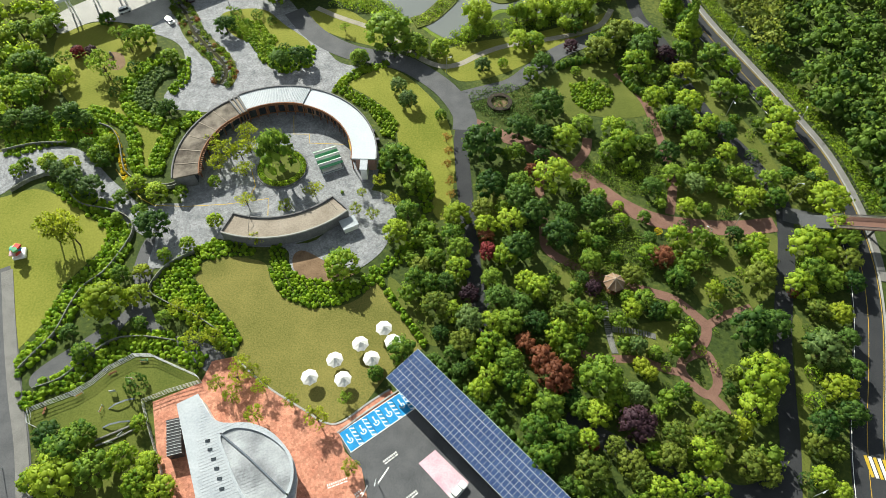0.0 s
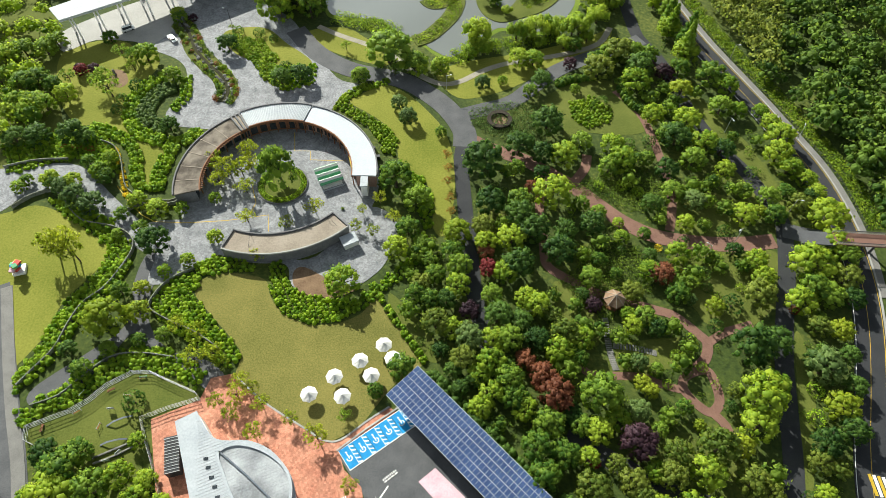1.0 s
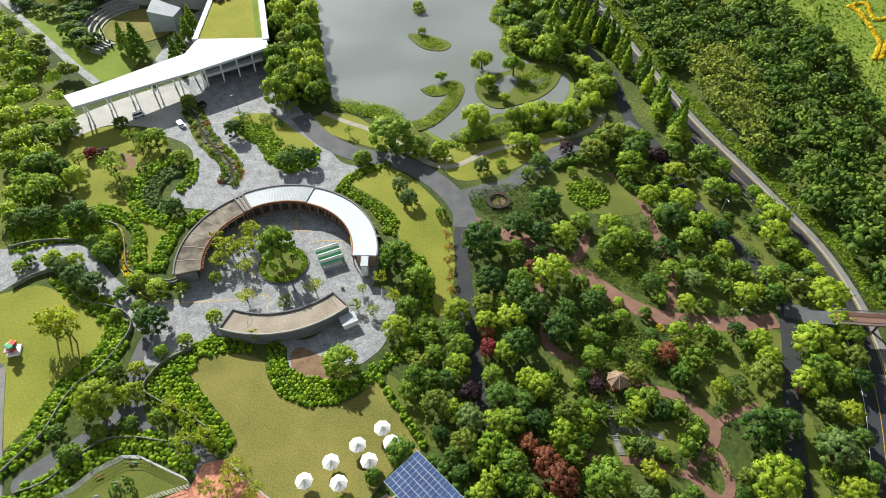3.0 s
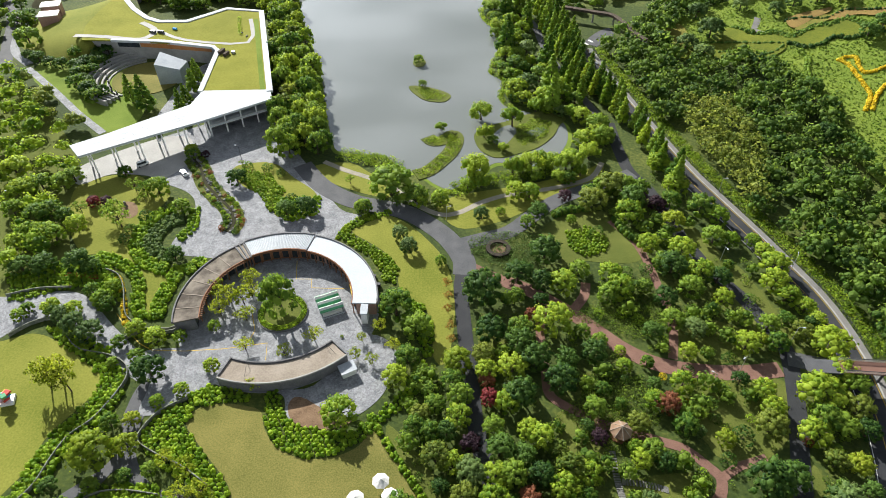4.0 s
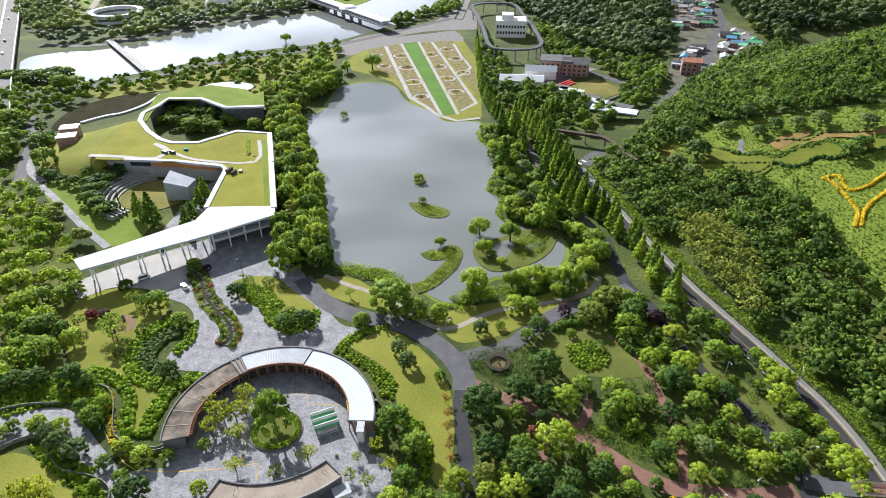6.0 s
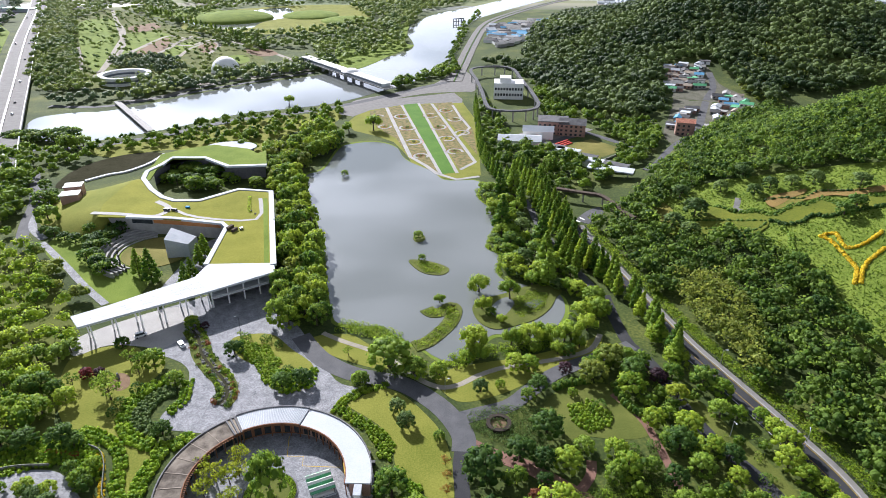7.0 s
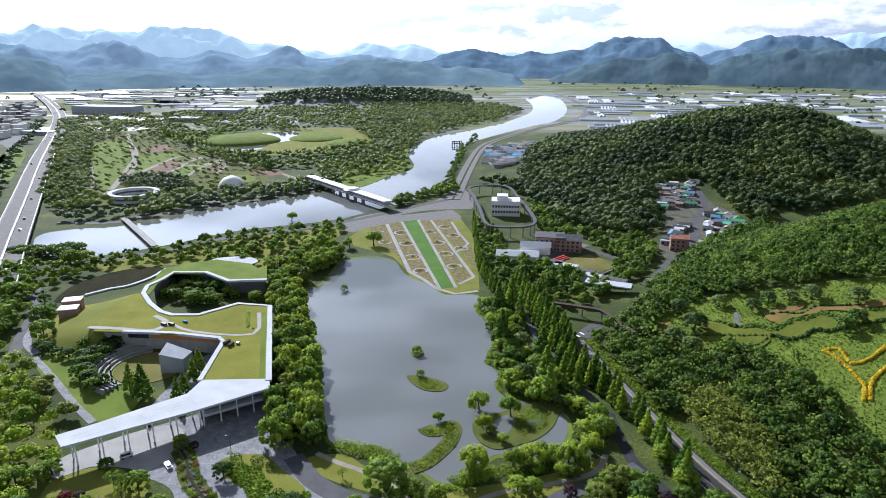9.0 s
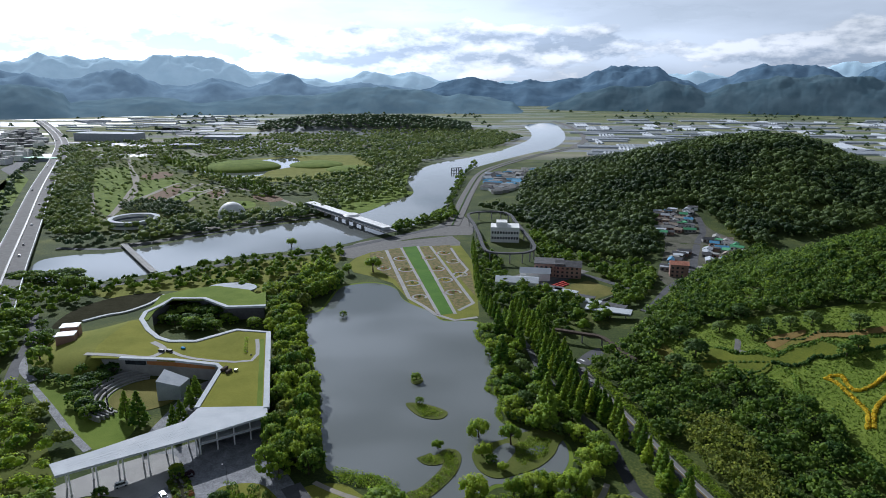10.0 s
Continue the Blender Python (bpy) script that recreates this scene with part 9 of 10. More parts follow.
grove([(-175.9, 388.3), (-169.1, 399.1), (-157.8, 399.2), (-136.9, 381.3), (-122.5, 381.3), (-120.8, 363.9), (-143.6, 341.8),
    (-163.5, 350.2)], 8, ["dark", "mid", "mid"], 3.2, 4.8, 23, group="court garden trees")
plant("willow", [(-51.6, 467.6, 7.0), (-69.6, 462.3, 5.2), (-131.5, 541.2, 4.5), (-86.6, 457.1, 9.4), (-96.0, 450.3, 6.7)], "willows by the pond")
plant("mid", [(-222.7, 325.6, 5.6), (-207.4, 303.1, 5.9), (-146.2, 349.9, 5.3), (-133.1, 350.2, 4.0), (-111.1, 354.7, 4.1), (-257.1, 357.1, 6.8),
    (-260.9, 423.5, 6.3), (-250.4, 425.6, 5.6)], "trees by the grass roof")


# ---------------------------------------------------------------- river crossing, far park, village, plain
bw_, be_ = [Vector(p) for p in [(-150.5, 710.0), (-45.9, 576.4)]]
br = thing("river_bridge", "white pedestrian bridge hall over the river", "bridge")
d = (be_ - bw_).normalized()
part("deck", band([bw_, be_], 13, 5.0, 6.0), M["concrete"], br)
part("roof", band([bw_ + d * 4, be_ - d * 6], 10, 8.6, 9.2), M["white"], br, "white bridge roof")
part("gallery", band([bw_ + d * 5, be_ - d * 8], 9, 6.0, 8.6), M["white_metal"], br, "pale bridge gallery")
part("window_band", band([bw_ + d * 6, be_ - d * 10], 9.2, 7.0, 8.0), M["slate"], br, "dark band of bridge windows")
for i in range(6):
    p = bw_ + (be_ - bw_) * (0.25 + i * 0.09)
    bm = bmesh.new()
    box(bm, p.x - 1.2, p.y - 4, 0, p.x + 1.2, p.y + 4, 5.0)
    part("pier", bm, M["concrete"], br)
p = bw_ + (be_ - bw_) * 0.58
bm = bmesh.new()
rod(bm, (p.x, p.y, 9.2), (p.x, p.y, 11), 9, 6, 20)
part("dome_roof", bm, M["white"], br)
weir = thing("weir", "concrete weir footbridge across the river", "weir")
wa, wb2 = [Vector(p) for p in [(-280.8, 543.8), (-217.1, 459.8)]]
part("deck", band([wa, wb2], 5, 1.6, 2.4), M["concrete"], weir)
for i in range(8):
    p = wa + (wb2 - wa) * (i + 0.5) / 8
    bm = bmesh.new()
    box(bm, p.x - 1, p.y - 2, 0, p.x + 1, p.y + 2, 1.6)
    part("pier", bm, M["concrete"], weir)
cx, cy = [(-310.6, 628.7)][0]
ringh = thing("ring_building", "low round ring-shaped building", "building")
part("wall", band(arc(cx, cy, 22, 0, 360, 48)[:-1], 4, 0, 6.5, None, True), M["white"], ringh)
part("window_band", band(arc(cx, cy, 22, 0, 360, 48)[:-1], 4.3, 2.6, 4.4, None, True), M["slate"], ringh, "dark band of windows")
part("roof", band(arc(cx, cy, 22, 0, 360, 48)[:-1], 5.0, 6.5, 7.3, None, True), M["white_metal"], ringh)
dx, dy = [(-224.4, 669.9)][0]
dome = thing("white_dome", "white dome tent past the river", "dome")
bm = bmesh.new()
bmesh.ops.create_uvsphere(bm, u_segments=24, v_segments=12, radius=15)
bmesh.ops.delete(bm, geom=[v2 for v2 in bm.verts if v2.co.z < -0.5], context="VERTS")
for v2 in bm.verts:
    v2.co = Vector((v2.co.x + dx, v2.co.y + dy, v2.co.z * 1.05))
part("shell", bm, M["white"], dome, smoothed=True)
bm = bmesh.new()
rod(bm, (dx, dy, 0), (dx, dy, 1.2), 15.6, 15.6, 24)
part("base", bm, M["concrete"], dome)
for k, ((x, y), r, h) in enumerate(zip([(-327.3, 1050.8), (-428.4, 1121.8), (-212.6, 1088.5), (-147.0, 1034.1)], (62, 60, 46, 40), (11, 2.5, 6, 5))):
    bm = bmesh.new()
    rings = []
    for q in range(8):
        w, z = r * math.cos(q * 0.2), h * math.sin(q * 0.2) / math.sin(1.4) - 0.3
        rings.append([bm.verts.new((x + w * math.cos(a), y + w * math.sin(a), z)) for a in np.linspace(0, 2 * np.pi, 33)[:-1]])
    for lo, hi in zip(rings, rings[1:]):
        for i in range(32):
            bm.faces.new((lo[i], lo[(i + 1) % 32], hi[(i + 1) % 32], hi[i]))
    bm.faces.new(rings[-1])
    setting("ground_mound", bm, M["lawn_lush"], "round grass mound past the river", "mound", True)
for pts in ([(-347.3, 635.6), (-365.3, 707.9), (-397.2, 818.2), (-470.1, 966.1), (-536.1, 1096.7)], [(-371.7, 778.2), (-362.2, 840.4), (-316.7, 819.3),
    (-294.5, 864.3), (-223.1, 799.9), (-164.1, 726.8)], [(-329.4, 622.9), (-251.1, 611.3), (-181.9, 645.3), (-136.6, 685.6)],
            [(-222.7, 1141.9), (-199.1, 1067.2), (-147.0, 1034.1), (-117.1, 1015.2)]):
    lane("path_far", pts, 6, 0.1, M["dirt"], "pale path in the far park", "path")
lane("path_river", [(-296.3, 421.6), (-252.4, 428.0), (-207.6, 454.8), (-164.7, 494.4), (-106.1, 524.2), (-70.5, 551.2), (-31.9, 589.9),
    (6.4, 626.2)], 7, 0.1, M["asphalt_old"], "grey riverside walk", "path")
lane("path_river_north", [(-335.1, 535.4), (-286.0, 535.8), (-249.2, 566.1), (-201.0, 611.8), (-133.2, 668.0)], 6, 0.1, M["asphalt_old"], "grey riverside walk", "path")
# highway and its bridge at the left
HW = [(-272.7, 359.9), (-323.5, 452.2), (-402.4, 600.6), (-525.3, 830.8), (-702.0, 1174.4), (-852.0, 1439.7), (-1082.9, 1791.1), (-1312.4, 2116.5)]
root = thing("highway", "wide pale highway on a low viaduct", "highway")
part("deck", band(curve(HW, 6), 26, 3.6, 5.0), M["concrete"], root)
part("median", band(curve(HW, 6), 1.6, 5.0, 5.9), M["dark_metal"], root)
for off in (-12.6, 12.6):
    part("barrier", band(curve(HW, 6), 0.5, 5.0, 6.0, None, False, False, off), M["white"], root)
# lanes paler than asphalt: sun glare is put into the base colour
for off in (-6.3, 6.3):
    part("glare_pale_lane", band(curve(HW, 6), 10.6, 4.9, 5.06, None, False, False, off), M["footway"], root)
for i, p in enumerate(curve(HW, 6)[::3]):
    bm = bmesh.new()
    box(bm, p.x - 9, p.y - 1, 0, p.x + 9, p.y + 1, 3.6)
    part("pier", bm, M["concrete"], root)
rng = random.Random(5)
hwc = curve(HW, 20)
for k in range(26):
    i = rng.randrange(8, len(hwc) - 2)
    dd = hwc[i + 1] - hwc[i]
    nn = Vector((-dd.y, dd.x)).normalized()
    p = hwc[i] + nn * rng.choice((-9, -5, 5, 9))
    car("car", "small car standing on the grey highway", p.x, p.y, math.degrees(math.atan2(dd.y, dd.x)), M[rng.choice(("car_white", "dark_metal", "steel"))], rng.random() < 0.3, 5.06)
lane("road_river", [(12.1, 626.3), (23.4, 712.5), (38.0, 824.4), (62.1, 975.4), (96.8, 1073.1), (188.1, 1237.6), (281.4, 1374.0), (362.0, 1601.2),
    (402.0, 1980.2), (395.0, 2242.4)], 15, 0.5, M["footway"], "pale grey riverside road", "road")
setting("road_median", band(curve([(12.1, 626.3), (23.4, 712.5), (38.0, 824.4), (62.1, 975.4), (96.8, 1073.1), (188.1, 1237.6), (281.4, 1374.0)], 6), 1.4, 0.3, 0.9), M["f_dark"], "planted strip between carriageways", "median")
# station with loop track
sx, sy = [(59.9, 568.7)][0]
st = thing("loop_station", "white station building inside a raised loop track", "station")
bm = bmesh.new()
box(bm, -13, -9, 0, 13, 9, 14, pose(sx, sy, 0, 0, 0, -5))
part("body", bm, M["white"], st)
bm = bmesh.new()
box(bm, -8, -6, 14, 2, 6, 18, pose(sx, sy, 0, 0, 0, -5))
part("upper_floor", bm, M["white"], st)
for i in range(10):
    for z in (3, 8):
        bm = bmesh.new()
        box(bm, -12 + i * 2.5, -9.15, z, -10.4 + i * 2.5, -8.9, z + 2.2, pose(sx, sy, 0, 0, 0, -5))
        part("window", bm, M["glass"], st)
TRK = [(30.0, 644.9), (54.5, 656.7), (71.2, 645.3), (74.8, 600.2), (79.3, 533.6), (77.7, 505.3), (66.8, 492.9), (46.2, 492.7), (37.0, 505.0),
    (35.2, 553.8), (32.5, 599.8)]
tr = thing("loop_track", "raised grey loop track of a people mover", "track")
part("beam", band(curve(TRK, 5, True), 3.0, 8.0, 9.2, None, True), M["asphalt_old"], tr)
for p in curve(TRK, 2, True):
    bm = bmesh.new()
    rod(bm, (p.x, p.y, 0), (p.x, p.y, 8), 0.6)
    part("pillar", bm, M["concrete"], tr)


def house(name, label, x, y, turn, a, c, h, wall, roof, gable=2.0, rows=0, group=""):
    z = terrain(x, y)
    root = thing(name, label, "house" if a < 20 else "building", pose(x, y, z - 0.2, 0, 0, turn), group)
    bm = bmesh.new()
    box(bm, -a / 2, -c / 2, -1, a / 2, c / 2, h)
    part("wall", bm, M[wall], root)
    bm = bmesh.new()
    o = 0.5
    if gable:
        vs = [bm.verts.new(p) for p in ((-a / 2 - o, -c / 2 - o, h), (a / 2 + o, -c / 2 - o, h), (a / 2 + o, c / 2 + o, h), (-a / 2 - o, c / 2 + o, h), (-a / 2 - o, 0, h + gable), (a / 2 + o, 0, h + gable))]
        for q in ((0, 1, 5, 4), (2, 3, 4, 5), (0, 4, 3), (1, 2, 5), (3, 2, 1, 0)):
            bm.faces.new([vs[i] for i in q])
    else:
        box(bm, -a / 2 - 0.3, -c / 2 - 0.3, h, a / 2 + 0.3, c / 2 + 0.3, h + 0.5)
    part("roof", bm, M[roof], root)
    if rows:
        wb = bmesh.new()
        box(wb, -0.8, -0.08, -0.7, 0.8, 0.08, 0.7)
        wm = from_bm("window", wb, M["glass"])
        for r in range(rows):
            for i in range(max(2, int(a / 3.5))):
                ob = new("window", wm)
                ob.parent = root
                ob.location = (-a / 2 + 1.8 + i * 3.5, -c / 2 - 0.02, 1.6 + r * 3.0)
    return root


(x, y), = [(83.7, 464.6)]
house("school_building", "brown brick building with flat roofs", x, y, -10, 22, 16, 10, "brickwall", "roof_dark", 0, 3)
(x, y), = [(97.7, 460.3)]
house("school_building", "brown brick building with dark gabled roof", x, y, -12, 19, 15, 9, "brickwall", "roof_dark", 3, 3)
(x, y), = [(55.8, 436.9)]
house("grey_shed", "long low shed with pale ribbed roof", x, y, -8, 30, 15, 4.5, "white", "zinc", 2.0, 1)
(x, y), = [(71.0, 451.7)]
house("white_hall", "white barrel-roofed sports hall", x, y, -8, 22, 10, 6, "white", "roof_white", 3.0)
sheet("lawn_school", [(86.0, 432.4), (109.6, 447.0), (128.4, 423.9), (103.7, 403.8)], 0.08, M["lawn"], "school sports lawn", "lawn", False)
for k, (x, y) in enumerate([(95.3, 400.4), (100.4, 389.6), (111.2, 381.4), (86.1, 411.7), (77.8, 420.0)]):
    house("low_building", "low white building with flat roof beside the field", x, y, -30, 16, 7, 4, "white", "roof_white" if k % 2 else "roof_dark", 0)
lane("road_school", [(73.1, 435.2), (92.0, 450.5), (110.2, 462.0), (124.0, 444.0), (139.8, 424.4), (143.5, 415.5), (134.0, 398.0)], 6, 0.1, M["asphalt_old"], "grey lane round the sports lawn", "lane", rounded=False)
stand = thing("seat_stand", "low stand of red seats beside the sports lawn", "stand")
for k in range(3):
    part("seat_row", band([Vector((78.6 + k * 1.3, 429.2 - k * 1.4)), Vector((91.0 + k * 1.3, 440.6 - k * 1.4))], 1.3, 0.0, 1.8 - 0.5 * k), M["red"], stand)
setting("wall_sports", band([Vector(p) for p in [(83.6, 428.9), (106.0, 398.4), (130.2, 420.6)]], 0.5, 0.0, 1.4), M["concrete"], "pale wall round the sports lawn", "wall")
setting("pavement_school", prism([Vector(p) for p in [(74.0, 436.5), (93.0, 451.8), (110.5, 465.5), (116.0, 470.0), (104.0, 482.0), (60.0, 462.0), (40.0, 440.0), (60.0, 425.0)]], -0.3, 0.06), M["footway"], "grey school yard", "paving")
(x, y), = [(181.4, 459.4)]
house("apartment_house", "pink brick apartment house with orange roof", x, y, -15, 13, 9, 10, "brickwall", "brick", 2, 3)
draped("pavement_village", [(166.0, 458.0), (184.0, 503.0), (206.0, 560.0), (214.0, 600.0), (232.0, 655.0), (266.0, 652.0), (262.0, 600.0), (270.0, 566.0), (262.0, 530.0), (238.0, 500.0),
    (214.0, 470.0), (196.0, 432.0), (176.0, 412.0), (166.0, 425.0)], 0.15, M["yard"], "trodden grey-brown ground of the village", "yard")
rng = random.Random(9)
VROAD = [(129.4, 376.3), (140.1, 387.6), (164.5, 428.0), (192.5, 463.8), (215.8, 514.8), (235.2, 558.0), (252.8, 590.7), (263.6, 631.5)]
lane("road_village", VROAD, 6.0, 0.25, M["asphalt_old"], "grey lane through the village", "road", True)
spots = scattered([(205.8, 586.6), (229.5, 659.6), (269.9, 657.0), (256.0, 612.4), (237.7, 580.1)], 9.5, rng) + scattered([(242.2, 571.1),
    (266.0, 569.3), (271.6, 544.3), (249.6, 499.7), (219.5, 489.8), (213.9, 501.2)], 10.5, rng) + scattered([(168.5, 462.2), (185.3, 499.3),
    (218.6, 536.6), (204.0, 489.7), (186.8, 477.1)], 10, rng) + scattered([(193.5, 459.4), (215.7, 480.3), (200.5, 434.3), (175.2, 408.0),
    (169.9, 419.0)], 9.5, rng)
for k, (x, y) in enumerate(spots):
    if min((Vector((x, y)) - Vector(p)).length for p in curve(VROAD, 4)) < 7:
        continue
    house("village_house", rng.choice(("small village house with dark tiled roof", "small village house with pale roof")), x, y, rng.choice((-25, 65, -15)) + rng.uniform(-12, 12), rng.uniform(7, 11), rng.uniform(5, 7.5), 3.0,
          rng.choice(("white", "concrete", "brickwall")), rng.choice(("roof_dark", "roof_dark", "concrete", "zinc", "roof_blue", "concrete", "green_paint", "roof_tan", "roof_white")), rng.choice((1.6, 1.6, 0)), 1, "village houses")
for k, (x, y) in enumerate(scattered([(51.6, 803.7), (70.8, 975.6), (145.2, 1007.3), (172.5, 932.1), (112.6, 825.4)], 15, rng)):
    house("village_house", "small house of the riverside village", x, y, rng.uniform(-40, 40), rng.uniform(10, 18), rng.uniform(7, 12), 4, rng.choice(("white", "concrete")),
          rng.choice(("roof_white", "roof_dark", "roof_blue", "concrete")), 2.0, 0, "riverside houses")
# far halls, town blocks and greenhouses
for (u, v2), a, c, h, lab, roof in zip([(-783.7, 1521.9), (-496.6, 1475.5), (-708.1, 1131.6), (-537.5, 1352.5)], (150, 80, 60, 60), (50, 45, 18, 30), (17, 14, 6, 8),
                                       ("long grey convention hall by the town", "wide white-roofed hall on the plain", "low green-roofed market hall", "low grey hall on the plain"), ("zinc", "roof_white", "green_paint", "zinc")):
    house("far_hall", lab, u, v2, -8, a, c, h, "zinc", "roof_white" if roof == "zinc" else roof, 0)
for k, (x, y) in enumerate(scattered([(-1118.9, 1633.0), (-1169.1, 1853.3), (-918.5, 1490.1), (-774.8, 1215.2), (-710.9, 1023.4), (-746.8, 1022.8),
    (-1174.8, 1631.1)], 30, rng)):
    house("town_block", "grey block of the far town", x, y, rng.uniform(-20, 20), rng.uniform(10, 20), rng.uniform(9, 16), rng.uniform(4, 12), rng.choice(("white", "concrete", "dark_wall")), "concrete", 0, 0, "town blocks")
rng = random.Random(10)
for k in range(150):
    u = rng.random()
    y = rng.uniform(1180, 2300)
    x = (0.19 + 0.6 * u) * y + 60
    hillish = terrain(x, y) > 2
    if hillish:
        continue
    ln, n2 = rng.uniform(60, 150), rng.randrange(2, 6)
    root = thing("greenhouse", "row of long white vinyl greenhouses on wet fields", "greenhouse", pose(x, y, 0, 0, 0, rng.choice((-8, -8, 82)) + rng.uniform(-4, 4)), "greenhouses on the plain")
    bm = bmesh.new()
    for q in range(n2):
        y0 = q * 8
        prof = [(y0 + 3.3 * math.cos(a), 3.6 * math.sin(a)) for a in np.linspace(0, math.pi, 7)]
        r0 = [bm.verts.new((-ln / 2, a, b3)) for a, b3 in prof]
        r1 = [bm.verts.new((ln / 2, a, b3)) for a, b3 in prof]
        for i in range(6):
            bm.faces.new((r0[i], r0[i + 1], r1[i + 1], r1[i]))
        bm.faces.new(r0)
        bm.faces.new(r1[::-1])
    part("vinyl_tunnel", bm, M["roof_white"], root)
rng = random.Random(12)
for k, (x, y) in enumerate(scattered([(-1287.0, 2166.4), (-791.1, 2520.7), (-563.6, 2012.8), (-479.5, 1654.0), (-694.7, 1646.9), (-968.8, 1671.4)], 95, rng)):
    root = thing("greenhouse", "long pale greenhouse by the town", "greenhouse", pose(x, y, 0, 0, 0, rng.uniform(-12, -4)), "greenhouses by the town")
    bm = bmesh.new()
    a, c = rng.uniform(25, 60), rng.uniform(5, 9)
    box(bm, -a, -c, 0, a, c, 3)
    part("vinyl_tunnel", bm, M[rng.choice(("roof_white", "zinc", "white_metal"))], root)
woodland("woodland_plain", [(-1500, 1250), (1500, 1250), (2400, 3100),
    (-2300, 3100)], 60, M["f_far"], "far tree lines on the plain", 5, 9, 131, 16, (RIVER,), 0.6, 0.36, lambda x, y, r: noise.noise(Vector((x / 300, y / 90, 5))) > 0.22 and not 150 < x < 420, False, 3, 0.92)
# ---------------------------------------------------------------- small things near by
# footbridge at the right edge
fa, fb = [Vector(p) for p in [(106.6, 101.8), (130.7, 99.9)]]
fbz = thing("footbridge", "red-brown footbridge with pale slatted railings", "footbridge")
part("deck", band([fa, fb], 4.2, 5.6, 6.0), M["redpath"], fbz)
d = (fb - fa).normalized()
nn = Vector((-d.y, d.x))
for s in (-2.0, 2.0):
    part("rail", band([fa + nn * s, fb + nn * s], 0.15, 6.9, 7.05), M["dark_metal"], fbz)
    for i in range(40):
        p = fa + (fb - fa) * i / 39 + nn * s
        part("baluster", band([p - d * 0.12, p + d * 0.12], 0.12, 6.0, 6.9), M["steel"], fbz)
for i in range(3):
    p = fa + (fb - fa) * (0.15 + 0.35 * i)
    bm = bmesh.new()
    rod(bm, (p.x, p.y, 0), (p.x, p.y, 5.6), 0.35)
    part("pier", bm, M["dark_metal"], fbz)
bm = bmesh.new()
for k in range(2):
    p = fa - d * (3 + 0 * k)
lane("ramp_footbridge", [tuple(fa - d * 9), tuple(fa)], 4.4, 5.6, M["asphalt_old"], "asphalt ramp of the footbridge", "abutment", False, False)
# crossing with orange stripes
ca, cb = [Vector(p) for p in [(95.4, 38.2), (100.2, 37.0)]]
for i in range(6):
    p = ca + (cb - ca) * i / 5
    q = p + Vector(((cb - ca).y, -(cb - ca).x)).normalized() * 0.0
    bm = bmesh.new()
    box(bm, p.x - 0.35, p.y - 2.4, 0.0, p.x + 0.35, p.y + 2.4, 0.11)
    setting("crossing_stripe", bm, M["white" if i % 2 else "yellow"], "raised crossing stripe", "road marking")
# thatched pavilion
px, py = [(44.8, 84.7)][0]
pv = thing("thatched_pavilion", "octagonal garden pavilion with brown thatched roof", "pavilion", pose(px, py, 0.05))
bm = bmesh.new()
rod(bm, (0, 0, 2.4), (0, 0, 4.4), 2.9, 0.12, 8)
part("roof", bm, M["thatch"], pv)
for i in range(8):
    a = math.pi / 8 + i * math.pi / 4
    bm = bmesh.new()
    rod(bm, (2.2 * math.cos(a), 2.2 * math.sin(a), 0), (2.2 * math.cos(a), 2.2 * math.sin(a), 2.6), 0.1)
    part("post", bm, M["wood"], pv)
for i in range(8):
    a = math.pi / 4 * i
    bm = bmesh.new()
    rod(bm, (0, 0, 4.43), (2.95 * math.cos(a), 2.95 * math.sin(a), 2.42), 0.09)
    part("roof_ridge", bm, M["roof_tan"], pv)
bm = bmesh.new()
rod(bm, (0, 0, 0), (0, 0, 0.35), 2.5, 2.5, 8)
part("floor", bm, M["wood"], pv)
# woven ring planter
rx, ry = [(18.4, 153.6)][0]
rg = thing("ring_planter", "dark woven ring round a planted bed", "planter")
part("rim", band(arc(rx, ry, 3.4, 0, 360, 32)[:-1], 1.3, 0, 1.1, None, True), M["dark_wood"], rg)
part("soil", prism(arc(rx, ry, 3.0, 0, 360, 32)[:-1], 0, 0.3), M["soil"], rg)
# arch sculpture
ax_, ay_ = [(52.2, 161.6)][0]
ar = thing("vine_arch", "vine-covered round arch over the path", "arch", pose(ax_, ay_, 0, 0, 0, 20))
v, f, nv = leaves([(2.6 * math.cos(a), 0, 2.9 * math.sin(a)) for a in np.linspace(0, np.pi, 16)], [(0.7, 0.7, 0.7)] * 16, 40, 0.3, RNG, -1, 0.5, 0.2)
part("vines", grid_mesh("vines", v, f, M["f_dark"]), None, ar)
# bright sculpture on the west lawn
ux, uy = [(-115.7, 95.1)][0]
sc2 = thing("colourful_sculpture", "bright multicoloured block sculpture on a plinth", "sculpture", pose(ux, uy, 0.05, 0, 0, 15))
bm = bmesh.new()
box(bm, -1.6, -1.6, 0, 1.6, 1.6, 0.8)
part("plinth", bm, M["white"], sc2)
rng = random.Random(21)
for k in range(14):
    bm = bmesh.new()
    s = rng.uniform(0.5, 0.9)
    x, y, z = rng.uniform(-0.9, 0.9), rng.uniform(-0.9, 0.9), 0.8 + k * 0.22
    box(bm, x - s, y - s, z, x + s, y + s, z + 0.6, pose(0, 0, 0, rng.uniform(-12, 12), rng.uniform(-12, 12), rng.uniform(0, 90)))
    part("block", bm, M[("blue", "red", "yellow", "green_paint", "pink")[k % 5]], sc2)


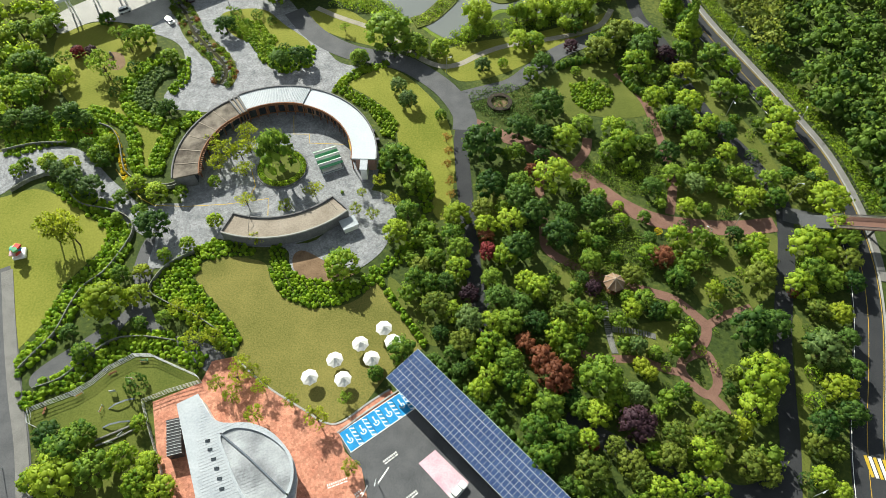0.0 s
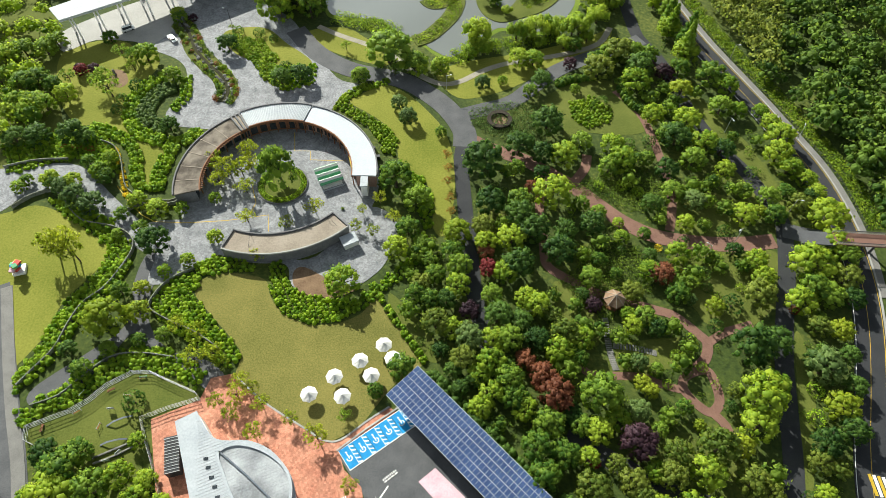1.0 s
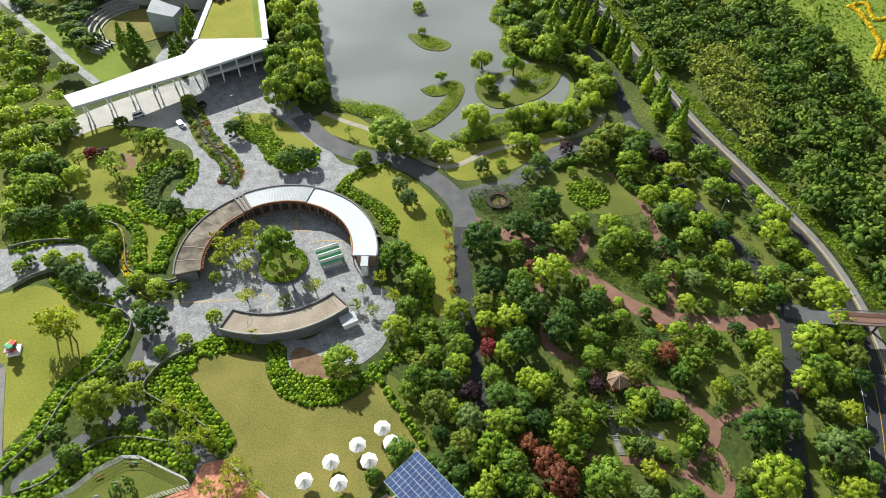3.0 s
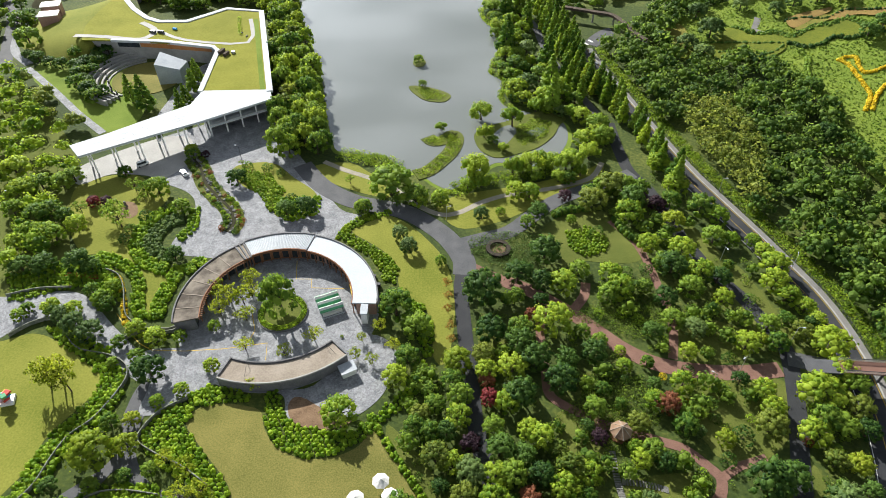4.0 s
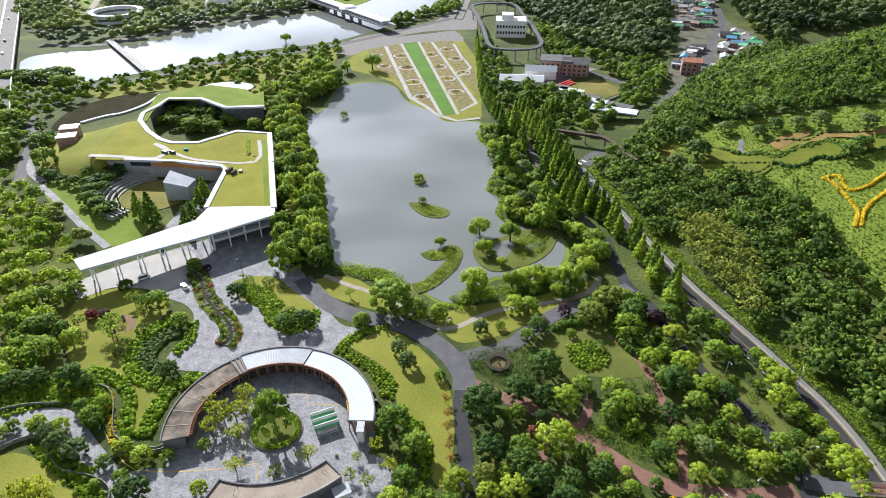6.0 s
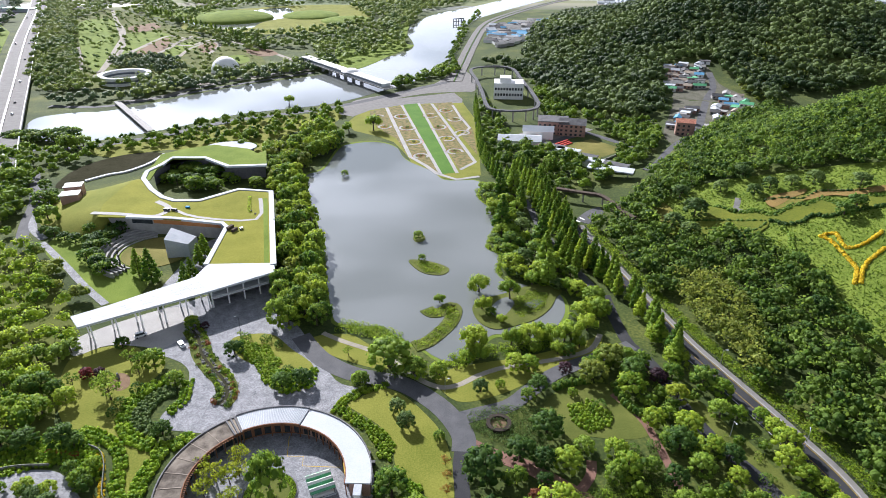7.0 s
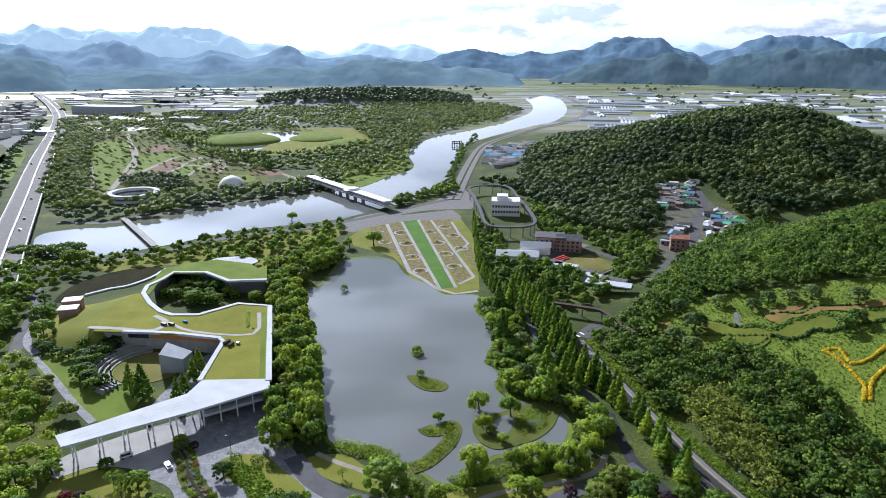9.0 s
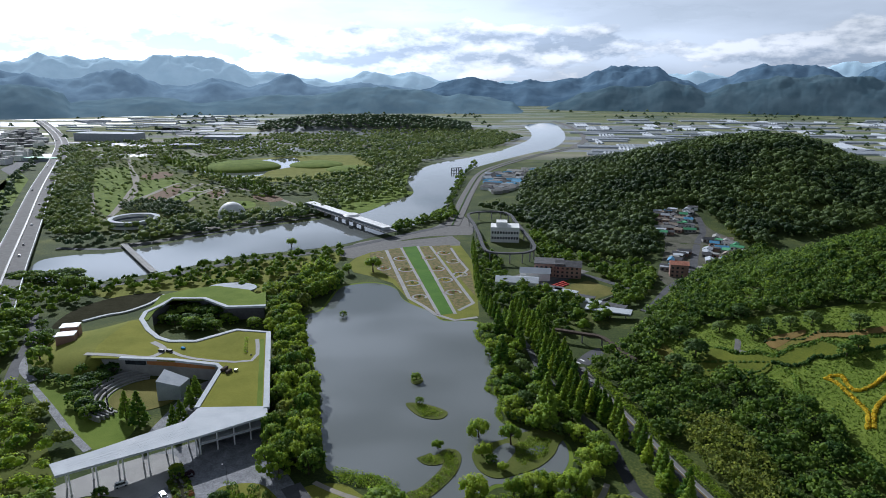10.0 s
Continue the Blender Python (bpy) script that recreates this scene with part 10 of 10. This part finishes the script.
def lamp_post(x, y, high, label, mat="steel"):
    root = thing("street_lamp", label, "street lamp", pose(x, y, terrain(x, y), 0, 0, (x * 7) % 360), "lamp posts")
    bm = bmesh.new()
    rod(bm, (0, 0, 0), (0, 0, high), 0.1, 0.06)
    part("pole", bm, M[mat], root)
    bm = bmesh.new()
    rod(bm, (0, 0, high - 0.1), (1.2, 0, high + 0.15), 0.05)
    part("arm", bm, M[mat], root)
    bm = bmesh.new()
    box(bm, 1.0, -0.14, high + 0.08, 1.7, 0.14, high + 0.24)
    part("lamp_head", bm, M["white_metal"], root)


for x, y in [(72.5, 98.9), (112.1, 143.9), (101.7, 184.4), (90.7, 148.2), (-14.2, 34.1), (80.9, 31.7), (100.5, 114.8), (-98.5, 37.8), (82.3, 104.7), (1.2, 168.3)]:
    lamp_post(x, y, 6.5, "slim steel lamp post beside the road")
for x, y in [(-78.3, 203.3), (-154.6, 175.5)]:
    lamp_post(x, y, 8, "dark lamp post on the forecourt", "dark_metal")


def bench(x, y, turn, slat="wood"):
    root = thing("bench", "brown slatted bench on the grass", "bench", pose(x, y, 0.08, 0, 0, turn), "park benches")
    for k in range(4):
        bm = bmesh.new()
        box(bm, -0.9, -0.25 + k * 0.14, 0.42, 0.9, -0.15 + k * 0.14, 0.47)
        part("slat", bm, M[slat], root)
    for sx2 in (-0.7, 0.7):
        bm = bmesh.new()
        box(bm, sx2 - 0.05, -0.25, 0, sx2 + 0.05, 0.25, 0.42)
        part("leg", bm, M["dark_metal"], root)


for (x, y), t in zip([(-93.6, 51.0), (-80.3, 60.4), (-73.6, 63.6)] + [(-121.4, 136.0), (-117.3, 137.1)], (90, 30, 10, 8, 8)):
    bench(x, y, t)
root = thing("metal_canopy", "people mover stop with pale roof", "shelter")
qx, qy = [(106.1, 370.2)][0]
part("roof", band([Vector((qx - 14, qy + 6)), Vector((qx + 12, qy - 5))], 9, 5.5, 6.2), M["roof_white"], root)
for s in (-10, 0, 9):
    bm = bmesh.new()
    rod(bm, (qx + s, qy - s * 0.4, 0), (qx + s, qy - s * 0.4, 5.5), 0.3)
    part("post", bm, M["concrete"], root)
vt = thing("people_mover_viaduct", "rusty brown elevated guideway", "viaduct")
line = curve([(66.0, 338.9), (80.7, 332.5), (90.5, 327.0), (96.7, 307.2), (100.4, 298.3)], 5)
part("beam", band(line, 2.6, 5.0, 6.2), M["bark"], vt)
for p in line[::5]:
    bm = bmesh.new()
    rod(bm, (p.x, p.y, 0), (p.x, p.y, 5), 0.5)
    part("pillar", bm, M["concrete"], vt)


# ---------------------------------------------------------------- small things of the park
bench(*[(-73.5, 63.7)][0], 10, "green_paint")


def hurdle(x, y, turn, wide, high):
    root = thing("agility_hurdle", "pale agility hurdle on the fenced lawn", "hurdle", pose(x, y, 0.05, 0, 0, turn), "dog agility gear")
    for s in (-wide / 2, wide / 2):
        bm = bmesh.new()
        rod(bm, (s, 0, 0), (s, 0, high), 0.07)
        part("post", bm, M["white_metal"], root)
    for z in (0.4 * high, 0.85 * high):
        bm = bmesh.new()
        rod(bm, (-wide / 2, 0, z), (wide / 2, 0, z), 0.05)
        part("bar", bm, M["red" if z < 0.5 * high else "white_metal"], root)


for (x, y), t, w in zip([(-86.7, 54.9), (-86.9, 59.5), (-75.8, 58.9), (-80.4, 51.4)], (35, 60, 0, 80), (1.8, 1.5, 1.6, 1.6)):
    hurdle(x, y, t, w, 1.1)
for (x, y), t in zip([(-76.1, 52.8), (-76.0, 47.8)], (25, 15)):
    root = thing("agility_walk", "raised dark plank walk with ramps", "dog walk", pose(x, y, 0.05, 0, 0, t), "dog agility gear")
    bm = bmesh.new()
    box(bm, -1.2, -0.2, 0.9, 1.2, 0.2, 1.0)
    part("plank", bm, M["slate"], root)
    for s in (-1, 1):
        bm = bmesh.new()
        vs = [bm.verts.new(c) for c in ((s * 1.2, -0.2, 0.9), (s * 1.2, 0.2, 0.9), (s * 3.0, 0.2, 0.02), (s * 3.0, -0.2, 0.02), (s * 1.2, -0.2, 1.0), (s * 1.2, 0.2, 1.0), (s * 3.0, 0.2, 0.1), (s * 3.0, -0.2, 0.1))]
        for f in ((0, 1, 2, 3), (4, 7, 6, 5), (0, 4, 5, 1), (1, 5, 6, 2), (2, 6, 7, 3), (3, 7, 4, 0)):
            bm.faces.new([vs[i] for i in f])
        bmesh.ops.recalc_face_normals(bm, faces=bm.faces)
        part("ramp", bm, M["slate"], root)
for (x, y), t in zip([(-78.7, 55.5), (-73.9, 45.2), (-76.1, 43.3)], (10, 50, 20)):
    root = thing("notice_board", "small pale notice board on two posts", "sign", pose(x, y, 0.05, 0, 0, t), "notice boards")
    bm = bmesh.new()
    box(bm, -0.7, -0.05, 0.7, 0.7, 0.05, 1.6)
    part("board", bm, M["white_metal"], root)
    for s in (-0.6, 0.6):
        bm = bmesh.new()
        rod(bm, (s, 0, 0), (s, 0, 0.75), 0.05)
        part("post", bm, M["steel"], root)
for pts in ([(-79.7, 44.0), (-76.1, 45.7), (-71.7, 47.8)], [(-79.1, 42.8), (-75.1, 44.5), (-71.2, 46.7)]):
    setting("wall_low", band(curve(pts, 4), 0.35, 0.0, 0.5), M["stone"], "low kerb wall in the fenced lawn", "wall")
# dark standing stones round the theatre lawn
rng = random.Random(9)
for x, y in [(-160.5, 277.6), (-158.5, 273.5), (-156.5, 269.5), (-154.3, 265.5), (-151.9, 261.7), (-149.8, 257.9), (-147.5, 254.7), (-146.9, 255.8),
    (-158.7, 281.2), (-144.6, 252.1)]:
    bm = bmesh.new()
    rod(bm, (0, 0, 0), (rng.uniform(-0.1, 0.1), 0, 1.9), 0.45, 0.28, 6)
    for v in bm.verts:
        v.co += Vector((rng.uniform(-0.08, 0.08), rng.uniform(-0.08, 0.08), 0))
    bmesh.ops.translate(bm, verts=bm.verts, vec=(x, y, 0.05))
    tagged(part("standing_stone", bm, M["dark_metal"]), "dark upright stone beside the theatre lawn", "stone", "standing stones")
x, y = [(-114.3, 176.8)][0]
bm = bmesh.new()
rod(bm, (x, y, 0), (x, y, 2.2), 0.6, 0.35, 7)
tagged(part("standing_stone", bm, M["dark_wall"]), "grey standing stone in a brown bed", "stone")
# equipment on the grass roofs
for (x, y), (w, d2, h), mat, lab in zip([(-102.8, 277.1), (-100.0, 274.7), (-97.2, 276.5), (-141.9, 298.4), (-137.9, 298.4), (-132.2, 301.9),
    (-98.2, 297.7), (-95.1, 294.3)],
                                        ((1.6, 4.0, 1.5), (1.4, 3.6, 1.4), (1.4, 1.6, 1.0), (3.2, 1.3, 1.2), (3.2, 1.3, 1.2), (2.2, 1.2, 0.9),
                                            (0.6, 1.2, 0.5), (0.6, 1.2, 0.5)),
                                        ("bark", "bark", "steel", "dark_metal", "dark_metal", "blue", "dark_wall", "dark_wall"),
                                        ("brown timber roof bench block", "brown timber roof bench block", "pale ventilation unit on the roof", "dark sculpture block on the grass roof", "dark sculpture block on the grass roof", "blue play block on the grass roof", "small dark seat on the roof path", "small dark seat on the roof path")):
    root = thing("roof_block", lab, "roof equipment", pose(x, y, Z - 0.15, 0, 0, -20))
    bm = bmesh.new()
    box(bm, -w / 2, -d2 / 2, 0.15, w / 2, d2 / 2, h)
    bmesh.ops.bevel(bm, geom=bm.edges[:], offset=0.08, segments=1, affect="EDGES")
    part("body", bm, M[mat], root)
    bm = bmesh.new()
    box(bm, -w / 2 + 0.12, -d2 / 2 + 0.12, 0, w / 2 - 0.12, d2 / 2 - 0.12, 0.16)
    part("base", bm, M["dark_metal"], root)
v, f, nv = leaves([(x, y, Z + 0.3) for x, y in [(-103.3, 314.7), (-102.4, 311.1), (-101.5, 307.5), (-100.6, 303.9), (-99.7, 300.5),
    (-98.9, 297.0)]], [(1.1, 1.1, 0.7)] * 6, 60, 0.4, RNG, -0.2, 0.4, 0.2)
part("roof_hedge", grid_mesh("roof_hedge", v, f, M["f_shrub"]), None, vc, "bright clipped hedge on the roof")
# promenade between formal garden, station and river
sheet("pavement_promenade", [(-66.5, 522.0), (-44.7, 557.5), (-13.5, 580.6), (19.4, 587.0), (31.0, 592.0), (33.0, 637.9), (20.0, 690.0), (10.4, 662.4), (-13.9, 606.0), (-45.9, 579.8), (-78.0, 552.0)], 0.06, M["footway"], "grey riverside promenade", "paving")
sheet("soil_bed", [(-40.9, 94.6), (-38.0, 96.2), (-30.0, 91.6), (-23.6, 89.3), (-28.6, 86.6), (-36.0, 87.2), (-40.0, 90.0)], 0.12, M["soil"], "bare brown bed round a willow", "flower bed")
woodland("woodland_station", [(82.0, 580.0), (93.7, 623.9), (100.0, 600.0), (104.0, 550.0), (112.0, 515.0), (100.0, 496.0), (84.0, 500.0), (82.0, 540.0)], 6.5, M["f_wood"], "garden trees between station and hill", 2.2, 4.2, 215, 36, (), 0.9, 0.28, lambda x, y, r: r.random() < 0.7, False, 4, 0.85)
woodland("woodland_gardens", [(122.4, 529.7), (134.8, 500.5), (155.8, 496.5), (152.3, 465.8), (156.7, 446.4), (133.7, 398.0), (128.0, 402.0), (140.0, 418.0), (143.0, 430.0), (120.0, 462.0)], 6.5, M["f_park"], "hedges and garden trees by the sports lawn", 1.8, 3.8, 216, 36, (), 0.8, 0.28, lambda x, y, r: r.random() < 0.75, False, 4, 0.85)
# stalls and boxes along the sports field
for k, (x, y) in enumerate(curve([Vector(p) for p in [(71.9, 421.1), (79.6, 414.4), (87.7, 406.8), (95.5, 399.4), (101.9, 393.3)]], 3)):
    root = thing("market_stall", ("red", "white", "green", "white")[k % 4] + "-roofed stall beside the sports lawn", "stall", pose(x, y, 0.1, 0, 0, -28), "stalls beside the sports lawn")
    bm = bmesh.new()
    box(bm, -2.4, -1.4, 0, 2.4, 1.4, 2.4)
    part("body", bm, M["white_metal"], root)
    bm = bmesh.new()
    rod(bm, (-2.7, 0, 2.4), (2.7, 0, 2.4), 1.6, 1.6, 6)
    part("roof", bm, M[("red", "roof_white", "green_paint", "white_metal")[k % 4]], root)
# white bars on the road by the pond
for pts in ([(71.5, 308.3), (74.0, 305.5)], [(73.1, 297.5), (76.0, 294.2)], [(73.5, 287.3), (76.7, 283.6)], [(75.0, 311.0), (76.8, 308.3)]):
    setting("road_marking", band([Vector(p) for p in pts], 1.2, 0.05, 0.125), M["white"], "white bar on the road", "road marking")

# dark frame of posts standing in the river
ga, gb = [Vector(p) for p in [(18.2, 1004.9), (33.5, 1011.2)]]
root = thing("mooring_frame", "dark frame of steel posts in the river", "river frame")
for i in range(5):
    p = ga + (gb - ga) * i / 4
    bm = bmesh.new()
    rod(bm, (p.x, p.y, 0), (p.x, p.y, 7), 0.7)
    part("post", bm, M["dark_metal"], root)
for z in (3, 6.5):
    bm = bmesh.new()
    rod(bm, (ga.x, ga.y, z), (gb.x, gb.y, z), 0.6)
    part("beam", bm, M["dark_metal"], root)
